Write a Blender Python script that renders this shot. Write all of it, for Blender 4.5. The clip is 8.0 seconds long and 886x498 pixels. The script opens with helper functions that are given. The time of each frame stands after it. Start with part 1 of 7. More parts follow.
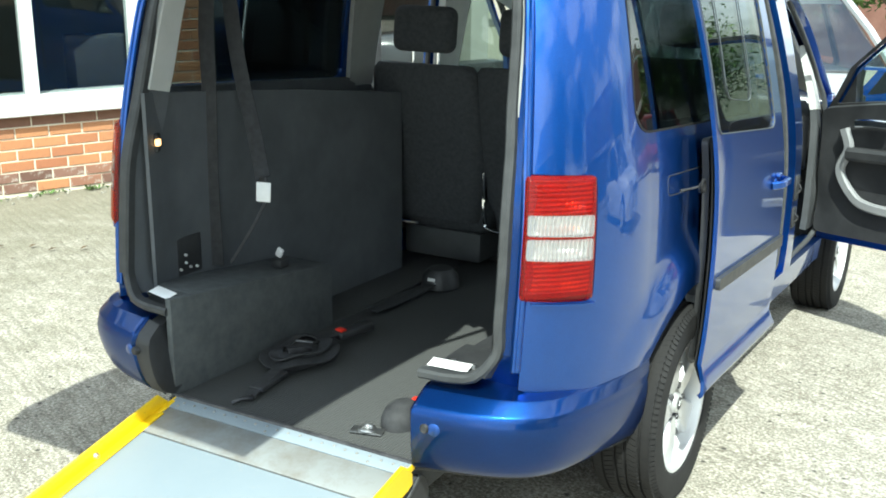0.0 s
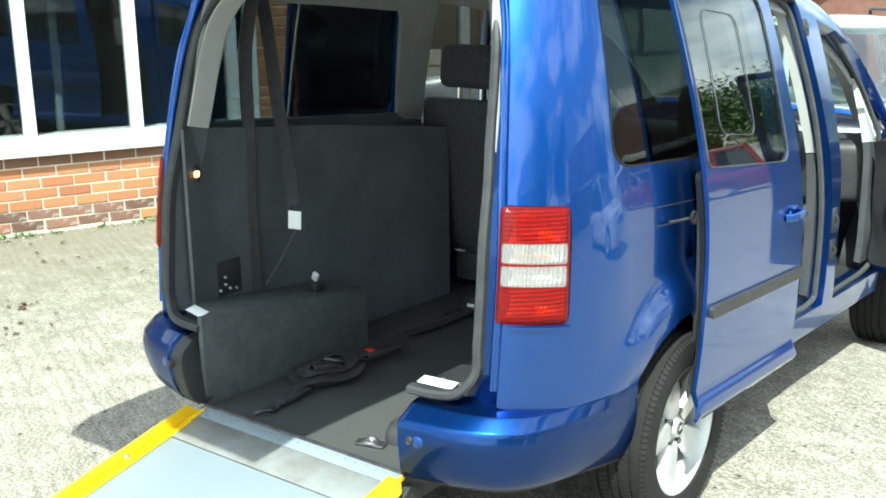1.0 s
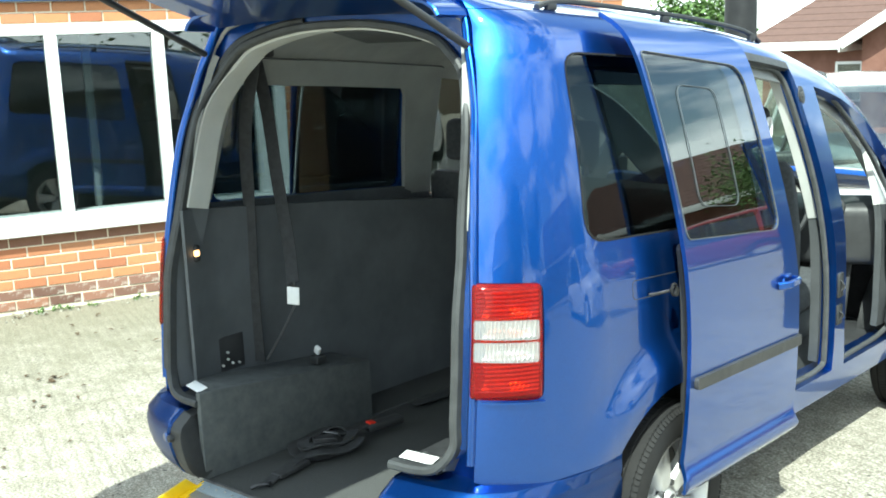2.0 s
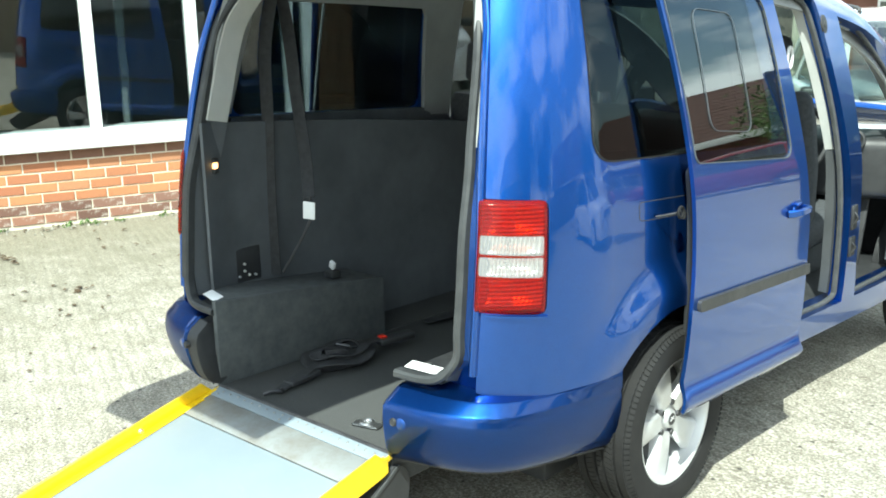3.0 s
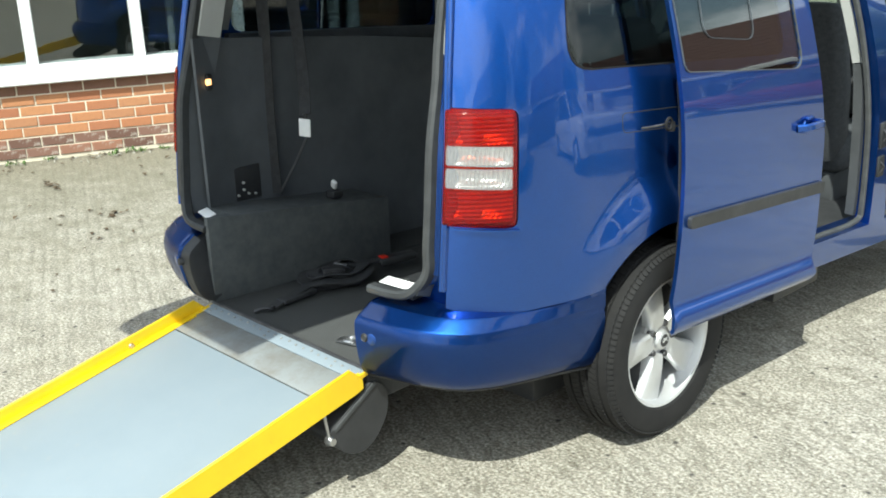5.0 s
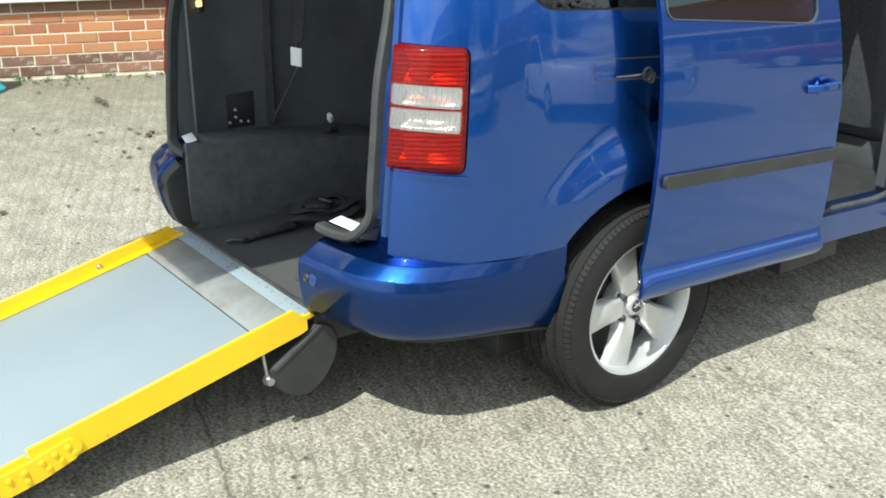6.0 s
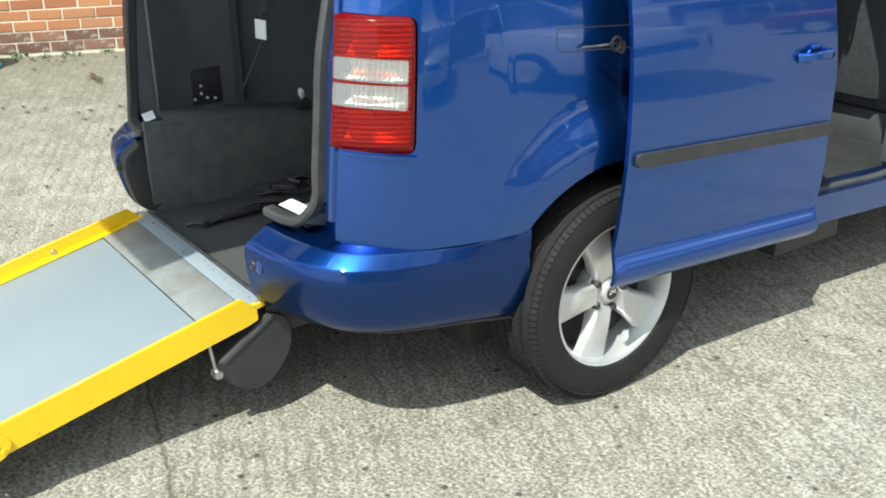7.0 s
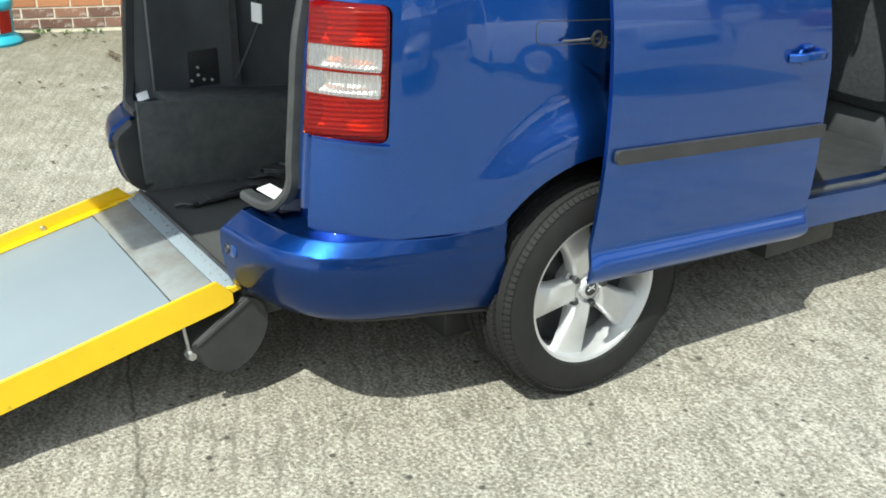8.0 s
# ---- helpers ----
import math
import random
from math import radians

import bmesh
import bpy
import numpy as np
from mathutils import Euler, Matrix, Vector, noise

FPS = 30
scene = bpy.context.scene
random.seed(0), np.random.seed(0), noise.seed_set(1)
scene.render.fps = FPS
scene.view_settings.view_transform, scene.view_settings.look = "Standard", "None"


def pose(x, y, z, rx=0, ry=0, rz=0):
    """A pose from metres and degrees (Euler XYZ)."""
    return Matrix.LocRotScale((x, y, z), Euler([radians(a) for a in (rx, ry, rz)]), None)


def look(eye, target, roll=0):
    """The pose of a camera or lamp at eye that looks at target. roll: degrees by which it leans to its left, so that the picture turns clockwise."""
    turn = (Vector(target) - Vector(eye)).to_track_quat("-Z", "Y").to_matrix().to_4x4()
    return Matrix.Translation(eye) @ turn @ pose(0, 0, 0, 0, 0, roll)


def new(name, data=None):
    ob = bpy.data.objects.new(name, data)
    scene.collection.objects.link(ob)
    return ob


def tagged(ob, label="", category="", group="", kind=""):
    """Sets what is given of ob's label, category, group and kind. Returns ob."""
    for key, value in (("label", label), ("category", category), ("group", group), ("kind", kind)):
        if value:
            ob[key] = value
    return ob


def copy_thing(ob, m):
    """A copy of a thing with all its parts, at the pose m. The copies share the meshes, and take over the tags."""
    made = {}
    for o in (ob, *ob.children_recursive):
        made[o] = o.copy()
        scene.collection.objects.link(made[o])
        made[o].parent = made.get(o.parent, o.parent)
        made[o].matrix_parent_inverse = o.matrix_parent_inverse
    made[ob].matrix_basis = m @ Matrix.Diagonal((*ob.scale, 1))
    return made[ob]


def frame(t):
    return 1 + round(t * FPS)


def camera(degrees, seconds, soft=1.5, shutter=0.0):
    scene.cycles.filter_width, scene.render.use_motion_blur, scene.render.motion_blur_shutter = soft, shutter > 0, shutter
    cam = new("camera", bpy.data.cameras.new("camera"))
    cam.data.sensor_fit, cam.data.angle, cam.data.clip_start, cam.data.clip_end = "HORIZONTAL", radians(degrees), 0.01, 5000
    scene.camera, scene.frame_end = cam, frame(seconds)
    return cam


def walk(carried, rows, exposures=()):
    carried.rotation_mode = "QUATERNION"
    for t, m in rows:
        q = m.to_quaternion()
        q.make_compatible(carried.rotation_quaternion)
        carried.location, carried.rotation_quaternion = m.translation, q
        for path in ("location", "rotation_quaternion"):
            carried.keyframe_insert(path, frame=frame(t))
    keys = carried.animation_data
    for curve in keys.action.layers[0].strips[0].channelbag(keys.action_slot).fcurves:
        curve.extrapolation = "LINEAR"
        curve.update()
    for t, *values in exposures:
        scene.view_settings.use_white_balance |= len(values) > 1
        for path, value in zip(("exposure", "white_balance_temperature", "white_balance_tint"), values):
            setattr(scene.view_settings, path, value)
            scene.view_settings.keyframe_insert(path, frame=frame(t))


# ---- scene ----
cam = camera(45.5, 8.0, soft=1.8)
PATH = [
    (0, (1.719, -2.165, 1.687), (0.759, -0.501, 1.132), 0.6),
    (0.5, (1.925, -2.154, 1.696), (0.875, -0.537, 1.163), 0.6),
    (1, (2.152, -2.117, 1.732), (0.976, -0.579, 1.231), -0.6),
    (1.2, (2.219, -2.099, 1.747), (1.019, -0.558, 1.317), -0.9),
    (2.3, (2.401, -2.005, 1.794), (1.11, -0.529, 1.401), -2.1),
    (2.5, (2.427, -2.011, 1.792), (1.133, -0.543, 1.381), -1.7),
    (3, (2.452, -2.029, 1.756), (1.151, -0.599, 1.243), -1.0),
    (3.5, (2.47, -2.01, 1.718), (1.167, -0.617, 1.119), -1.4),
    (4, (2.514, -1.979, 1.695), (1.277, -0.546, 1.05), -0.6),
    (4.5, (2.58, -1.92, 1.674), (1.296, -0.548, 0.99), -1.9),
    (4.7, (2.598, -1.874, 1.667), (1.261, -0.525, 1.04), -1.9),
    (5.8, (2.792, -1.418, 1.638), (1.314, -0.276, 0.924), -0.9),
    (6, (2.809, -1.352, 1.62), (1.316, -0.237, 0.895), 0.0),
    (6.5, (2.789, -1.193, 1.591), (1.255, -0.151, 0.841), -1.3),
    (7, (2.777, -1.076, 1.576), (1.261, -0.024, 0.805), -1.0),
    (7.5, (2.835, -0.993, 1.585), (1.298, 0.02, 0.804), 0.8),
    (8, (2.852, -0.946, 1.581), (1.31, 0.049, 0.788), 0.3),
]
walk(cam, [(t, look(eye, target, roll)) for t, eye, target, roll in PATH],
     [(0.0, 0.99, 6150, -5), (2.5, 1.19, 6100, -8), (3.5, 0.91, 6200, -3), (4.7, 0.63, 6250, 0), (6.0, 0.53, 6300, 0), (8.0, 0.46, 6300, 0)])

# ---- light ----
SUN_TO = Vector((0.34, -0.60, 1.0)).normalized()          # towards the sun
world = bpy.data.worlds.new("sky")
scene.world = world
world.use_nodes = True
wn, wl = world.node_tree.nodes, world.node_tree.links
sky = wn.new("ShaderNodeTexSky")
sky.sky_type = 'NISHITA'
sky.sun_disc = False
sky.sun_elevation = math.asin(SUN_TO.z)
sky.sun_rotation = math.atan2(SUN_TO.x, SUN_TO.y)
sky.air_density, sky.dust_density, sky.ozone_density = 1.0, 1.5, 1.0
wc = wn.new("ShaderNodeTexCoord")
wmap = wn.new("ShaderNodeMapping")
wmap.inputs["Scale"].default_value = (1.6, 1.6, 4.2)
wl.new(wc.outputs["Generated"], wmap.inputs["Vector"])
wnoise = wn.new("ShaderNodeTexNoise")
wnoise.inputs["Scale"].default_value, wnoise.inputs["Detail"].default_value = 1.7, 7
wnoise.inputs["Roughness"].default_value = 0.55
wl.new(wmap.outputs["Vector"], wnoise.inputs["Vector"])
wramp = wn.new("ShaderNodeValToRGB")
wramp.color_ramp.elements[0].position, wramp.color_ramp.elements[1].position = 0.43, 0.58
wl.new(wnoise.outputs["Fac"], wramp.inputs["Fac"])
wmix = wn.new("ShaderNodeMix")
wmix.data_type = 'RGBA'
wl.new(wramp.outputs["Color"], wmix.inputs["Factor"])
wl.new(sky.outputs["Color"], wmix.inputs["A"])
wmix.inputs["B"].default_value = (12.6, 12.8, 13.0, 1)
wl.new(wmix.outputs["Result"], wn["Background"].inputs["Color"])
wn["Background"].inputs["Strength"].default_value = 0.115

sun = new("sun", bpy.data.lights.new("sun", 'SUN'))
sun.data.energy, sun.data.angle, sun.data.color = 4.6, radians(0.53), (1.0, 0.97, 0.90)
sun.matrix_world = look(SUN_TO * 30, (0, 0, 0))

# ---- helpers ----
from mathutils.geometry import delaunay_2d_cdt


def part(name, data, material, parent=None, label="", smooth=True, angle=40):
    """Links a bmesh or a mesh as one object under parent."""
    if isinstance(data, bmesh.types.BMesh):
        me = bpy.data.meshes.new(name)
        bmesh.ops.recalc_face_normals(data, faces=data.faces)
        data.to_mesh(me)
        data.free()
        if smooth:
            me.shade_smooth()
            me.set_sharp_from_angle(angle=radians(angle))
    else:
        me = data
    if material:
        me.materials.append(material)
    ob = new(name, me)
    if parent:
        ob.parent = parent
    if label:
        ob["label"] = label
    return ob


def thing(name, at=(0, 0, 0), rz=0, label="", category="", group="", kind=""):
    e = new(name)
    e.empty_display_size = 0.1
    e.matrix_world = pose(*at, 0, 0, rz)
    return tagged(e, label, category, group, kind)


def bm_box(lo, hi, bevel=0.0, seg=2, bm=None):
    b = bm or bmesh.new()
    c = [(lo[i] + hi[i]) / 2 for i in range(3)]
    s = [hi[i] - lo[i] for i in range(3)]
    r = bmesh.ops.create_cube(b, size=1, matrix=Matrix.Translation(c) @ Matrix.Diagonal((*s, 1)))
    if bevel:
        es = list({e for v in r["verts"] for e in v.link_edges})
        bmesh.ops.bevel(b, geom=es, offset=bevel, segments=seg, profile=0.5, affect='EDGES')
    return b


def bm_obox(size, m, bevel=0.0, seg=2, bm=None):
    """A bevelled block of that size, centred on the pose m."""
    b = bm or bmesh.new()
    r = bmesh.ops.create_cube(b, size=1, matrix=m @ Matrix.Diagonal((*size, 1)))
    if bevel:
        es = list({e for v in r["verts"] for e in v.link_edges})
        bmesh.ops.bevel(b, geom=es, offset=bevel, segments=seg, profile=0.5, affect='EDGES')
    return b


def wedge(x0, x1, y0, y1, z0, za, zb, bevel=0.012):
    """A block whose top falls from za at y0 to zb at y1."""
    b = bmesh.new()
    v = [b.verts.new(p) for p in ((x0, y0, z0), (x1, y0, z0), (x1, y1, z0), (x0, y1, z0), (x0, y0, za), (x1, y0, za), (x1, y1, zb), (x0, y1, zb))]
    for f in ((0, 1, 2, 3), (4, 5, 6, 7), (0, 1, 5, 4), (1, 2, 6, 5), (2, 3, 7, 6), (3, 0, 4, 7)):
        b.faces.new([v[k] for k in f])
    bmesh.ops.bevel(b, geom=b.edges[:], offset=bevel, segments=2, profile=0.5, affect='EDGES')
    return b


def smooth_path(pts, n=6, closed=False):
    """Catmull-Rom through pts."""
    P = [Vector(p) for p in pts]
    out, N = [], len(P)
    for i in range(N if closed else N - 1):
        a, b = P[i], P[(i + 1) % N]
        p0 = P[(i - 1) % N] if closed or i else a * 2 - b
        p3 = P[(i + 2) % N] if closed or i + 2 < N else b * 2 - a
        for k in range(n):
            t = k / n
            out.append(0.5 * ((2 * a) + (b - p0) * t + (2 * p0 - 5 * a + 4 * b - p3) * t * t + (3 * a - p0 - 3 * b + p3) * t ** 3))
    if not closed:
        out.append(P[-1])
    return out


def bm_sweep(path, profile, closed=False, up=(0, 0, 1), bm=None, cap=True, scale=None):
    """Sweeps a closed 2D profile (side, up) along a path."""
    b = bm or bmesh.new()
    P = [Vector(p) for p in path]
    N, rings = len(P), []
    for i, p in enumerate(P):
        q0, q1 = (P[(i - 1) % N], P[(i + 1) % N]) if closed else (P[max(i - 1, 0)], P[min(i + 1, N - 1)])
        d = (q1 - q0).normalized()
        u = Vector(up(i / max(N - 1, 1)) if callable(up) else up)
        s = d.cross(u)
        if s.length < 1e-4:
            s = d.cross(Vector((0, 1, 0.3)))
        s.normalize()
        w = s.cross(d).normalized()
        k = scale(i / max(N - 1, 1)) if scale else 1
        rings.append([b.verts.new(p + (s * x + w * y) * k) for x, y in profile])
    M = len(profile)
    for i in range(N if closed else N - 1):
        r0, r1 = rings[i], rings[(i + 1) % N]
        for j in range(M):
            b.faces.new((r0[j], r0[(j + 1) % M], r1[(j + 1) % M], r1[j]))
    if cap and not closed:
        b.faces.new(rings[0][::-1])
        b.faces.new(rings[-1])
    return b


def ring(r, n=10, ry=None):
    return [(r * math.cos(2 * math.pi * k / n), (ry or r) * math.sin(2 * math.pi * k / n)) for k in range(n)]


def flat(w, h):
    c = min(w, h) * 0.25
    return [(-w / 2 + c, -h / 2), (w / 2 - c, -h / 2), (w / 2, -h / 2 + c), (w / 2, h / 2 - c), (w / 2 - c, h / 2), (-w / 2 + c, h / 2), (-w / 2, h / 2 - c), (-w / 2, -h / 2 + c)]


def bm_lathe(profile, n=32, bm=None, m=None):
    """Turns (radius, height) pairs about z; m places it."""
    b = bm or bmesh.new()
    m = m or Matrix()
    rings = []
    for r, z in profile:
        if r < 1e-6:
            rings.append([b.verts.new(m @ Vector((0, 0, z)))])
        else:
            rings.append([b.verts.new(m @ Vector((r * math.cos(2 * math.pi * k / n), r * math.sin(2 * math.pi * k / n), z))) for k in range(n)])
    for a, c in zip(rings, rings[1:]):
        for k in range(n):
            f = [a[k % len(a)], a[(k + 1) % len(a)], c[(k + 1) % len(c)], c[k % len(c)]]
            f = list(dict.fromkeys(f))
            if len(f) > 2:
                b.faces.new(f)
    return b


def rounded(pts, r, n=5):
    """A polygon with its corners rounded; r: one radius, or one for each corner."""
    out, N = [], len(pts)
    for i in range(N):
        p, a, c = Vector(pts[i]), Vector(pts[i - 1]), Vector(pts[(i + 1) % N])
        rr = r[i] if isinstance(r, (list, tuple)) else r
        if rr <= 0:
            out.append(tuple(p))
            continue
        d1, d2 = (a - p), (c - p)
        l = min(rr, d1.length * 0.48, d2.length * 0.48)
        q1, q2 = p + d1.normalized() * l, p + d2.normalized() * l
        for k in range(n + 1):
            t = k / n
            out.append(tuple(q1 * (1 - t) ** 2 + p * 2 * t * (1 - t) + q2 * t * t))
    return out


def dense(poly, step):
    out = []
    for i, p in enumerate(poly):
        q = poly[(i + 1) % len(poly)]
        n = max(1, int(math.dist(p, q) / step))
        out += [(p[0] + (q[0] - p[0]) * k / n, p[1] + (q[1] - p[1]) * k / n) for k in range(n)]
    return out


def inside(p, poly):
    x, y, c = p[0], p[1], False
    for i in range(len(poly)):
        (x1, y1), (x2, y2) = poly[i], poly[i - 1]
        if (y1 > y) != (y2 > y) and x < (x2 - x1) * (y - y1) / (y2 - y1) + x1:
            c = not c
    return c


def fill(outline, holes, step):
    loops = [dense(outline, step)] + [dense(h, step) for h in holes]
    pts, edges = [], []
    for lp in loops:
        o = len(pts)
        pts += lp
        edges += [(o + k, o + (k + 1) % len(lp)) for k in range(len(lp))]
    B = np.array(pts)
    lo, hi = B.min(0), B.max(0)
    nx, ny = int((hi[0] - lo[0]) / step), int((hi[1] - lo[1]) / step)
    for i in range(1, nx):
        for j in range(1, ny):
            p = (lo[0] + (hi[0] - lo[0]) * i / nx, lo[1] + (hi[1] - lo[1]) * j / ny)
            if np.min(np.abs(B[:, 0] - p[0]) + np.abs(B[:, 1] - p[1])) < step * 0.45:
                continue
            if inside(p, loops[0]) and not any(inside(p, h) for h in loops[1:]):
                pts.append(p)
    v, e, f = delaunay_2d_cdt([Vector(p) for p in pts], edges, [], 0, 1e-6)[:3]
    tris = []
    for t in f:
        c = (sum(v[k].x for k in t) / len(t), sum(v[k].y for k in t) / len(t))
        A = (v[t[1]] - v[t[0]]).cross(v[t[2]] - v[t[0]])
        if abs(A) > step * step * 0.004 and inside(c, loops[0]) and not any(inside(c, h) for h in loops[1:]):
            tris.append(tuple(t))
    return [tuple(p) for p in v], tris


def skin(name, surf, outline, holes, material, parent, thick=0.012, step=0.045, label="", lift=0.0, mirror=False):
    """A sheet of that thickness cut to an outline, with holes, in the two parameters of surf."""
    uv, tris = fill(outline, holes, step)
    h = 0.004
    P, Nn = [], []
    for u, v in uv:
        du = surf(u + h, v) - surf(u - h, v)
        dv = surf(u, v + h) - surf(u, v - h)
        n = du.cross(dv)
        if n.length < 1e-9:
            n = Vector((1, 0, 0))
        n.normalize()
        p = surf(u, v)
        P.append(p + n * lift), Nn.append(n)
    K = len(P)
    used = {}
    for t in tris:
        for a, b in zip(t, t[1:] + t[:1]):
            used[(a, b)] = used.get((a, b), 0) + 1
    rim = [(a, b) for (a, b) in used if (b, a) not in used]
    verts = P + [p - n * thick for p, n in zip(P, Nn)]
    faces, norms = [], []
    for t in tris:
        n = (P[t[1]] - P[t[0]]).cross(P[t[2]] - P[t[0]])
        tt = t if n.dot(Nn[t[0]]) > 0 else t[::-1]
        faces.append(tt), norms.extend([Nn[k] for k in tt])
        faces.append(tuple(k + K for k in tt[::-1])), norms.extend([-Nn[k] for k in tt[::-1]])
        flip = tt != t
    for a, b in rim:
        q = (a, b, b + K, a + K) if flip else (b, a, a + K, b + K)
        n = (verts[q[1]] - verts[q[0]]).cross(verts[q[3]] - verts[q[0]])
        n = n.normalized() if n.length > 0 else Vector((0, 0, 1))
        faces.append(q), norms.extend([n] * 4)
    if mirror:
        verts = [Vector((-p.x, p.y, p.z)) for p in verts]
        nf, nn, o = [], [], 0
        for q in faces:
            ns = norms[o:o + len(q)]
            o += len(q)
            nf.append(tuple(q[::-1])), nn.extend([Vector((-n.x, n.y, n.z)) for n in ns[::-1]])
        faces, norms = nf, nn
    me = bpy.data.meshes.new(name)
    me.from_pydata([tuple(p) for p in verts], [], faces)
    me.shade_smooth()
    me.update()
    me.normals_split_custom_set([tuple(n) for n in norms])
    return part(name, me, material, parent, label)


def hermite(xs, ys):
    """A smooth curve through points, without overshoot."""
    m = []
    d = [(ys[i + 1] - ys[i]) / (xs[i + 1] - xs[i]) for i in range(len(xs) - 1)]
    for i in range(len(xs)):
        if i == 0 or i == len(xs) - 1:
            m.append(d[0] if i == 0 else d[-1])
        elif d[i - 1] * d[i] <= 0:
            m.append(0)
        else:
            m.append(2 * d[i - 1] * d[i] / (d[i - 1] + d[i]))

    def at(x):
        x = min(max(x, xs[0]), xs[-1])
        i = max(k for k in range(len(xs) - 1) if xs[k] <= x or k == 0)
        w = xs[i + 1] - xs[i]
        t = (x - xs[i]) / w
        return ((2 * t ** 3 - 3 * t * t + 1) * ys[i] + (t ** 3 - 2 * t * t + t) * w * m[i]
                + (-2 * t ** 3 + 3 * t * t) * ys[i + 1] + (t ** 3 - t * t) * w * m[i + 1])
    return at


# ---- materials ----
def mat(name, color=(0.5, 0.5, 0.5), rough=0.5, metal=0.0, coat=0.0, spec=0.5):
    m = bpy.data.materials.new(name)
    m.use_nodes = True
    b = m.node_tree.nodes["Principled BSDF"]
    b.inputs["Base Color"].default_value = (*color, 1)
    b.inputs["Roughness"].default_value = rough
    b.inputs["Metallic"].default_value = metal
    b.inputs["Coat Weight"].default_value = coat
    b.inputs["Coat Roughness"].default_value = 0.03
    b.inputs["Specular IOR Level"].default_value = spec
    return m


def node(m, kind, **inputs):
    n = m.node_tree.nodes.new(kind)
    for k, v in inputs.items():
        n.inputs[k.replace("_", " ")].default_value = v
    return n


def link(m, a, b):
    m.node_tree.links.new(a, b)


def bsdf(m):
    return m.node_tree.nodes["Principled BSDF"]


def coords(m, scale=(1, 1, 1), kind="Object"):
    tc = node(m, "ShaderNodeTexCoord")
    mp = node(m, "ShaderNodeMapping", Scale=scale)
    link(m, tc.outputs[kind], mp.inputs["Vector"])
    return mp.outputs["Vector"]


def ramp(m, fac, stops):
    r = node(m, "ShaderNodeValToRGB")
    e = r.color_ramp.elements
    while len(e) < len(stops):
        e.new(0.5)
    for el, (p, c) in zip(e, stops):
        el.position, el.color = p, (*c, 1)
    link(m, fac, r.inputs["Fac"])
    return r.outputs["Color"]


def mixc(m, fac, a, b, mode='MIX'):
    n = node(m, "ShaderNodeMix")
    n.data_type, n.blend_type = 'RGBA', mode
    for v, s in ((fac, "Factor"), (a, "A"), (b, "B")):
        if isinstance(v, (int, float)):
            n.inputs[s].default_value = v
        elif isinstance(v, tuple):
            n.inputs[s].default_value = (*v, 1)
        else:
            link(m, v, n.inputs[s])
    return n.outputs["Result"]


def noise_tex(m, vec, scale, detail=4, rough=0.55):
    n = node(m, "ShaderNodeTexNoise", Scale=scale, Detail=detail, Roughness=rough)
    link(m, vec, n.inputs["Vector"])
    return n.outputs["Fac"]


def bump(m, height, strength=0.3, dist=0.002, chain=None):
    n = node(m, "ShaderNodeBump", Strength=strength, Distance=dist)
    link(m, height, n.inputs["Height"])
    if chain:
        link(m, chain, n.inputs["Normal"])
    link(m, n.outputs["Normal"], bsdf(m).inputs["Normal"])
    return n.outputs["Normal"]


def rough_from(m, fac, lo, hi):
    n = node(m, "ShaderNodeMapRange")
    n.inputs["To Min"].default_value, n.inputs["To Max"].default_value = lo, hi
    link(m, fac, n.inputs["Value"])
    link(m, n.outputs["Result"], bsdf(m).inputs["Roughness"])


def varied(name, a, b, scale, rough=0.6, metal=0.0, bump_scale=0, bump_strength=0.2, bump_dist=0.001, coat=0.0, stretch=(1, 1, 1), spec=0.5):
    """A surface whose colour drifts between a and b, with fine relief."""
    m = mat(name, a, rough, metal, coat, spec)
    v = coords(m, stretch)
    f = noise_tex(m, v, scale, 5, 0.6)
    link(m, ramp(m, f, [(0.32, a), (0.68, b)]), bsdf(m).inputs["Base Color"])
    f2 = noise_tex(m, v, scale * 4.3, 4, 0.6)
    rough_from(m, f2, max(rough - 0.1, 0.02), min(rough + 0.12, 1))
    if bump_scale:
        bump(m, noise_tex(m, v, bump_scale, 3, 0.6), bump_strength, bump_dist)
    return m


# car paint: metallic flake under a clear coat, with faint dust
PAINT = mat("blue_metallic_paint", (0.012, 0.06, 0.33), 0.37, 0.94, 1.0)
bsdf(PAINT).inputs["Coat IOR"].default_value = 1.52
_v = coords(PAINT)
_fl = node(PAINT, "ShaderNodeTexVoronoi", Scale=900.0)
link(PAINT, _v, _fl.inputs["Vector"])
_c = mixc(PAINT, _fl.outputs["Distance"], (0.005, 0.040, 0.225), (0.017, 0.116, 0.49))
_d = noise_tex(PAINT, _v, 3.0, 6, 0.65)
link(PAINT, mixc(PAINT, ramp(PAINT, _d, [(0.5, (0, 0, 0)), (0.8, (0.03, 0.03, 0.03))]), _c, (0.20, 0.21, 0.24)), bsdf(PAINT).inputs["Base Color"])
_cr = node(PAINT, "ShaderNodeMapRange")
_cr.inputs["To Min"].default_value, _cr.inputs["To Max"].default_value = 0.015, 0.06
link(PAINT, noise_tex(PAINT, _v, 6.0, 5), _cr.inputs["Value"])
link(PAINT, _cr.outputs["Result"], bsdf(PAINT).inputs["Coat Roughness"])

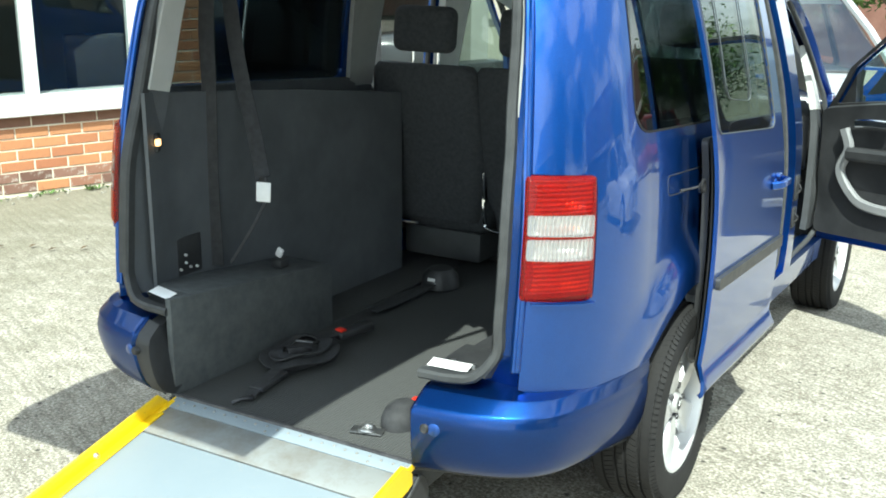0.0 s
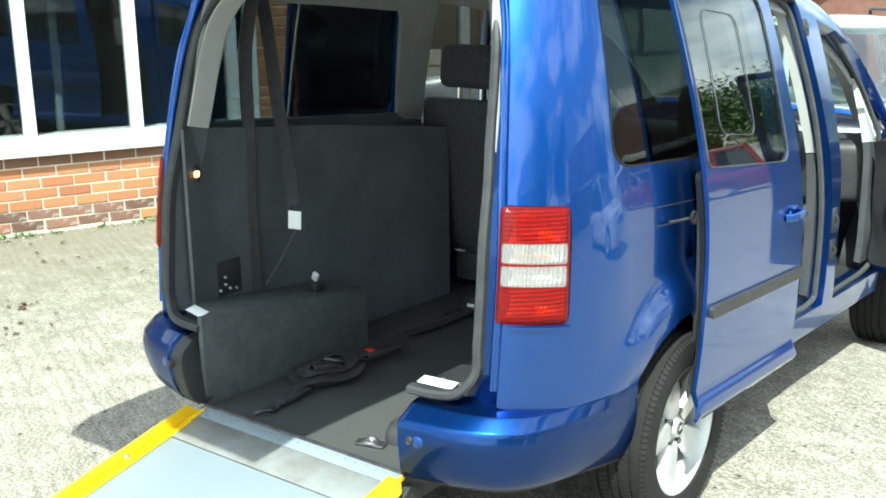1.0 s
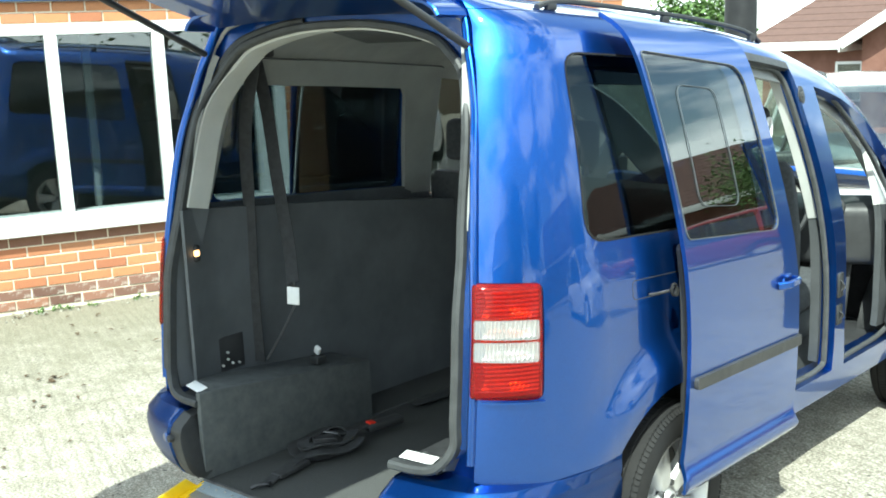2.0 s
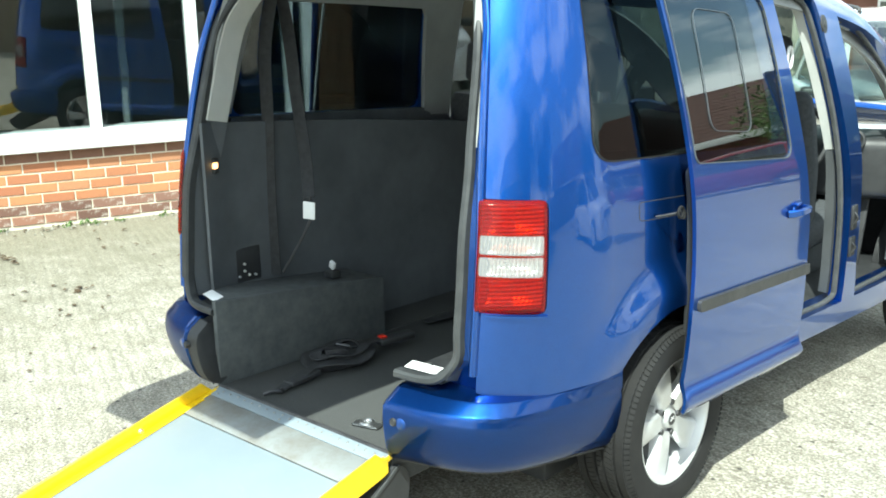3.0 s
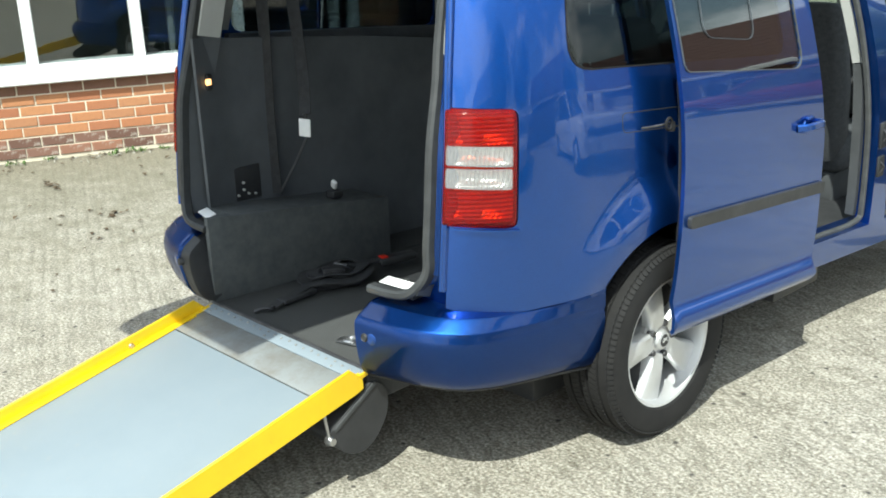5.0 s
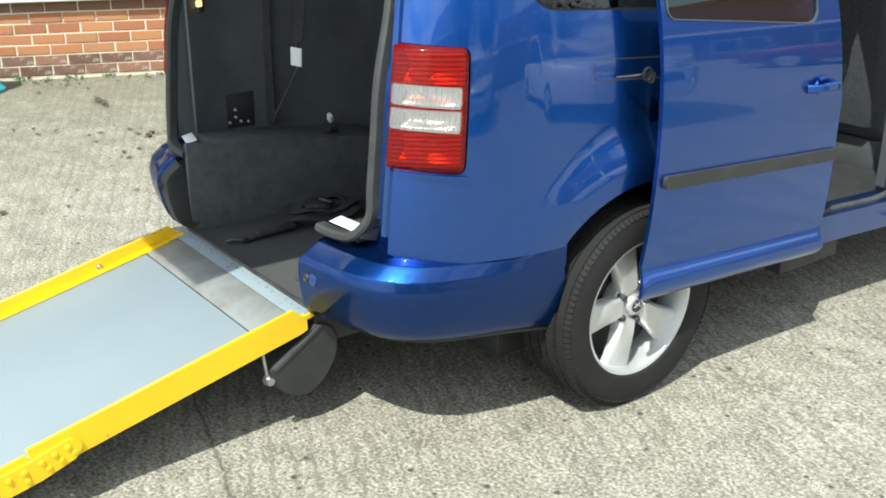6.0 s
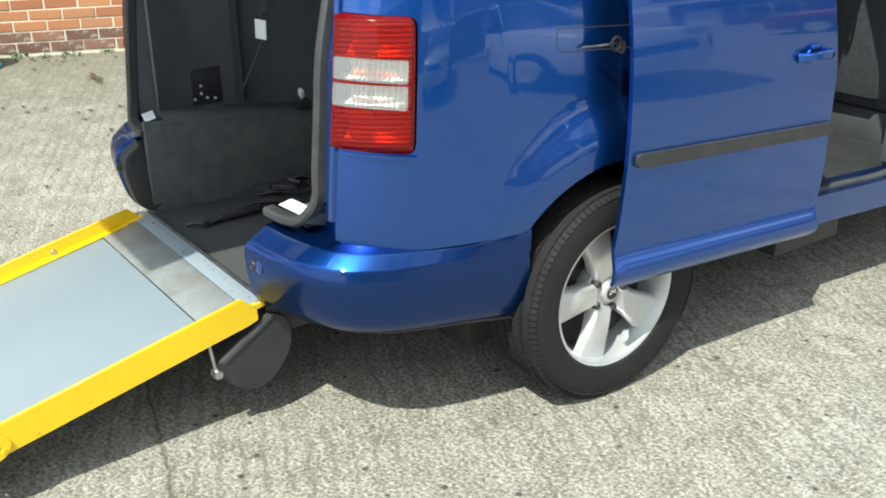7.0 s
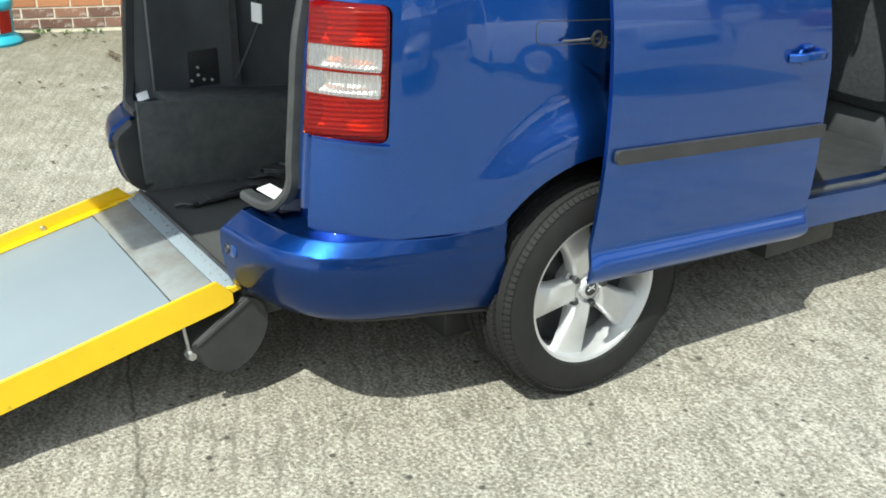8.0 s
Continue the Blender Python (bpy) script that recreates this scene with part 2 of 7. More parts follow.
BLACK_PLASTIC = varied("black_plastic", (0.022, 0.023, 0.025), (0.038, 0.039, 0.041), 9, 0.5, bump_scale=500, bump_strength=0.15)
GREY_PLASTIC = varied("dark_grey_trim", (0.05, 0.054, 0.057), (0.075, 0.079, 0.083), 6, 0.62, bump_scale=420, bump_strength=0.2)
RUBBER = varied("rubber_seal", (0.045, 0.048, 0.05), (0.075, 0.078, 0.08), 14, 0.6, bump_scale=200, bump_strength=0.1)
LIGHT_TRIM = varied("light_grey_trim", (0.46, 0.47, 0.45), (0.55, 0.55, 0.53), 5, 0.62, bump_scale=600, bump_strength=0.15)
HEADLINER = varied("headliner_cloth", (0.27, 0.28, 0.28), (0.34, 0.345, 0.34), 7, 0.95, bump_scale=900, bump_strength=0.4)
SEAT_CLOTH = varied("charcoal_seat_cloth", (0.04, 0.044, 0.049), (0.065, 0.069, 0.075), 60, 0.92, bump_scale=700, bump_strength=0.5)
PILLAR_GREY = varied("mid_grey_pillar_trim", (0.25, 0.26, 0.26), (0.31, 0.32, 0.315), 5, 0.65, bump_scale=600, bump_strength=0.15)
CHROME = mat("chrome", (0.75, 0.76, 0.78), 0.12, 1.0)
STEEL = varied("zinc_steel", (0.42, 0.43, 0.44), (0.6, 0.6, 0.6), 30, 0.38, 1.0)
DARK_STEEL = varied("dark_steel", (0.06, 0.06, 0.065), (0.12, 0.12, 0.125), 20, 0.5, 0.8)
WHITE_PVC = varied("white_upvc", (0.70, 0.71, 0.71), (0.82, 0.82, 0.81), 3, 0.35, bump_scale=40, bump_strength=0.03)
WHITE_LABEL = varied("white_label", (0.72, 0.73, 0.74), (0.82, 0.82, 0.82), 12, 0.5)
WEBBING = varied("black_belt_webbing", (0.022, 0.023, 0.025), (0.042, 0.043, 0.046), 40, 0.75, bump_scale=800, bump_strength=0.5)
RED_PLASTIC = mat("red_button_plastic", (0.62, 0.03, 0.015), 0.35)
ORANGE_LENS = mat("amber_lamp_lens", (0.75, 0.22, 0.03), 0.15, 0, 0.5)
bsdf(ORANGE_LENS).inputs["Emission Color"].default_value = (1.0, 0.52, 0.20, 1)
bsdf(ORANGE_LENS).inputs["Emission Strength"].default_value = 2.2
SILVER_WHEEL = varied("silver_alloy", (0.58, 0.59, 0.60), (0.68, 0.68, 0.68), 9, 0.45, 0.6, coat=0.3)

CARPET = mat("ribbed_black_carpet", (0.03, 0.032, 0.034), 0.95)
_v = coords(CARPET)
_w = node(CARPET, "ShaderNodeTexWave", Scale=30.0, Distortion=1.2, Detail=2.0)
_w.bands_direction = 'X'
link(CARPET, _v, _w.inputs["Vector"])
_n = noise_tex(CARPET, _v, 95, 4, 0.75)
_n2 = noise_tex(CARPET, _v, 5, 5, 0.6)
_c = mixc(CARPET, mixc(CARPET, 0.5, _n2, _w.outputs["Fac"]), (0.020, 0.023, 0.024), (0.070, 0.075, 0.075))
link(CARPET, mixc(CARPET, _n, _c, (0.080, 0.080, 0.078)), bsdf(CARPET).inputs["Base Color"])
bump(CARPET, _n, 0.8, 0.004, bump(CARPET, _w.outputs["Fac"], 0.7, 0.004))
DARK_SEAL = varied("dark_rubber_seal", (0.028, 0.030, 0.032), (0.05, 0.053, 0.055), 14, 0.55)
GLASS_EDGE = varied("pale_glass_edge", (0.055, 0.066, 0.078), (0.09, 0.10, 0.115), 20, 0.45)
WINDOW_RUBBER = varied("black_window_rubber", (0.010, 0.010, 0.011), (0.018, 0.018, 0.019), 14, 0.8, spec=0.25)
INTERIOR_GREY = varied("mid_grey_lining", (0.075, 0.082, 0.09), (0.11, 0.118, 0.128), 5, 0.7, bump_scale=420, bump_strength=0.2)
WALL_CARPET = varied("charcoal_lining_carpet", (0.072, 0.079, 0.082), (0.108, 0.116, 0.118), 22, 0.95, bump_scale=320, bump_strength=0.7, bump_dist=0.003)

RAMP_GREY = mat("grey_grip_sheet", (0.30, 0.35, 0.40), 0.62)
_v = coords(RAMP_GREY)
_c = mixc(RAMP_GREY, noise_tex(RAMP_GREY, _v, 2.2, 6, 0.65), (0.185, 0.228, 0.262), (0.255, 0.295, 0.325))
_c = mixc(RAMP_GREY, ramp(RAMP_GREY, noise_tex(RAMP_GREY, _v, 30, 5, 0.7), [(0.6, (0, 0, 0)), (0.75, (0.35, 0.35, 0.35))]), _c, (0.30, 0.29, 0.26))
link(RAMP_GREY, _c, bsdf(RAMP_GREY).inputs["Base Color"])
bump(RAMP_GREY, noise_tex(RAMP_GREY, _v, 700, 2, 0.6), 0.35, 0.001)
FLAP_GREY = mat("worn_aluminium_flap", (0.34, 0.36, 0.37), 0.5, 0.35)
_v = coords(FLAP_GREY)
_c = mixc(FLAP_GREY, ramp(FLAP_GREY, noise_tex(FLAP_GREY, _v, 7, 6, 0.7), [(0.42, (0, 0, 0)), (0.66, (0.8, 0.8, 0.8))]), (0.29, 0.305, 0.305), (0.20, 0.18, 0.15))
link(FLAP_GREY, _c, bsdf(FLAP_GREY).inputs["Base Color"])
bump(FLAP_GREY, noise_tex(FLAP_GREY, _v, 500, 2, 0.6), 0.3, 0.001)
YELLOW = mat("yellow_paint", (0.83, 0.55, 0.01), 0.4, 0, 0.25)
_v = coords(YELLOW)
_c = mixc(YELLOW, noise_tex(YELLOW, _v, 6, 5, 0.6), (0.74, 0.44, 0.006), (0.90, 0.63, 0.012))
_c = mixc(YELLOW, ramp(YELLOW, noise_tex(YELLOW, _v, 26, 6, 0.7), [(0.66, (0, 0, 0)), (0.72, (0.7, 0.7, 0.7))]), _c, (0.22, 0.17, 0.06))
link(YELLOW, _c, bsdf(YELLOW).inputs["Base Color"])
bump(YELLOW, noise_tex(YELLOW, _v, 90, 3), 0.08, 0.001)

TYRE = mat("tyre_rubber", (0.03, 0.03, 0.031), 0.78, spec=0.22)
_v = coords(TYRE)
link(TYRE, mixc(TYRE, noise_tex(TYRE, _v, 14, 6, 0.65), (0.012, 0.012, 0.013), (0.030, 0.029, 0.028)), bsdf(TYRE).inputs["Base Color"])
bump(TYRE, noise_tex(TYRE, _v, 300, 2), 0.15, 0.001)


def thin_glass(name, tint, gloss=0.0):
    """Sheet glass: straight-through tint with Fresnel gloss."""
    m = bpy.data.materials.new(name)
    m.use_nodes = True
    m.node_tree.nodes.remove(m.node_tree.nodes["Principled BSDF"])
    t = node(m, "ShaderNodeBsdfTransparent", Color=(*tint, 1))
    g = node(m, "ShaderNodeBsdfGlossy", Roughness=0.005)
    f = node(m, "ShaderNodeLayerWeight", Blend=0.5)
    mx = node(m, "ShaderNodeMixShader")
    pw = node(m, "ShaderNodeMath")
    pw.operation = 'POWER'
    pw.inputs[1].default_value = 5.0
    link(m, f.outputs["Facing"], pw.inputs[0])
    add = node(m, "ShaderNodeMath")
    add.operation = 'MULTIPLY_ADD'
    add.inputs[1].default_value, add.inputs[2].default_value = 0.9 - gloss, 0.04 + gloss
    link(m, pw.outputs["Value"], add.inputs[0])
    link(m, add.outputs["Value"], mx.inputs["Fac"])
    link(m, t.outputs["BSDF"], mx.inputs[1])
    link(m, g.outputs["BSDF"], mx.inputs[2])
    link(m, mx.outputs["Shader"], m.node_tree.nodes["Material Output"].inputs["Surface"])
    return m


PRIVACY_GLASS = thin_glass("dark_tinted_glass", (0.47, 0.51, 0.52), 0.11)
DEEP_GLASS = thin_glass("deep_tinted_glass", (0.28, 0.32, 0.33), 0.015)
CAR_GLASS = thin_glass("bright_windscreen_glass", (0.70, 0.74, 0.74), 0.32)
CLEAR_GLASS = thin_glass("green_tinted_glass", (0.72, 0.80, 0.77), 0.02)
HOUSE_GLASS = thin_glass("double_glazing", (0.62, 0.68, 0.68), 0.07)
MIRROR = mat("mirror_glass", (0.85, 0.87, 0.9), 0.02, 1.0)


def lamp_lens(name, tint, body, share, edge, way):
    """Moulded lamp cover: part clear tint, part coloured plastic, with ribs in relief."""
    m = mat(name, body, 0.10, 0, 0.6)
    w = node(m, "ShaderNodeTexWave", Scale=edge, Distortion=0.0)
    w.bands_direction = way
    link(m, coords(m), w.inputs["Vector"])
    bump(m, w.outputs["Fac"], 0.5, 0.003)
    t = node(m, "ShaderNodeBsdfTransparent", Color=(*tint, 1))
    link(m, mixc(m, w.outputs["Fac"], tuple(c * 0.58 for c in tint), tint), t.inputs["Color"])
    mx = node(m, "ShaderNodeMixShader", Fac=share)
    link(m, bsdf(m).outputs["BSDF"], mx.inputs[1])
    link(m, t.outputs["BSDF"], mx.inputs[2])
    link(m, mx.outputs["Shader"], m.node_tree.nodes["Material Output"].inputs["Surface"])
    return m


RED_LENS = lamp_lens("red_lamp_lens", (1.0, 0.40, 0.14), (0.32, 0.003, 0.005), 0.64, 27.0, 'Z')
CLEAR_LENS = lamp_lens("clear_lamp_lens", (0.98, 0.98, 0.97), (0.62, 0.62, 0.615), 0.74, 40.0, 'X')
REFLECTOR = mat("silvered_lamp_reflector", (0.92, 0.92, 0.91), 0.30, 1.0)
OPTIC = varied("faceted_white_optic", (0.55, 0.45, 0.35), (0.98, 0.96, 0.90), 210, 0.2, coat=0.5, bump_scale=170, bump_strength=0.9, bump_dist=0.004)
_v = coords(REFLECTOR)
_w1 = node(REFLECTOR, "ShaderNodeTexWave", Scale=34.0)
_w2 = node(REFLECTOR, "ShaderNodeTexWave", Scale=34.0)
_w1.bands_direction, _w2.bands_direction = 'X', 'Z'
link(REFLECTOR, _v, _w1.inputs["Vector"])
link(REFLECTOR, _v, _w2.inputs["Vector"])
bump(REFLECTOR, _w2.outputs["Fac"], 0.25, 0.002, bump(REFLECTOR, _w1.outputs["Fac"], 0.3, 0.003))

# ---- setting: ground, building ----
CONCRETE = mat("weathered_exposed_aggregate_concrete", (0.4, 0.38, 0.33), 0.9)
_v = coords(CONCRETE)
_big = noise_tex(CONCRETE, _v, 0.6, 7, 0.62)
_mid = noise_tex(CONCRETE, _v, 7.0, 6, 0.7)
_base = mixc(CONCRETE, ramp(CONCRETE, _big, [(0.36, (0, 0, 0)), (0.66, (1, 1, 1))]), (0.45, 0.413, 0.332), (0.57, 0.535, 0.455))
_base = mixc(CONCRETE, ramp(CONCRETE, _mid, [(0.36, (0.75, 0.75, 0.75)), (0.60, (0, 0, 0))]), _base, (0.20, 0.187, 0.14))
# coarse sand grains, cream on grey-brown
_gr = noise_tex(CONCRETE, _v, 88, 5, 0.68)
_base = mixc(CONCRETE, ramp(CONCRETE, _gr, [(0.37, (0.92, 0.92, 0.92)), (0.53, (0, 0, 0))]), _base, (0.14, 0.122, 0.09))
_base = mixc(CONCRETE, ramp(CONCRETE, _gr, [(0.52, (0, 0, 0)), (0.64, (0.8, 0.8, 0.8))]), _base, (0.72, 0.675, 0.575))
_st = node(CONCRETE, "ShaderNodeTexVoronoi", Scale=85.0, Randomness=1.0)
link(CONCRETE, _v, _st.inputs["Vector"])
_sc = node(CONCRETE, "ShaderNodeSeparateColor")
link(CONCRETE, _st.outputs["Color"], _sc.inputs["Color"])
_stone = ramp(CONCRETE, _sc.outputs["Red"], [(0.0, (0.17, 0.14, 0.11)), (0.2, (0.32, 0.26, 0.20)), (0.6, (0.44, 0.41, 0.34)), (1.0, (0.58, 0.55, 0.48))])
_base = mixc(CONCRETE, ramp(CONCRETE, _st.outputs["Distance"], [(0.30, (0.35, 0.35, 0.35)), (0.55, (0, 0, 0))]), _base, _stone)
# tamped grooves
_mp2 = node(CONCRETE, "ShaderNodeMapping")
_mp2.inputs["Rotation"].default_value = (0, 0, radians(-66))
link(CONCRETE, _v, _mp2.inputs["Vector"])
_tamp = node(CONCRETE, "ShaderNodeTexWave", Scale=5.4, Distortion=4.2, Detail=5.0)
_tamp.inputs["Detail Scale"].default_value = 1.6
_tamp.inputs["Detail Roughness"].default_value = 0.65
link(CONCRETE, _mp2.outputs["Vector"], _tamp.inputs["Vector"])
_patch = noise_tex(CONCRETE, _v, 2.3, 4, 0.6)
_gl = mixc(CONCRETE, ramp(CONCRETE, _patch, [(0.40, (0, 0, 0)), (0.60, (0.9, 0.9, 0.9))]), (0, 0, 0), ramp(CONCRETE, _tamp.outputs["Fac"], [(0.04, (0.55, 0.55, 0.55)), (0.22, (0, 0, 0))]))
_base = mixc(CONCRETE, _gl, _base, (0.17, 0.155, 0.12))
# sparse black grit
_pit = node(CONCRETE, "ShaderNodeTexVoronoi", Scale=15.0)
link(CONCRETE, _v, _pit.inputs["Vector"])
_ps = node(CONCRETE, "ShaderNodeSeparateColor")
link(CONCRETE, _pit.outputs["Color"], _ps.inputs["Color"])
_pm = mixc(CONCRETE, ramp(CONCRETE, _ps.outputs["Green"], [(0.60, (0, 0, 0)), (0.62, (1, 1, 1))]), (0, 0, 0), ramp(CONCRETE, _pit.outputs["Distance"], [(0.10, (0.9, 0.9, 0.9)), (0.17, (0, 0, 0))]))
_base = mixc(CONCRETE, _pm, _base, (0.05, 0.045, 0.04))
# one wandering crack beside the ramp
_sep = node(CONCRETE, "ShaderNodeSeparateXYZ")
link(CONCRETE, _v, _sep.inputs["Vector"])


def calc(op, a, b=0.0):
    n = node(CONCRETE, "ShaderNodeMath")
    n.operation = op
    for k, q in enumerate((a, b)):
        if isinstance(q, (int, float)):
            n.inputs[k].default_value = q
        else:
            link(CONCRETE, q, n.inputs[k])
    return n.outputs["Value"]


_x, _y = _sep.outputs["X"], _sep.outputs["Y"]
_off = calc('ADD', calc('ADD', calc('MULTIPLY', _x, 0.235), calc('MULTIPLY', _y, 0.972)), 0.230)
_off = calc('ADD', _off, calc('MULTIPLY', calc('SUBTRACT', noise_tex(CONCRETE, _v, 5.0, 5, 0.6), 0.5), 0.09))
_near = calc('LESS_THAN', calc('ABSOLUTE', calc('SUBTRACT', _x, 0.55)), 0.65)
_crk = ramp(CONCRETE, calc('ADD', calc('ABSOLUTE', _off), calc('MULTIPLY', calc('SUBTRACT', 1.0, _near), 1.0)), [(0.002, (0.75, 0.75, 0.75)), (0.008, (0, 0, 0))])
_base = mixc(CONCRETE, _crk, _base, (0.10, 0.09, 0.07))
# dirt and moss washed against the building's foot
_dw = calc('ADD', calc('ADD', calc('MULTIPLY', _x, 0.922), calc('MULTIPLY', _y, -0.387)), 4.908)
_dw = calc('ADD', calc('MULTIPLY', _dw, 0.20), calc('MULTIPLY', calc('SUBTRACT', noise_tex(CONCRETE, coords(CONCRETE, (0.9, 1.5, 1)), 4.2, 7, 0.72), 0.5), 1.5))
_base = mixc(CONCRETE, ramp(CONCRETE, _dw, [(0.12, (0.72, 0.72, 0.72)), (0.70, (0, 0, 0))]), _base, (0.185, 0.170, 0.115))
link(CONCRETE, mixc(CONCRETE, 1.0, _base, (0.87, 0.87, 0.88), 'MULTIPLY'), bsdf(CONCRETE).inputs["Base Color"])
_b1 = bump(CONCRETE, _tamp.outputs["Fac"], 0.34, 0.006)
_b2 = bump(CONCRETE, _st.outputs["Distance"], 0.4, -0.004, _b1)
_b3 = bump(CONCRETE, _mid, 0.5, 0.010, _b2)
bump(CONCRETE, _gr, 0.9, 0.010, _b3)

FALL = hermite([1.2, 2.4, 3.52, 8.0, 30.0, 60.0], [0.0, -0.05, -0.155, -0.36, -1.30, -1.4])


def lie(x, y):
    k = min(1, max(0, (x + 3.6) / 2.4))
    k = k * k * (3 - 2 * k) if y < 12 else 1
    rough = 0.010 * noise.noise(Vector((x * 0.45, y * 0.45, 3.1))) * min(1, 30 / (1 + abs(x) + abs(y)))
    if -1.3 < x < 1.4 and -0.9 < y < 1.6:
        rough *= 0.3
    return rough + k * FALL(y)


_bm = bmesh.new()
_N = 60
_gx = [math.copysign(abs(k / _N) ** 2.4, k) * 600 for k in range(-_N, _N + 1)]
_grid = [[_bm.verts.new((x, y, lie(x, y))) for y in _gx] for x in _gx]
for _i in range(2 * _N):
    for _j in range(2 * _N):
        _bm.faces.new((_grid[_i][_j], _grid[_i + 1][_j], _grid[_i + 1][_j + 1], _grid[_i][_j + 1]))
ground = tagged(part("ground", _bm, CONCRETE), "weathered pale exposed-aggregate concrete yard with tamped ridges", "ground", kind="structure")

# the building's front: local x runs along it, local y goes into it
WALL_A = math.degrees(math.atan2(0.922, 0.387))
WALL_M = pose(-4.40, 2.2, 0, 0, 0, WALL_A)
MORTAR = varied("sand_mortar", (0.62, 0.55, 0.42), (0.74, 0.67, 0.54), 14, 0.95, bump_scale=160, bump_strength=0.6, bump_dist=0.003)


def bbox_mesh(boxes, material_name=None):
    b = bmesh.new()
    for lo, hi, bev in boxes:
        bm_box(lo, hi, bev, 1, b)
    return b


U0, U1 = -7.0, 4.6
PIER0, PIER1 = 1.38, 1.70            # brick pier between two windows
bay = thing("office_building", label="low brick office building with a long white-framed window", category="building", kind="structure")
bay.matrix_world = WALL_M
part("wall_front", bbox_mesh([((U0, 0.006, -0.1), (U1, 0.25, 0.545), 0), ((U0, 0.006, 2.0), (U1, 0.25, 3.0), 0), ((PIER0, 0.006, 0.545), (PIER1, 0.25, 2.0), 0)]), MORTAR, bay)
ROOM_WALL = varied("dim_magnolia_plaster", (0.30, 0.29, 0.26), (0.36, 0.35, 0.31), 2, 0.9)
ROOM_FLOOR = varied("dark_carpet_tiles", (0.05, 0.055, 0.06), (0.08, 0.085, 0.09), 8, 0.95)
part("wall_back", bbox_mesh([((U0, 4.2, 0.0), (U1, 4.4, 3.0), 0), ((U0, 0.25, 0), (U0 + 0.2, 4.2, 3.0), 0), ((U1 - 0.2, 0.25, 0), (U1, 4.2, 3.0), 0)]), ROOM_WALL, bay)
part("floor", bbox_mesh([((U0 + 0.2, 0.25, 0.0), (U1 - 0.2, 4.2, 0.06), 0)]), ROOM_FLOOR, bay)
part("ceiling", bbox_mesh([((U0, 0.25, 2.62), (U1, 4.2, 2.68), 0)]), WHITE_PVC, bay)
ROOF_FELT = varied("roof_felt", (0.07, 0.07, 0.075), (0.11, 0.11, 0.115), 4, 0.9)
part("roof", bbox_mesh([((U0 - 0.3, -0.3, 3.0), (U1 + 0.3, 4.7, 3.12), 0)]), ROOF_FELT, bay)
BLUE_FASCIA = varied("blue_fascia_board", (0.03, 0.075, 0.22), (0.045, 0.10, 0.27), 3, 0.45)
part("fascia", bbox_mesh([((U0, -0.05, 2.155), (U1, 0.010, 2.75), 0.006)]), BLUE_FASCIA, bay)

# the long window: sill board, head, posts, panes
window = thing("window_1", label="long white upvc window with dark reflecting panes", category="window", kind="structure")
window.matrix_world = WALL_M
part("window_sill", bbox_mesh([((U0, -0.07, 0.55), (PIER0 - 0.003, 0.2, 0.682), 0.008)]), WHITE_PVC, window)
part("dark_sill", bbox_mesh([((PIER1 + 0.003, -0.03, 0.55), (U1, 0.2, 0.682), 0.008)]), BLACK_PLASTIC, window, "black frame of the glazed entrance")
part("window_head", bbox_mesh([((U0, -0.012, 1.925), (PIER0 - 0.003, 0.1, 2.0), 0.006), ((PIER1 + 0.003, -0.012, 1.925), (U1, 0.1, 2.0), 0.006)]), WHITE_PVC, window)
POST = 0.735
_posts = [-0.29 + POST * k for k in range(-9, 3)] + [PIER0 - 0.044, PIER1 + 0.044] + [PIER1 + 0.044 + POST * k for k in (1, 2, 3)]
_bm = bbox_mesh([((-0.041, -0.012, 0.682), (0.041, 0.09, 1.925), 0.006)])
_pm = part("window_post", _bm, WHITE_PVC, window)
_pm.location = (_posts[0], 0, 0)
_pd = _pm.data.copy()
_pd.materials.clear()
_pd.materials.append(BLACK_PLASTIC)
for _u in _posts[1:]:
    _o = new("window_post", _pd if _u > PIER1 else _pm.data)
    _o.parent, _o.location = window, (_u, 0, 0)
_pp = part("pane", bbox_mesh([((0.041, 0.035, 0.682), (POST - 0.041, 0.042, 1.925), 0)]), HOUSE_GLASS, window)
_pp.location = (_posts[0], 0, 0)
_pp.visible_shadow = False
for _u, _w in zip(_posts[1:-1], _posts[2:]):
    if _u < PIER0 < _w or _w - _u > POST + 0.01:
        continue
    _o = new("pane", _pp.data)
    _o.parent, _o.location, _o.visible_shadow = window, (_u, 0, 0), False
    if _w - _u < POST - 0.01:
        _o.scale = ((_w - 0.0405 - _u) / (POST - 0.041), 1, 1)

# ---- the van ----
CX = -0.055
van = thing("van", (CX, 0, 0), label="metallic blue wheelchair-adapted people carrier with open tailgate and doors", category="van")

PITCH = 0.06            # the yard falls away ahead: the van stands nose-down


def drop(y):
    return -PITCH * (y - 0.841)


HALF = hermite([0.1, 0.24, 0.32, 0.42, 0.60, 0.80, 0.95, 1.05, 1.12, 1.20, 1.40, 1.60, 1.72, 1.80, 1.88, 1.98, 2.12, 2.5],
               [0.80, 0.845, 0.872, 0.886, 0.897, 0.899, 0.896, 0.890, 0.882, 0.869, 0.830, 0.782, 0.748, 0.710, 0.642, 0.545, 0.40, 0.0])
RISE = hermite([0.1, 1.60, 1.72, 1.80, 1.88, 1.98, 2.12, 2.5], [0.1, 1.60, 1.718, 1.788, 1.840, 1.874, 1.898, 1.915])
BACK = hermite([0.1, 0.55, 0.80, 1.10, 1.45, 1.70, 1.80, 1.9, 2.5], [0.04, 0.045, 0.066, 0.105, 0.175, 0.25, 0.285, 0.30, 0.30])
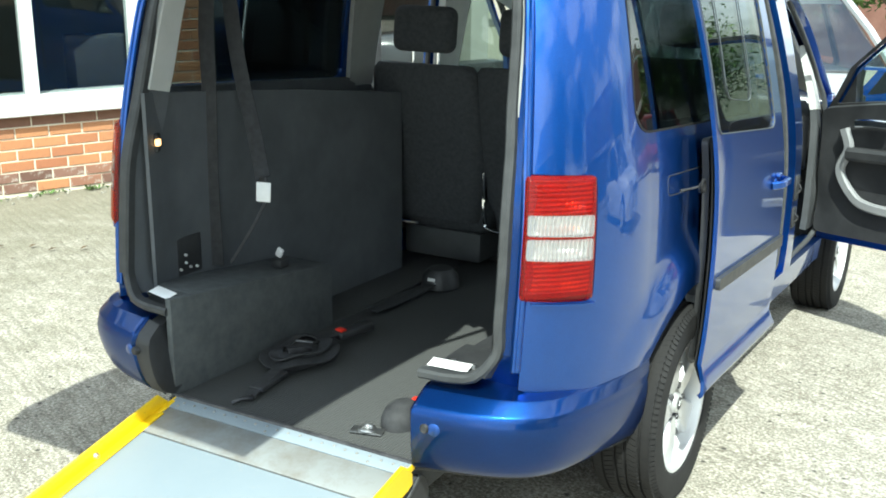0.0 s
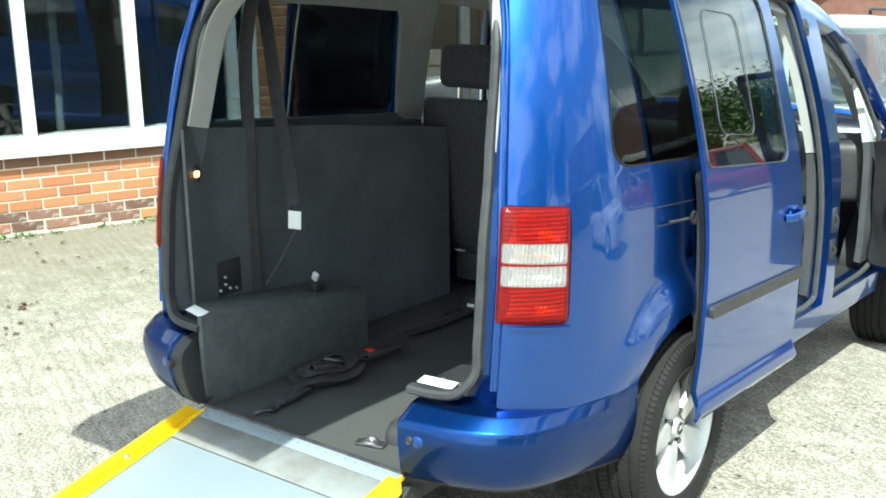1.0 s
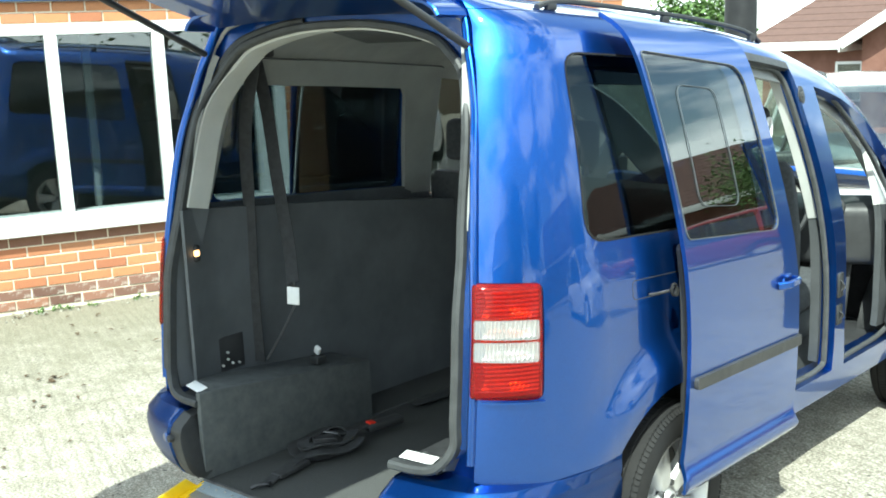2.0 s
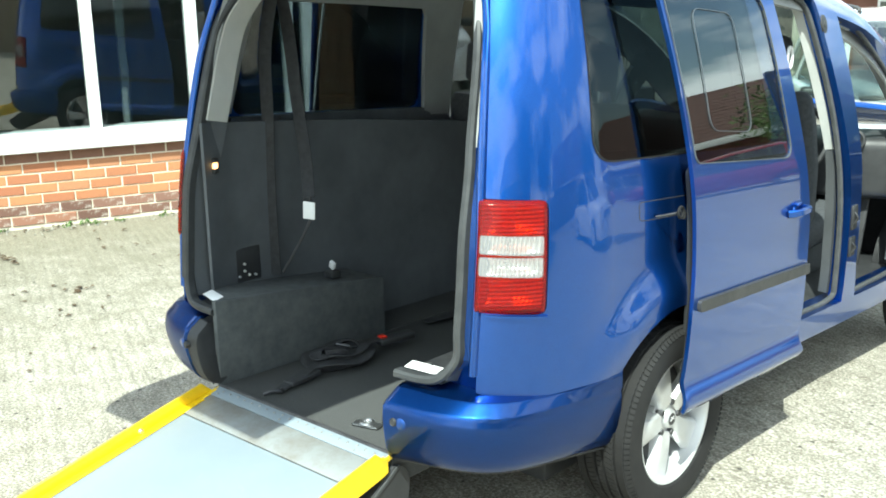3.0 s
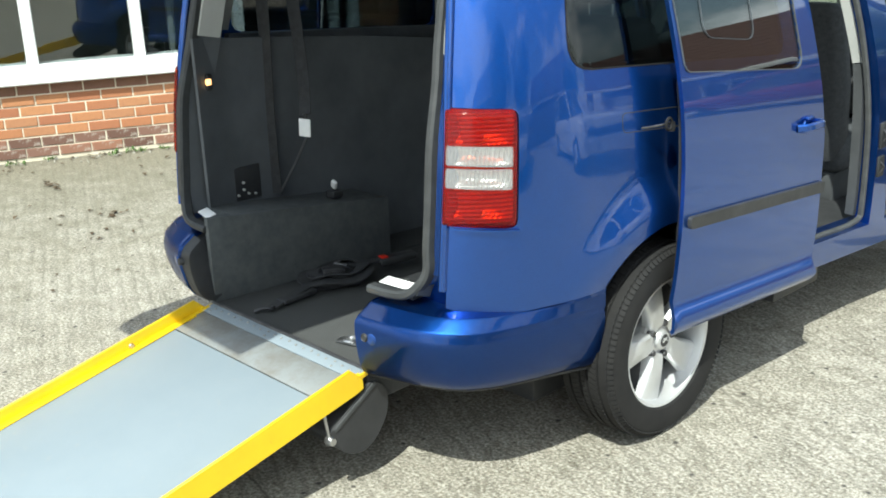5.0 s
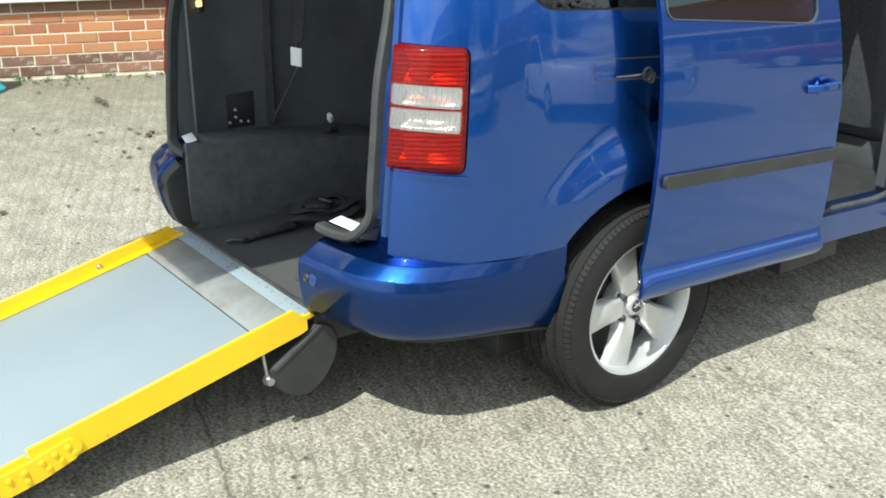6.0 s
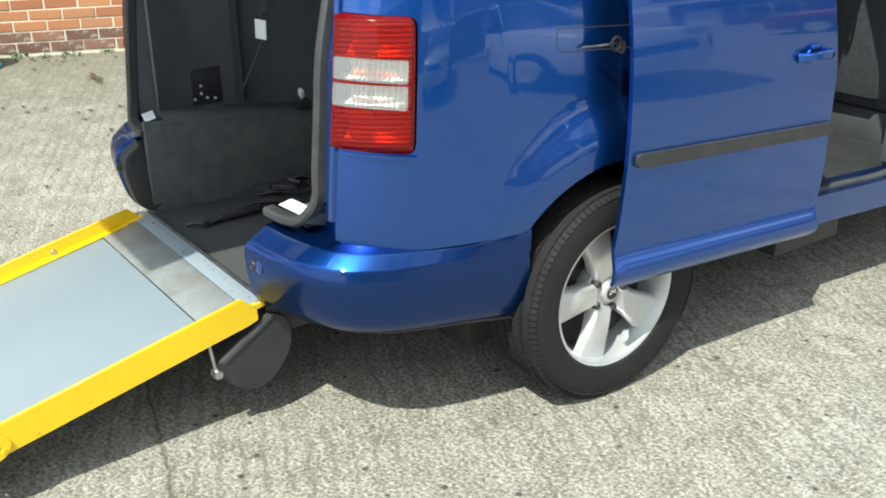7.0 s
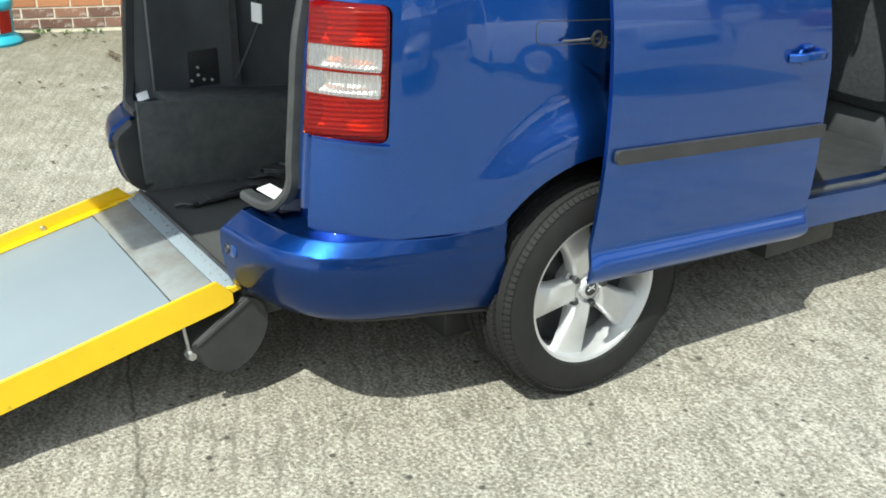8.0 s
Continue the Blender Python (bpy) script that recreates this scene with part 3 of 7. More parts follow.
NOSE = hermite([1.0, 1.6, 2.05, 2.35, 2.6, 2.8, 3.0, 3.3, 3.55, 3.75, 4.3], [1.0, 0.985, 0.945, 0.893, 0.835, 0.765, 0.67, 0.48, 0.28, 0.14, 0.05])
NARROW = hermite([1.5, 2.6, 3.4, 3.9, 4.2, 4.4], [0.0, 0.004, 0.025, 0.07, 0.16, 0.34])
CORNER = hermite([0.1, 1.05, 1.45, 1.75, 2.5], [0.29, 0.285, 0.235, 0.20, 0.19])
S0 = 0.5            # where the rear corner begins
RY, RZ, FY = 0.841, 0.314, 3.52            # axles
FC = 0.335 - drop(FY)                      # front arch centre along v


def side(s, v):
    """The van's right skin: s runs along it from the tailgate's edge forwards, v up it and over the roof."""
    x, z = HALF(v), RISE(v)
    taper = 0.014 * (1 - min(1, max(0, (s - S0) / 0.7))) ** 2
    yr = BACK(v)
    if s < S0:
        k = 1.0 if v < 1.72 else max(0.0, 1 - (v - 1.72) / 0.35)
        k = k * k * (3 - 2 * k)
        t = min((S0 - s) / 0.56, 1.0)
        ph = t * math.pi / 2
        c, n = max(math.cos(ph), 0), math.sin(ph)
        x -= (taper + CORNER(v) * (1 - c)) * k
        y = S0 - (S0 - yr) * n
        if s < -0.06:
            x += (s + 0.06)
    else:
        x -= taper * (1 if v < 1.72 else max(0, 1 - (v - 1.72) / 0.35))
        y = s
    for cy, cz in ((RY, 0.335), (FY, FC)):
        r = math.hypot(s - cy, v - cz)
        if r < 0.60 and v > cz - 0.2:
            q = min(1, max(0, (0.570 - r) / 0.170))
            fade = min(1, max(0.25, (v - 0.48) / 0.20)) if s < cy else 1
            x += 0.029 * fade * q * q * q * (10 - 15 * q + 6 * q * q)
    if s > 1.0:
        if z > 1.0:
            z = 1.0 + (z - 1.0) * NOSE(s)
        x -= NARROW(s) * (x / 0.9)
    return Vector((x, y, z + drop(y)))


def arc(cx, cz, r, a0, a1, n=24):
    return [(cx + r * math.cos(radians(a0 + (a1 - a0) * k / n)), cz + r * math.sin(radians(a0 + (a1 - a0) * k / n))) for k in range(n + 1)]


EDGE = 0.036            # the tailgate opening's edge, along s
QWIN = rounded([(0.430, 1.195), (1.52, 1.182), (1.46, 1.712), (0.490, 1.722)], [0.09, 0.06, 0.08, 0.09])
LAMP = rounded([(0.054, 0.790), (0.268, 0.779), (0.267, 1.102), (0.058, 1.104)], [0.02, 0.025, 0.025, 0.02])
BODY_EDGE = 0.080            # the quarter panel's own rear edge: the lamp stands past it
QUARTER = [(BODY_EDGE, 0.553), (0.105, 0.545), (0.15, 0.537), (0.20, 0.533), (0.28, 0.535), (0.40, 0.544), (0.546, 0.554)] + arc(RY, 0.335, 0.375, 144, 2, 26) + [(1.63, 0.345), (1.63, 1.755), (2.545, 1.755), (2.65, 1.875), (EDGE, 1.875), (0.066, 1.70), (BODY_EDGE, 1.55),
           (BODY_EDGE, 1.104)] + rounded([(BODY_EDGE, 1.104), (0.273, 1.101), (0.273, 0.779), (BODY_EDGE, 0.787)], [0, 0.025, 0.028, 0])[1:]
for _m in (False, True):
    skin("quarter_panel", side, QUARTER, [QWIN], PAINT, van, 0.02, 0.027 if _m else 0.019, mirror=_m)
    q = skin("quarter_window", side, QWIN, [], DEEP_GLASS, van, 0.004, 0.06, lift=-0.003, mirror=_m)
    q.visible_shadow = not _m
    # roof half, from the gutter to the middle
    skin("roof_panel", side, [(EDGE, 1.880), (2.655, 1.880), (2.66, 2.50), (EDGE, 2.50)], [], PAINT, van, 0.03, 0.06, mirror=_m)
    skin("sill_panel", side, rounded([(1.215, 0.345), (3.12, 0.345), (3.12, 0.45), (1.215, 0.45)], 0.01), [], PAINT, van, 0.10, 0.05, mirror=_m)
    skin("b_pillar", side, [(2.25, 0.45), (2.39, 0.45), (2.36, 0.6), (2.35, 1.0), (2.30, 1.755), (2.09, 1.755), (2.19, 1.25), (2.24, 0.9)], [], PAINT, van, 0.06, 0.04, mirror=_m)
    def inner_shell(s, v):
        q = side(s, v)
        return Vector((q.x - 0.075, q.y, q.z - 0.03))
    skin("cantrail_trim", inner_shell, [(2.30, 1.69), (2.62, 1.67), (2.95, 1.64), (3.30, 1.55), (3.60, 1.46), (3.62, 1.86), (3.0, 1.88), (2.30, 1.88)], [], LIGHT_TRIM, van, 0.012, 0.05, mirror=_m)
    skin("a_pillar", side, [(2.548, 1.758), (2.302, 1.758), (2.302, 1.70), (2.62, 1.70), (2.95, 1.68), (3.30, 1.60), (3.60, 1.50), (3.62, 1.86), (3.0, 1.88), (2.66, 1.88)], [], PAINT, van, 0.05, 0.05, mirror=_m)
    g = skin("windscreen", side, [(2.68, 1.89), (3.0, 1.89), (3.60, 1.87), (3.60, 2.50), (2.68, 2.50)], [], CLEAR_GLASS, van, 0.005, 0.08, mirror=_m)
    g.visible_shadow = False
    skin("front_wing", side, [(3.13, 0.345 + 0.10)] + arc(FY, FC, 0.37, 170, 0, 24) + [(4.15, 0.50), (4.15, 1.4), (3.62, 1.50), (3.13, 1.20)], [], PAINT, van, 0.03, 0.06, mirror=_m)
    skin("bonnet", side, [(3.62, 1.51), (4.15, 1.41), (4.30, 1.41), (4.30, 2.50), (3.62, 2.50)], [], PAINT, van, 0.03, 0.08, mirror=_m)
    skin("front_bumper", side, [(4.15, 0.42), (4.395, 0.42), (4.395, 1.4), (4.15, 1.4)], [], PAINT, van, 0.03, 0.06, mirror=_m)


# rear bumper halves, cut back for the ramp: plan curves of the lower edge, the crease and the seam under the body
def plan(half):
    return smooth_path([(x, y, 0) for x, y in half], 7)


BUMP_LOW = plan([(0.442, 0.008), (0.50, 0.034), (0.58, 0.060), (0.655, 0.092), (0.715, 0.138), (0.757, 0.212), (0.784, 0.305), (0.806, 0.40), (0.826, 0.47), (0.842, 0.525)])
BUMP_CREASE = plan([(0.472, -0.064), (0.56, -0.052), (0.64, -0.036), (0.708, -0.010), (0.768, 0.032), (0.818, 0.098), (0.850, 0.20), (0.872, 0.33), (0.884, 0.45), (0.890, 0.548)])
BUMP_SEAM = plan([(0.486, 0.085), (0.555, 0.095), (0.62, 0.102), (0.668, 0.106), (0.712, 0.122), (0.765, 0.180), (0.803, 0.258), (0.842, 0.352), (0.870, 0.45), (0.884, 0.556)])
BUMP_ROWS = [(0, 0.292, -0.20), (0, 0.298, -0.03), (0, 0.301, 0.14), (0, 0.307, 0.33), (0, 0.320, 0.54), (0, 0.345, 0.72), (0, 0.38, 0.85), (0, 0.42, 0.945), (0, 0.448, 0.978), (0, 0.466, 0.980), (0, 0.478, 0.962), (0, 0.487, 0.93),
             (1, 0.09), (1, 0.13), (1, 0.18), (1, 0.26), (1, 0.34), (1, 0.40), (1, 0.425), (1, 0.445), (1, 0.465), (1, 0.70), (1, 1.0)]


def bumper(k, row):
    """A point of the right bumper's skin: k counts along the plan curves, row up the face and over the shelf."""
    lo, cr, se = BUMP_LOW[k], BUMP_CREASE[k], BUMP_SEAM[k]
    if row[0] == 0:
        p, v = lo.lerp(cr, row[2]), row[1]
    else:
        w = row[1]
        p = cr.lerp(se, w)
        shelf = min(1, max(0, (0.735 - cr.x) / 0.03))            # recessed panel on the shelf beside the ramp
        v = 0.489 + 0.046 * (min(w, 0.42) / 0.42) ** 0.93 + 0.021 * max(0, w - 0.42) / 0.58
        v += shelf * (-0.006 * min(1, max(0, (w - 0.445) / 0.02)) * (1 - 0.6 * max(0, (w - 0.48) / 0.52)))
    return Vector((p.x, p.y, v + drop(p.y)))


def bumper_at(x, v):
    """The place on the lower face at that x and height."""
    ks = range(len(BUMP_LOW) - 1)
    rows = [r for r in BUMP_ROWS if r[0] == 0]
    i = max(j for j in range(len(rows) - 1) if rows[j][1] <= v)
    row = (0, v, rows[i][2] + (rows[i + 1][2] - rows[i][2]) * (v - rows[i][1]) / (rows[i + 1][1] - rows[i][1]))
    return min((bumper(k, row) for k in ks), key=lambda p: abs(p.x - x))


for _m in (False, True):
    sg = -1 if _m else 1
    bm = bmesh.new()
    grid = []
    k0 = 4 if _m else 0            # the far half was cut a little shorter
    for row in BUMP_ROWS:
        a = bumper(k0, row)
        roll = [Vector((a.x - 0.010, a.y + 0.055, a.z)), Vector((a.x - 0.012, a.y + 0.028, a.z)), Vector((a.x - 0.008, a.y + 0.009, a.z))]
        line = roll + [bumper(k, row) for k in range(k0, len(BUMP_LOW))]
        grid.append([bm.verts.new((sg * p.x, p.y, p.z)) for p in line])
    for a, c in zip(grid, grid[1:]):
        for j in range(len(a) - 1):
            bm.faces.new((a[j], a[j + 1], c[j + 1], c[j]))
    bmesh.ops.solidify(bm, geom=bm.faces[:], thickness=-0.005 if _m else 0.005)
    b = part("rear_bumper", bm, PAINT, van, angle=38)
    # dark lip along the bottom
    lip = [bumper(k, (0, 0.293, 0.02)) for k in range(k0, len(BUMP_LOW))]
    part("bumper_lip", bm_sweep([(sg * p.x, p.y, p.z) for p in lip], flat(0.007, 0.010)), BLACK_PLASTIC, b, "dark grey lip under the bumper")
    # black end piece where the middle was cut away, set back a little from the painted skin
    bm = bmesh.new()
    rings = []
    for k, dx, q in ((k0 + 1, 0.0, 1.0), (k0, 0.002, 1.0), (max(k0 - 2, 0), -0.004, 0.98), (max(k0 - 4, 0), -0.010, 0.93), (max(k0 - 4, 0), -0.016, 0.78)):
        pts = [bumper(k, r) for r in BUMP_ROWS[1:]]
        pts = [(p.x + (dx if _m else dx * 0.3), p.y + 0.008, p.z - 0.006) for p in pts] + [(pts[-1].x, 0.13, 0.57), (pts[4].x, 0.13, 0.45), (pts[0].x, 0.11, 0.36)]
        rings.append([bm.verts.new((sg * x, 0.05 + (y - 0.05) * q, 0.46 + (z - 0.46) * q)) for x, y, z in pts])
    for r0, r1 in zip(rings, rings[1:]):
        for j in range(len(r0)):
            bm.faces.new((r0[j], r0[(j + 1) % len(r0)], r1[(j + 1) % len(r0)], r1[j]))
    bm.faces.new(rings[-1]), bm.faces.new(rings[0])
    part("bumper_end_cap", bm, BLACK_PLASTIC, b, "black plastic cap closing the cut bumper end", angle=50)
    p = bumper_at(0.507, 0.447)
    part("parking_sensor", bm_lathe([(0, 0.002), (0.008, 0.003), (0.0095, 0.001), (0.011, 0.003), (0.013, 0.0), (0.0135, -0.02)], 20, None, Matrix.Translation((sg * p.x, p.y - 0.002, p.z)) @ pose(0, 0, 0, 88, 0, sg * 8)), BLACK_PLASTIC, b)
    p = bumper_at(0.538, 0.447)
    part("tow_eye_cover", bm_lathe([(0, 0.0015), (0.015, 0.0015), (0.017, 0.0), (0.018, -0.012)], 24, None, Matrix.Translation((sg * p.x, p.y - 0.001, p.z)) @ pose(0, 0, 0, 88, 0, sg * 9)), PAINT, b, "round blue cover")


# wheels
def tyre_mesh():
    R, w = 0.316, 0.104
    prof = [(0.205, -0.086), (0.222, -0.098), (0.26, -w), (0.292, -0.099), (0.308, -0.088)]
    for a, b2 in ((-0.086, -0.060), (-0.052, -0.018), (-0.010, 0.010), (0.018, 0.052), (0.060, 0.086)):
        prof += [(R - 0.007, a - 0.0001), (R, a + 0.001), (R, b2 - 0.001), (R - 0.007, b2 + 0.0001)]
    prof += [(0.308, 0.088), (0.292, 0.099), (0.26, w), (0.222, 0.098), (0.205, 0.086)]
    return bm_lathe(prof, 72)


def make_wheel(parent, x, y, out):
    m = Matrix.Translation((x, y, RZ + (drop(FY) if y > 2 else 0))) @ pose(0, 0, 0, 0, 90 * out, 0)
    rim = part("wheel", bm_lathe([(0.188, -0.080), (0.206, -0.085), (0.206, 0.075), (0.222, 0.088), (0.219, 0.094), (0.206, 0.090), (0.199, 0.070), (0.194, 0.0), (0.188, -0.080)], 64), SILVER_WHEEL, parent, "silver five-spoke alloy wheel")
    rim.matrix_local = m
    part("tyre", tyre_mesh(), TYRE, rim, "black rubber tyre with worn tread", angle=25)
    # tread blocks across the shoulder
    bm = bmesh.new()
    for k in range(104):
        a = 2 * math.pi * k / 104
        for sgn in (-1, 1):
            mm = Matrix.Rotation(a, 4, 'Z') @ Matrix.Translation((0.3125, 0, sgn * 0.074)) @ Matrix.Rotation(0.25 * sgn, 4, 'X')
            bmesh.ops.create_cube(bm, size=1, matrix=mm @ Matrix.Diagonal((0.0075, 0.0150, 0.026, 1)))
            mm = Matrix.Rotation(a, 4, 'Z') @ Matrix.Translation((0.3025, 0, sgn * 0.0925)) @ Matrix.Rotation(-0.72 * sgn, 4, 'Y')
            bmesh.ops.create_cube(bm, size=1, matrix=mm @ Matrix.Diagonal((0.005, 0.0135, 0.018, 1)))
        for zc_, wd_, tw_ in ((-0.035, 0.031, 0.3), (0.0, 0.018, 0.0), (0.035, 0.031, -0.3)):
            mm = Matrix.Rotation(a + 0.02, 4, 'Z') @ Matrix.Translation((0.3155, 0, zc_)) @ Matrix.Rotation(tw_, 4, 'X')
            bmesh.ops.create_cube(bm, size=1, matrix=mm @ Matrix.Diagonal((0.006, 0.0155, wd_, 1)))
    part("tread", bm, TYRE, rim)["kind"] = "stuff"
    for k in range(5):
        bm = bmesh.new()
        sec = [(0.045, 0.034, 0.062, 0.045), (0.085, 0.037, 0.068, 0.040), (0.13, 0.043, 0.070, 0.032), (0.17, 0.052, 0.068, 0.026), (0.203, 0.060, 0.066, 0.022)]
        rings = []
        for r, hw, top, dp in sec:
            rings.append([bm.verts.new((r, yy, zz)) for yy, zz in ((-hw, top - dp), (-hw * 0.93, top - 0.008), (-hw * 0.75, top), (0, top - 0.003), (hw * 0.75, top), (hw * 0.93, top - 0.008), (hw, top - dp))])
        for a, c in zip(rings, rings[1:]):
            for j in range(7):
                bm.faces.new((a[j], a[(j + 1) % 7], c[(j + 1) % 7], c[j]))
        bm.faces.new(rings[0]), bm.faces.new(rings[-1])
        sp = part("spoke", bm, SILVER_WHEEL, rim, angle=50)
        sp.matrix_local = Matrix.Rotation(radians(72 * k + 54), 4, 'Z')
        bt = part("wheel_bolt", bm_lathe([(0, 0.045), (0.010, 0.045), (0.012, 0.04), (0.012, 0.02)], 6), DARK_STEEL, rim)
        bt.matrix_local = Matrix.Rotation(radians(72 * k + 18), 4, 'Z') @ Matrix.Translation((0.056, 0, 0.022))
    part("hub_cap", bm_lathe([(0, 0.073), (0.026, 0.073), (0.031, 0.069), (0.034, 0.055), (0.05, 0.05), (0.075, 0.04), (0.075, 0.0)], 32), SILVER_WHEEL, rim)
    part("cap_badge", bm_lathe([(0.0, 0.0755), (0.019, 0.0755), (0.021, 0.073)], 32), DARK_STEEL, rim, "dark round wheel-centre badge")
    for q in (-1, 1):
        part("badge_stroke", bm_obox((0.026, 0.004, 0.003), Matrix.Translation((0, 0, 0.0765)) @ Matrix.Rotation(radians(62 * q), 4, 'Z') @ Matrix.Translation((0, 0.004 * q, 0)), 0.001), SILVER_WHEEL, rim)
    part("brake_shield", bm_lathe([(0.06, 0.0), (0.186, -0.004), (0.188, -0.012), (0.06, -0.012)], 40), BLACK_PLASTIC, rim)
    part("brake_disc", bm_lathe([(0, -0.035), (0.135, -0.035), (0.14, -0.04), (0.14, -0.055), (0, -0.055)], 40), DARK_STEEL, rim)
    return rim


for _x, _o in ((0.825, 1), (-0.825, -1)):
    for _y in (RY, FY):
        make_wheel(van, _x, _y, _o)
        # arch liner
        zc = 0.335 + (drop(FY) if _y > 2 else 0)
        bm = bmesh.new()
        prof = [(0.40 * math.cos(radians(a)), 0.40 * math.sin(radians(a))) for a in range(-8, 189, 8)]
        v0 = [bm.verts.new((_o * 0.68, _y + p, zc + q2)) for p, q2 in prof]
        v1 = [bm.verts.new((_o * 0.800, _y + p * 0.96, zc + q2 * 0.96)) for p, q2 in prof]
        for j in range(len(prof) - 1):
            bm.faces.new((v0[j], v0[j + 1], v1[j + 1], v1[j]))
        bm.faces.new(v0)
        bmesh.ops.solidify(bm, geom=bm.faces[:], thickness=0.006)
        part("wheel_arch_liner", bm, BLACK_PLASTIC, van)

# tail lamps: housing, four silvered bowls, ribbed covers
def make_tail_lamp(mirror):
    h = skin("tail_lamp", side, LAMP, [], BLACK_PLASTIC, van, 0.05, 0.03, "ribbed red and clear tail lamp", lift=-0.045, mirror=mirror)
    chambers = ((0.806, 0.889, True), (0.893, 0.944, False), (0.953, 1.004, False), (1.008, 1.088, True))
    for lo, hi, red in chambers:
        sc, vc, hs, hv = 0.160, (lo + hi) / 2, 0.100, (hi - lo) / 2

        def bowl(s, v):
            a, b2 = min(1, abs(s - sc) / hs), min(1, abs(v - vc) / hv)
            n = (side(s + 0.004, v) - side(s - 0.004, v)).cross(side(s, v + 0.004) - side(s, v - 0.004)).normalized()
            return side(s, v) - n * (0.004 + 0.030 * (1 - a ** 2.2) * (1 - 0.7 * b2 ** 2))
        skin("reflector", bowl, rounded([(sc - hs, lo), (sc + hs, lo), (sc + hs, hi), (sc - hs, hi)], 0.008, 3), [], REFLECTOR, h, 0.003, 0.008, mirror=mirror)
        sg = -1 if mirror else 1
        if red:            # two faceted optics in each red bowl
            for dv in (0.50, -0.50):
                oc = vc + dv * hv

                def dome(s, v):
                    n = (side(s + 0.004, v) - side(s - 0.004, v)).cross(side(s, v + 0.004) - side(s, v - 0.004)).normalized()
                    return side(s, v) + n * (0.008 - 9.0 * (s - 0.143) ** 2 - 24.0 * (v - oc) ** 2)
                oval = [(0.143 + 0.034 * math.cos(a), oc + 0.016 * math.sin(a)) for a in [2 * math.pi * k / 20 for k in range(20)]]
                skin("optic", dome, oval, [], OPTIC, h, 0.003, 0.006, mirror=mirror)
        else:            # bulb behind the clear cover
            p = bowl(sc, vc)
            part("bulb", bm_lathe([(0, 0.022), (0.006, 0.020), (0.009, 0.012), (0.008, 0.003), (0.006, 0.0)], 14, None, Matrix.Translation((sg * p.x, p.y, p.z)) @ pose(0, 0, 0, 65, 0, sg * 35)), CLEAR_LENS, h)
    def cover(s, v):            # the cover turns down at its edges
        q = max(0, (0.072 - s) / 0.012, (s - 0.250) / 0.016, (v - 1.086) / 0.016, (0.803 - v) / 0.016)
        n = (side(s + 0.004, v) - side(s - 0.004, v)).cross(side(s, v + 0.004) - side(s, v - 0.004)).normalized()
        return side(s, v) + n * (0.017 - 0.011 * min(1.2, q) ** 2)
    wins = [rounded([(0.070, lo), (0.252, lo - 0.003), (0.252, hi), (0.070, hi)], 0.007, 3) for lo, hi in ((0.8925, 0.9455), (0.9535, 1.0045))]
    skin("red_lens", cover, rounded([(0.058, 0.789), (0.268, 0.781), (0.267, 1.101), (0.061, 1.102)], [0.02, 0.03, 0.024, 0.02]), wins, RED_LENS, h, 0.006, 0.007, mirror=mirror)
    skin("lamp_lip", side, rounded([(0.095, 0.776), (0.276, 0.770), (0.2765, 0.7765), (0.095, 0.7825)], 0.002, 2), [], PAINT, h, 0.012, 0.012, lift=0.011, mirror=mirror)
    for win in wins:
        skin("clear_lens", cover, win, [], CLEAR_LENS, h, 0.005, 0.012, lift=0.0005, mirror=mirror)


make_tail_lamp(False)
make_tail_lamp(True)

# sliding doors, both slid back along the sides
def sdoor(s, v, back=0.60):
    y = s - back
    z = RISE(v)
    q = min(1, max(0, (0.462 - v) / 0.045))            # flared lip along the bottom
    e = max(0, (0.412 - v) / 0.035)                    # and its turned-under edge
    return Vector((HALF(max(v, 0.46)) + 0.088 + 0.026 * q * q * (3 - 2 * q) - 0.020 * e * e, y, z + drop(y)))


DOOR = rounded([(1.345, 0.376), (2.205, 0.380), (2.222, 0.55), (2.225, 0.9), (2.165, 1.3), (2.075, 1.80), (1.318, 1.900), (1.335, 1.72), (1.372, 1.40), (1.390, 1.10), (1.393, 0.80), (1.375, 0.58)],
               [0.015, 0.03, 0.05, 0, 0, 0.06, 0.02, 0.15, 0.15, 0.15, 0.15, 0.15])
DWIN = rounded([(1.410, 1.172), (2.075, 1.138), (2.005, 1.695), (1.358, 1.733)], [0.03, 0.06, 0.09, 0.02])
DWIN_RIM = rounded([(1.4075, 1.169), (2.078, 1.135), (2.0075, 1.6975), (1.3555, 1.7355)], [0.03, 0.06, 0.09, 0.02])


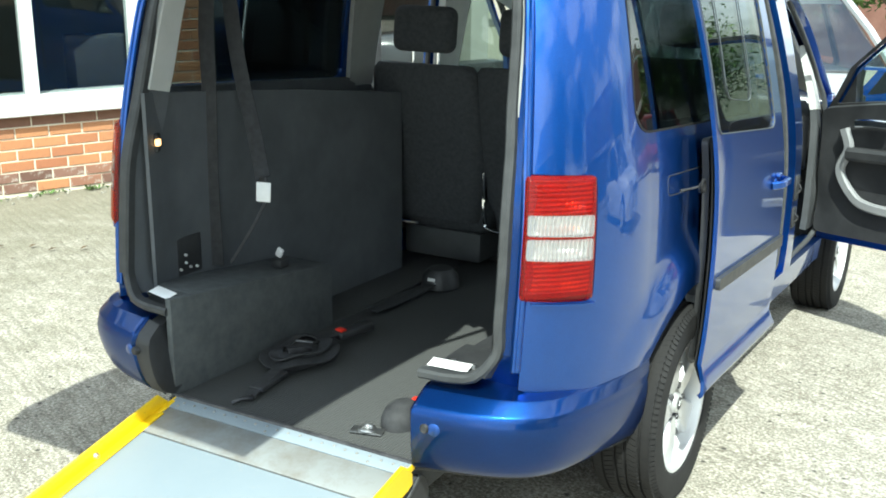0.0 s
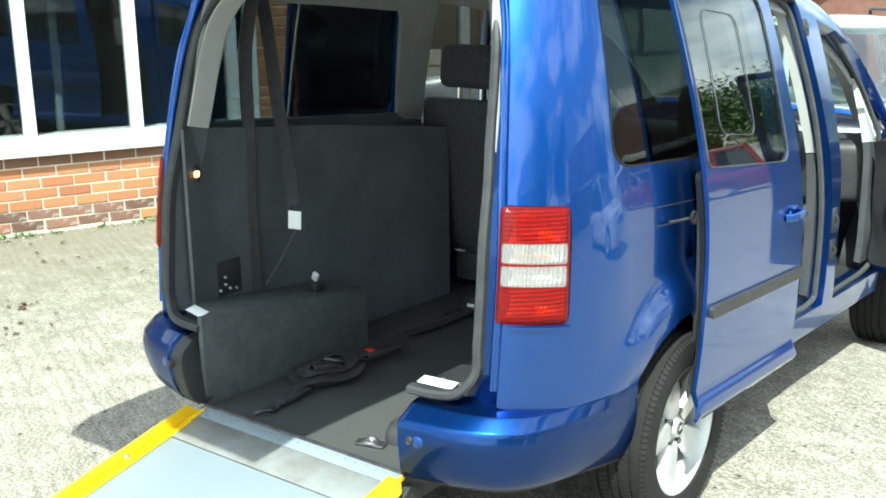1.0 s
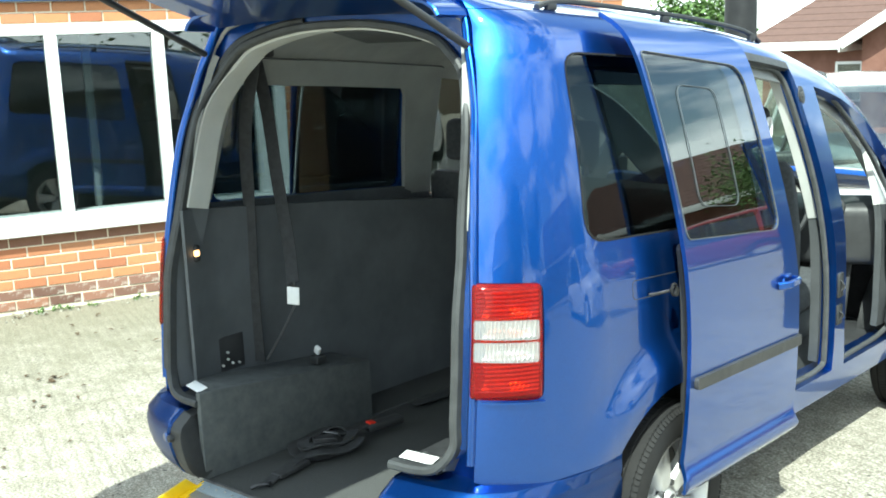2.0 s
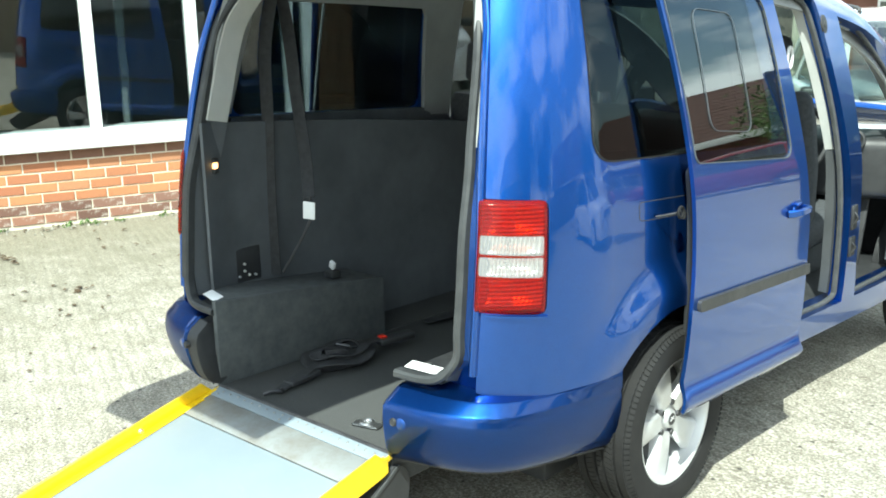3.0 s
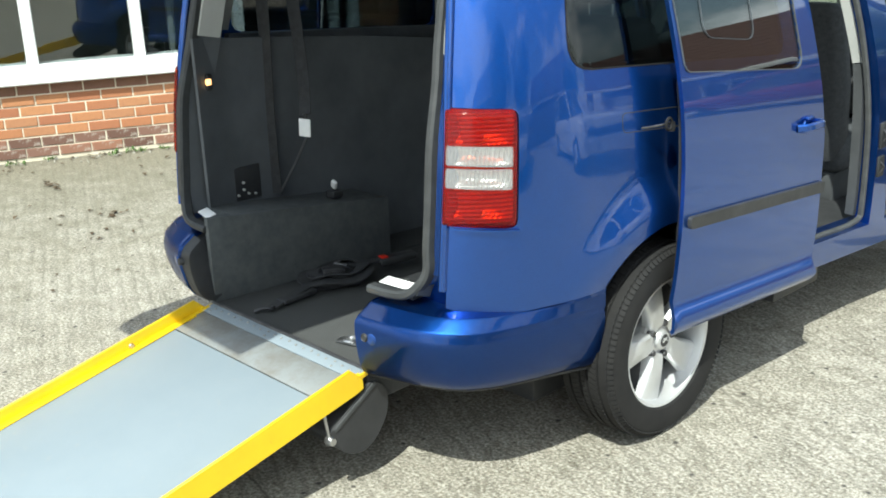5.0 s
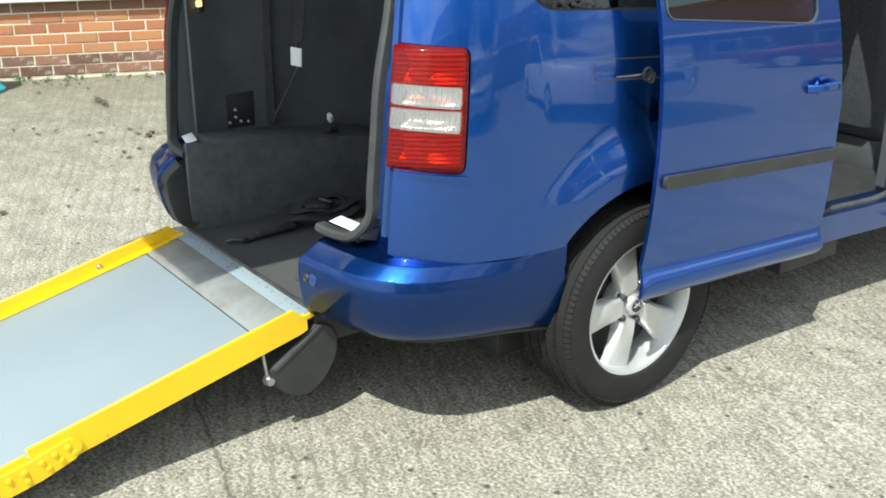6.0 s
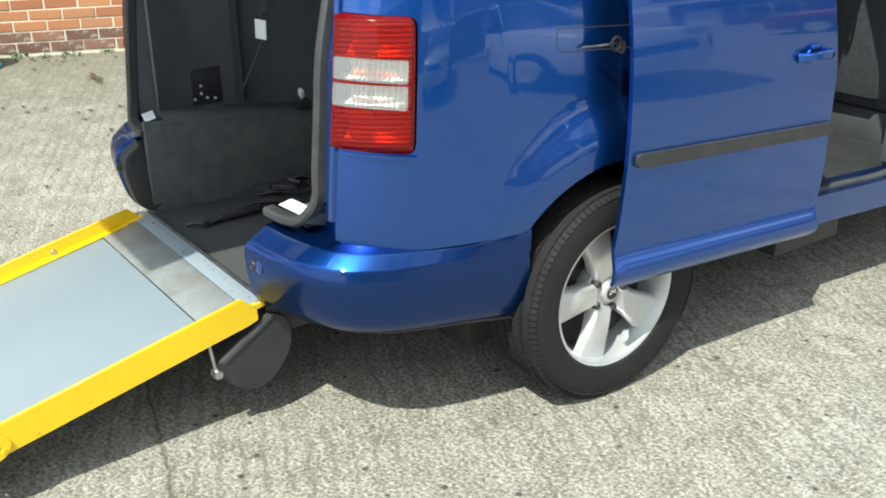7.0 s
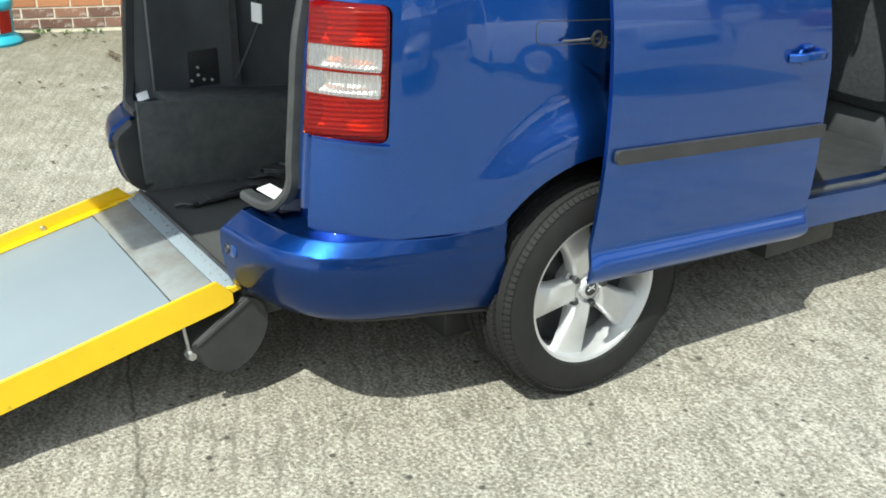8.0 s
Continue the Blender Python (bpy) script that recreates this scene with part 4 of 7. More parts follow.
def make_sliding_door(mirror, back):
    def sdoor_at(s, v):
        return sdoor(s, v, back)
    d = skin("sliding_door", sdoor_at, DOOR, [DWIN], PAINT, van, 0.013, 0.035, "blue sliding door slid back along the side", mirror=mirror)
    g = skin("door_window", sdoor_at, DWIN, [], PRIVACY_GLASS, d, 0.004, 0.06, lift=-0.003, mirror=mirror)
    g.visible_shadow = not mirror
    skin("window_seal", sdoor_at, DWIN_RIM, [DWIN], GLASS_EDGE, d, 0.008, 0.016, lift=0.004, mirror=mirror)
    # hinged pane inside the door window
    o = rounded([(1.525, 1.262), (1.80, 1.242), (1.775, 1.622), (1.515, 1.635)], 0.05)
    i2 = rounded([(1.5265, 1.2635), (1.7985, 1.2435), (1.7735, 1.6205), (1.5165, 1.6335)], 0.049)
    if mirror:
        skin("inner_edge_seal", sdoor_at, [(1.379, 1.15), (1.387, 1.15), (1.380, 1.735), (1.372, 1.735)], [], WHITE_LABEL, d, 0.006, 0.02, lift=-0.032, mirror=True)
        skin("inner_window_frame", sdoor_at, [(1.388, 1.08), (2.21, 1.08), (2.15, 1.30), (2.075, 1.725), (1.381, 1.745)], [DWIN], BLACK_PLASTIC, d, 0.006, 0.04, lift=-0.032, mirror=True)
    skin("vent_pane_seal", sdoor_at, o, [i2], GLASS_EDGE, d, 0.003, 0.03, lift=0.0015, mirror=mirror)
    skin("rub_strip", sdoor_at, rounded([(1.412, 0.706), (2.221, 0.70), (2.222, 0.738), (1.412, 0.744)], [0.014, 0.004, 0.004, 0.014]), [], BLACK_PLASTIC, d, 0.02, 0.02, "black rubbing strip", lift=0.014, mirror=mirror)
    # inner trim and thickness
    def inner(s, v):
        p = sdoor_at(s, v)
        return Vector((p.x - 0.05, p.y, p.z))
    if not mirror:            # black inner shell that closes the door's rear end
        def shell(s, v):
            p = sdoor_at(s, v)
            return Vector((p.x - 0.022, p.y, p.z))
        skin("door_shell", shell, [(1.372, 0.42), (2.19, 0.42), (2.19, 0.9), (2.14, 1.15), (1.405, 1.16), (1.407, 0.80), (1.392, 0.58)], [], WINDOW_RUBBER, d, 0.005, 0.05)
    skin("door_lining", inner, rounded([(1.43 if mirror else 1.46, 0.45), (2.19, 0.45), (2.19, 0.9), (2.14, 1.14), (1.43 if mirror else 1.46, 1.15)], 0.03), [], BLACK_PLASTIC, d, 0.02, 0.06, mirror=mirror)
    sg = -1 if mirror else 1
    p = sdoor_at(2.105, 0.948)
    bm = bm_sweep(smooth_path([(0, -0.075, -0.005), (0.035, -0.05, 0.0), (0.042, 0.0, 0.003), (0.038, 0.05, 0.0), (0, 0.075, -0.003)], 5), flat(0.022, 0.034), up=(0, 0, 1))
    bm_obox((0.03, 0.05, 0.02), pose(0.005, 0.0, 0.03), 0.008, 2, bm)
    bm.transform(Matrix.Translation((sg * p.x, p.y, p.z)) @ Matrix.Diagonal((sg * 0.8, 0.85, 0.75, 1)))
    part("door_handle", bm, PAINT, d, "blue pull handle")
    bm = bm_lathe([(0, 0.003), (0.03, 0.003), (0.036, -0.004)], 20, None, Matrix.Translation((sg * (p.x + 0.001), p.y, p.z - 0.005)) @ pose(0, 0, 0, 0, 90 * sg, 0) @ Matrix.Diagonal((0.8, 1.0, 1, 1)))
    part("handle_cup", bm, PAINT, d)
    return d


make_sliding_door(False, 0.60)
make_sliding_door(True, 0.44)

FD = rounded([(2.38, 0.455), (3.12, 0.455), (3.12, 1.18), (2.97, 1.42), (2.62, 1.69), (2.34, 1.70)], [0.02, 0.04, 0.02, 0.02, 0.05, 0.02])
FW = rounded([(2.40, 1.19), (3.05, 1.19), (2.93, 1.43), (2.61, 1.665), (2.37, 1.675)], [0.04, 0.02, 0.02, 0.04, 0.04])
skin("left_front_door", side, FD, [FW], PAINT, van, 0.03, 0.05, mirror=True)
g = skin("left_front_window", side, FW, [], CLEAR_GLASS, van, 0.004, 0.08, lift=-0.003, mirror=True)
g.visible_shadow = False

def left_in(s, v):
    p = side(s, v)
    return Vector((p.x - 0.06, p.y, p.z))


DOOR_GREY = varied("charcoal_door_trim", (0.055, 0.057, 0.058), (0.08, 0.082, 0.082), 5, 0.65, bump_scale=420, bump_strength=0.2)
skin("left_door_lining", left_in, rounded([(2.39, 0.48), (3.11, 0.48), (3.11, 1.20), (2.385, 1.20)], 0.03), [], DOOR_GREY, van, 0.02, 0.06, mirror=True)
skin("left_window_trim", left_in, rounded([(2.36, 1.205), (3.10, 1.205), (2.96, 1.43), (2.62, 1.70), (2.345, 1.71)], 0.02), [FW], DOOR_GREY, van, 0.02, 0.05, mirror=True)

# right front door, swung wide open about its front edge
HINGE = Vector((0.865, 3.12, 0))
SWING = Matrix.Translation(HINGE) @ Matrix.Rotation(radians(62), 4, 'Z') @ Matrix.Translation(-HINGE)


def fdoor_surf(s, v):
    return SWING @ side(s, v)


def fdoor_in(s, v):
    p = side(s, v)
    return SWING @ Vector((p.x - 0.075, p.y, p.z))


fd = skin("front_door", fdoor_surf, FD, [FW], PAINT, van, 0.05, 0.05, "front door swung wide open")
g = skin("door_window", fdoor_surf, FW, [], CLEAR_GLASS, fd, 0.004, 0.08, lift=-0.02)
g.visible_shadow = False
skin("door_trim", fdoor_in, rounded([(2.40, 0.50), (3.10, 0.50), (3.10, 1.17), (2.40, 1.20)], 0.05), [], BLACK_PLASTIC, fd, 0.03, 0.05, "charcoal moulded door trim")


def fdoor_mid(s, v):
    p = side(s, v)
    return SWING @ Vector((p.x - 0.055, p.y, p.z))


skin("window_frame", fdoor_mid, rounded([(2.365, 1.15), (3.10, 1.15), (2.96, 1.43), (2.62, 1.69), (2.345, 1.70)], 0.02), [FW], BLACK_PLASTIC, fd, 0.012, 0.04)


# ---- tailgate opening ----
def rear_edge(v, off=(0, 0, 0), s=EDGE):
    p = side(s, v)
    return (p.x + off[0], p.y + off[1], p.z + off[2])


_vs = [0.60, 0.70, 0.85, 1.0, 1.15, 1.3, 1.45, 1.58, 1.68, 1.76, 1.82, 1.88, 1.95, 2.05, 2.2, 2.35]
_right = [rear_edge(v, s=BODY_EDGE if v < 1.6 else max(EDGE, BODY_EDGE - 0.2 * (v - 1.6))) for v in _vs]
_loop = _right + [(0, *rear_edge(2.5)[1:])] + [(-x, y, z) for x, y, z in reversed(_right)]


def inset(path, dx, dy, dz):
    out = []
    for x, y, z in path:
        k = 1 if abs(x) > 0.5 else abs(x) / 0.5
        out.append((x - math.copysign(dx * k, x), y + dy, z - dz * (1 if z > 1.6 else 0)))
    return out


_low = [(0.445, 0.030, 0.612), (0.47, 0.030, 0.613), (0.54, 0.032, 0.616), (0.600, 0.047, 0.628)]
_low2 = [rear_edge(v, (-0.026, 0.004, 0)) for v in (0.64, 0.72, 0.85, 1.0)]
# rounded head of the opening, inside the boxier body edge
_arch = [(0.632, 0.150, 1.20), (0.622, 0.172, 1.30), (0.606, 0.220, 1.50), (0.585, 0.252, 1.60), (0.540, 0.30, 1.69), (0.495, 0.312, 1.742), (0.430, 0.322, 1.790), (0.335, 0.328, 1.818), (0.235, 0.33, 1.836), (0.11, 0.33, 1.848)]


def both(half):
    return half + [(-x, y, z) for x, y, z in reversed(half)]


part("opening_jamb", bm_sweep(smooth_path(inset(_loop, 0.004, 0.03, 0.02), 3), flat(0.012, 0.085), up=(0, 1, 0)), PAINT, van)
part("door_gutter", bm_sweep(smooth_path(inset(_loop, 0.016, -0.004, 0.014), 3), ring(0.008, 8), up=(0, 1, 0)), PAINT, van)
part("opening_seal", bm_sweep(smooth_path(both(_low + _low2 + _arch), 4), flat(0.026, 0.038), up=(0, 1, 0)), DARK_SEAL, van, "dark rubber seal round the tailgate opening")
part("gate_gasket", bm_sweep(smooth_path([(-x - 0.020, y + 0.004, z + (0.012 if z > 1.7 else 0)) for x, y, z in _low2 + _arch], 4), flat(0.036, 0.030), up=(0, 1, 0)), DARK_SEAL, van, "dark rubber gasket in the gate channel")
part("opening_trim", bm_sweep(smooth_path(both([(x - 0.012, y + 0.055, z - (0.012 if z > 1.7 else 0)) for x, y, z in [(0.630, 0.160, 1.245)] + _arch[1:]]), 4), flat(0.014, 0.095), up=(0, 1, 0)), LIGHT_TRIM, van, "light grey trim round the opening's head")
for sg in (-1, 1):
    _dp = [(sg * (x - 0.004), y + 0.055, z) for x, y, z in [(0.615, 0.04, 0.61)] + _low2 + _arch[:2]]
    part("d_pillar_lining", bm_sweep(smooth_path(_dp, 4), flat(0.012, 0.11), up=(0, 1, 0)), INTERIOR_GREY, van)
_bm = bmesh.new()
_ia = smooth_path(both(_low2 + _arch), 4)
_oa = smooth_path([rear_edge(v, (-0.004, 0.02, -0.004), BODY_EDGE if v < 1.6 else max(EDGE, BODY_EDGE - 0.2 * (v - 1.6))) for v in (0.64, 0.72, 0.85, 1.0, 1.15, 1.3, 1.45, 1.58, 1.68, 1.76, 1.82, 1.88, 1.95, 2.05, 2.2, 2.35)], 6)
_oa = _oa + [Vector((-p.x, p.y, p.z)) for p in reversed(_oa)]


def along(path, t):
    k = min(int(t * (len(path) - 1)), len(path) - 2)
    return path[k].lerp(path[k + 1], t * (len(path) - 1) - k)


_ro = [_bm.verts.new(along(_oa, k / 80)) for k in range(81)]
_ri = [_bm.verts.new(along(_ia, k / 80)) for k in range(81)]
for _k in range(80):
    _bm.faces.new((_ro[_k], _ro[_k + 1], _ri[_k + 1], _ri[_k]))
bmesh.ops.solidify(_bm, geom=_bm.faces[:], thickness=0.006)
part("opening_header", _bm, PAINT, van)
_top = [p for p in _loop if p[2] > 1.855]
part("rear_gutter", bm_sweep(smooth_path(inset(_top, 0.0, -0.035, 0.022), 3), flat(0.014, 0.19), up=(0, 1, 0)), PAINT, van)

# tailgate, raised on two gas struts
_g = [(0.265, 1.910), (0.06, 1.99), (-0.15, 2.085), (-0.48, 2.19), (-0.85, 2.245), (-1.13, 2.20), (-1.22, 2.13)]
_bm = bmesh.new()
_rows = []
for _k, (_y, _z) in enumerate(_g):
    _hw = [0.50, 0.56, 0.60, 0.63, 0.645, 0.64, 0.60][_k]
    _rows.append([_bm.verts.new((x * _hw, _y, _z + 0.03 * (1 - x * x) + 0.025)) for x in (-1, -0.92, -0.6, 0, 0.6, 0.92, 1)] +
                 [_bm.verts.new((x * _hw, _y + 0.01, _z - 0.055 + 0.02 * (1 - x * x))) for x in (0.98, 0.9, 0.6, 0, -0.6, -0.9, -0.98)])
for _a, _b in zip(_rows, _rows[1:]):
    for _j in range(14):
        _bm.faces.new((_a[_j], _a[(_j + 1) % 14], _b[(_j + 1) % 14], _b[_j]))
_bm.faces.new(_rows[0]), _bm.faces.new(_rows[-1])
gate = part("tailgate", _bm, PAINT, van, "blue tailgate raised over the opening")
part("gate_lining", bm_obox((0.95, 0.55, 0.02), pose(0, -0.66, 2.145, -9, 0, 0), 0.008), GREY_PLASTIC, gate)
for sg in (-1, 1):
    a, b = Vector((sg * 0.575, 0.285, 1.765)), Vector((sg * 0.55, -0.50, 2.14))
    st = part("gas_strut", bm_sweep([a + (b - a) * t for t in (0, 0.3, 0.62)], ring(0.011, 10)), BLACK_PLASTIC, gate, "black gas strut")
    part("strut_rod", bm_sweep([a + (b - a) * t for t in (0.62, 0.8, 1.0)], ring(0.005, 8)), STEEL, st)

# ---- skin details ----
for _m in (False, True):
    sg = -1 if _m else 1
    # door rail slot with its cover, and the roller arm that carries the sliding door
    r_o = rounded([(0.625, 1.0025), (1.30, 0.99), (1.30, 1.052), (0.625, 1.0615)], 0.02)
    r_i = rounded([(0.6275, 1.005), (1.298, 0.9925), (1.298, 1.0495), (0.6275, 1.059)], 0.018)
    skin("rail_cover_gap", side, r_o, [r_i], DARK_SEAL, van, 0.004, 0.04, lift=0.0006, mirror=_m)
    p = side(0.74, 1.02)
    arm_path = smooth_path([(sg * (p.x + 0.008), 0.700, p.z - 0.006), (sg * (p.x + 0.026), 0.728, p.z - 0.004), (sg * (p.x + 0.044), 0.755, p.z), (sg * (p.x + 0.050), 0.800, p.z)], 5)
    arm = part("roller_arm", bm_sweep(arm_path, flat(0.005, 0.006)), DARK_STEEL, van, "dark steel roller arm of the sliding door")
    part("roller_ring", bm_sweep([(sg * (p.x + 0.052), 0.772 + 0.015 * math.cos(a), p.z + 0.017 * math.sin(a)) for a in [2 * math.pi * k / 18 for k in range(18)]], ring(0.0045, 8), True, up=(1, 0, 0)), WINDOW_RUBBER, arm, "black rubber ring")
    part("roller", bm_lathe([(0, 0.012), (0.010, 0.012), (0.012, 0.0), (0.010, -0.014), (0, -0.014)], 16, None, Matrix.Translation((sg * (p.x + 0.042), 0.80, p.z - 0.012))), BLACK_PLASTIC, arm)
    # window seals
    q_o = rounded([(0.4255, 1.190), (1.5245, 1.177), (1.4645, 1.717), (0.4865, 1.7275)], [0.09, 0.06, 0.08, 0.09])
    skin("quarter_window_seal", side, q_o, [QWIN], WINDOW_RUBBER, van, 0.005, 0.03, lift=0.002, mirror=_m)
    # roof rails
    rp = []
    for s in (0.55, 0.62, 0.75, 1.1, 1.5, 1.85, 2.0, 2.07):
        q = side(s, 1.905)
        rp.append((sg * q.x, q.y, q.z + (0.028 if 0.6 < s < 2.05 else 0.004) - (0.007 if s in (0.62, 2.0) else 0)))
    rail = part("roof_rail", bm_sweep(smooth_path(rp, 5), flat(0.018, 0.015)), BLACK_PLASTIC, van, "black roof rail")
    for s in (0.62, 1.3, 2.0):
        q = side(s, 1.905)
        part("rail_foot", bm_obox((0.018, 0.05, 0.028), pose(sg * q.x, q.y, q.z + 0.010), 0.007), BLACK_PLASTIC, rail)
    # gutter strip over the door opening, upper runner channel
    skin("roof_channel", side, rounded([(1.64, 1.742), (2.08, 1.742), (2.08, 1.775), (1.64, 1.775)], 0.008), [], BLACK_PLASTIC, van, 0.02, 0.05, lift=0.004, mirror=_m)
    # seals of the side door opening
    pts = [side(s, v) for s, v in ((1.65, 0.5), (1.65, 1.0), (1.65, 1.5), (1.67, 1.70), (1.73, 1.735), (1.9, 1.735), (2.04, 1.72), (2.10, 1.60), (2.17, 1.25), (2.215, 0.9), (2.235, 0.55), (2.20, 0.465), (1.9, 0.458), (1.69, 0.458))]
    pts = [(sg * (q.x - 0.035), q.y, q.z) for q in pts]
    part("side_opening_seal", bm_sweep(smooth_path(pts, 4, True), flat(0.018, 0.022), True, up=(1, 0, 0)), RUBBER, van, "grey rubber door seal")
    pts = [side(s, v) for s, v in ((2.385, 0.5), (2.36, 1.0), (2.33, 1.5), (2.35, 1.66), (2.45, 1.70), (2.62, 1.69), (2.90, 1.55), (3.05, 1.35), (3.10, 1.1), (3.10, 0.6), (3.02, 0.48), (2.6, 0.46), (2.42, 0.46))]
    pts = [(sg * (q.x - 0.035), q.y, q.z) for q in pts]
    part("front_opening_seal", bm_sweep(smooth_path(pts, 4, True), flat(0.018, 0.022), True, up=(1, 0, 0)), RUBBER, van)
    # pillar linings: dark below the waist, light above
    def inb(s, v):
        q = side(s, v)
        return Vector((q.x - 0.062, q.y, q.z))
    skin("b_pillar_lining", inb, [(2.23, 0.48), (2.40, 0.48), (2.37, 1.1), (2.207, 1.1)], [], GREY_PLASTIC, van, 0.036, 0.06, mirror=_m)
    skin("b_pillar_trim", inb, [(2.205, 1.105), (2.37, 1.105), (2.33, 1.74), (2.085, 1.74)], [], LIGHT_TRIM, van, 0.036, 0.06, "light grey pillar trim", mirror=_m)
    skin("a_pillar_trim", inb, [(3.02, 1.13), (3.15, 1.13), (3.16, 1.25), (3.25, 1.58), (3.10, 1.62), (3.05, 1.40)], [], LIGHT_TRIM, van, 0.03, 0.06, mirror=_m)
    skin("a_pillar_kick_panel", inb, [(3.00, 0.50), (3.15, 0.50), (3.15, 1.125), (3.02, 1.125)], [], GREY_PLASTIC, van, 0.03, 0.06, mirror=_m)
    # flat lining box from the ledge to the window shelf
    def flat_lining(s, v):
        return Vector((0.655 - 0.045 * max(0, (0.30 - s) / 0.165) ** 1.5, s, v))
    rear = 0.135 if _m else 0.215
    ln = skin("side_lining", flat_lining, [(rear, 0.61), (0.835, 0.545), (0.85, 0.29), (1.66, 0.27), (1.66, 1.075), (0.95, 1.165), (rear, 1.245)], [], INTERIOR_GREY, van, 0.012, 0.06, "charcoal side lining", mirror=_m)
    part("lining_shelf", wedge(*sorted((sg * 0.645, sg * 0.80)), 0.34, 1.64, 1.05, 1.215, 1.075, 0.006), INTERIOR_GREY, ln)
    skin("lining_groove", flat_lining, rounded([(0.20, 1.12), (0.72, 1.075), (0.72, 1.083), (0.20, 1.128)], 0.003), [], BLACK_PLASTIC, ln, 0.004, 0.05, lift=-0.004 if _m else 0.003, mirror=_m)
    skin("upper_trim", inb, [(0.085, 1.238), (0.385, 1.215), (0.455, 1.615), (0.50, 1.640), (1.40, 1.633), (1.42, 1.60), (1.49, 1.155), (1.66, 1.155), (1.64, 1.74), (0.085, 1.74)], [], PILLAR_GREY, van, 0.02, 0.05, "grey pillar trim", mirror=_m)
    skin("window_shelf_trim", inb, [(0.36, 1.04), (1.66, 1.04), (1.66, 1.15), (1.53, 1.15), (1.528, 1.186), (0.388, 1.198)], [], INTERIOR_GREY, van, 0.02, 0.06, "charcoal trim under the side window", mirror=_m)
    def inroof(s, v):
        q = side(s, v)
        return Vector((q.x * 0.965, q.y, q.z - 0.045))
    skin("headliner", inroof, [(0.075, 1.735), (2.55, 1.735), (2.62, 2.5), (0.075, 2.5)], [], HEADLINER, van, 0.012, 0.08, "pale grey cloth headliner", mirror=_m)

# latch plates on the right B pillar
for v, h in ((0.815, 0.105), (0.690, 0.085)):
    q = side(2.275, v)
    lt = part("door_latch", bm_obox((0.014, 0.052, h), pose(q.x + 0.004, q.y, q.z), 0.006), BLACK_PLASTIC, van, "black door striker")
    part("striker", bm_sweep(smooth_path([(q.x + 0.008, q.y - 0.012, q.z + h * 0.25), (q.x + 0.024, q.y - 0.008, q.z), (q.x + 0.008, q.y - 0.012, q.z - h * 0.25)], 5), ring(0.004, 8)), DARK_STEEL, lt)
q = side(2.135, 1.64)
part("door_buffer", bm_lathe([(0, 0.009), (0.007, 0.009), (0.009, 0.003), (0.017, 0.003), (0.021, 0.001), (0.022, -0.01)], 20, None, Matrix.Translation((q.x + 0.003, q.y, q.z)) @ pose(0, 0, 0, 0, 78, 0) @ Matrix.Diagonal((1.7, 1.2, 0.5, 1))), BLACK_PLASTIC, van)

# ---- front door furniture ----
DOOR_SILVER = varied("satin_grey_plastic", (0.20, 0.205, 0.21), (0.26, 0.265, 0.27), 6, 0.45)
def at_door(s, v, inward):
    p = side(s, v)
    return SWING @ Vector((p.x - inward, p.y, p.z))
pull = [at_door(s, v, 0.125) for s, v in ((2.96, 1.02), (2.93, 0.92), (2.965, 0.82), (2.90, 0.72), (2.80, 0.665), (2.55, 0.65))]
part("pull_surround", bm_sweep(smooth_path(pull, 6), flat(0.045, 0.03), up=SWING.to_3x3() @ Vector((1, 0, 0))), DOOR_SILVER, fd, "grey plastic pull surround")
arm_p = [at_door(s, v, 0.13) for s, v in ((2.92, 0.90), (2.75, 0.90), (2.48, 0.90))]
part("armrest", bm_sweep(smooth_path(arm_p, 5), flat(0.07, 0.06), up=(0, 0, 1)), BLACK_PLASTIC, fd)
h_p = [at_door(s, v, 0.13) for s, v in ((2.90, 1.06), (2.82, 1.065), (2.72, 1.06))]
part("inner_handle", bm_sweep(smooth_path(h_p, 5), flat(0.02, 0.035), up=(0, 0, 1)), CHROME, fd, "chrome inner door handle")
part("speaker_grille", bm_lathe([(0, 0.006), (0.06, 0.004), (0.075, 0.0), (0.08, -0.01)], 28, None, Matrix.Translation(at_door(2.70, 0.60, 0.09)) @ SWING.to_3x3().to_4x4() @ pose(0, 0, 0, 0, -90, 0)), BLACK_PLASTIC, fd)
mt = [at_door(s, v, 0.05) for s, v in ((3.08, 1.19), (2.99, 1.38), (2.94, 1.40), (2.96, 1.19))]
bm = bmesh.new()
va = [bm.verts.new(p) for p in mt]
vb = [bm.verts.new(p + SWING.to_3x3() @ Vector((0.05, 0, 0))) for p in mt]
bm.faces.new(va), bm.faces.new(vb)
for j in range(4):
    bm.faces.new((va[j], va[(j + 1) % 4], vb[(j + 1) % 4], vb[j]))
part("mirror_sail", bm, BLACK_PLASTIC, fd)
_mp = Matrix.Translation((1.02, 3.24, 1.055)) @ pose(0, 0, 0, 0, 0, -8)
bm = bm_obox((0.19, 0.10, 0.175), _mp @ Matrix.Translation((0, 0.045, 0)), 0.03, 4)
mir = part("wing_mirror", bm, PAINT, fd, "blue door mirror")
bm = bmesh.new()
o = rounded([(-0.080, -0.074), (0.080, -0.074), (0.086, 0.055), (0.06, 0.078), (-0.080, 0.074)], 0.03)
va = [bm.verts.new(_mp @ Vector((x, -0.014, z))) for x, z in o]
vb = [bm.verts.new(_mp @ Vector((x, 0.0, z))) for x, z in o]
bm.faces.new(va), bm.faces.new(vb)
for j in range(len(o)):
    bm.faces.new((va[j], va[(j + 1) % len(o)], vb[(j + 1) % len(o)], vb[j]))
part("mirror_glass", bm, MIRROR, mir)
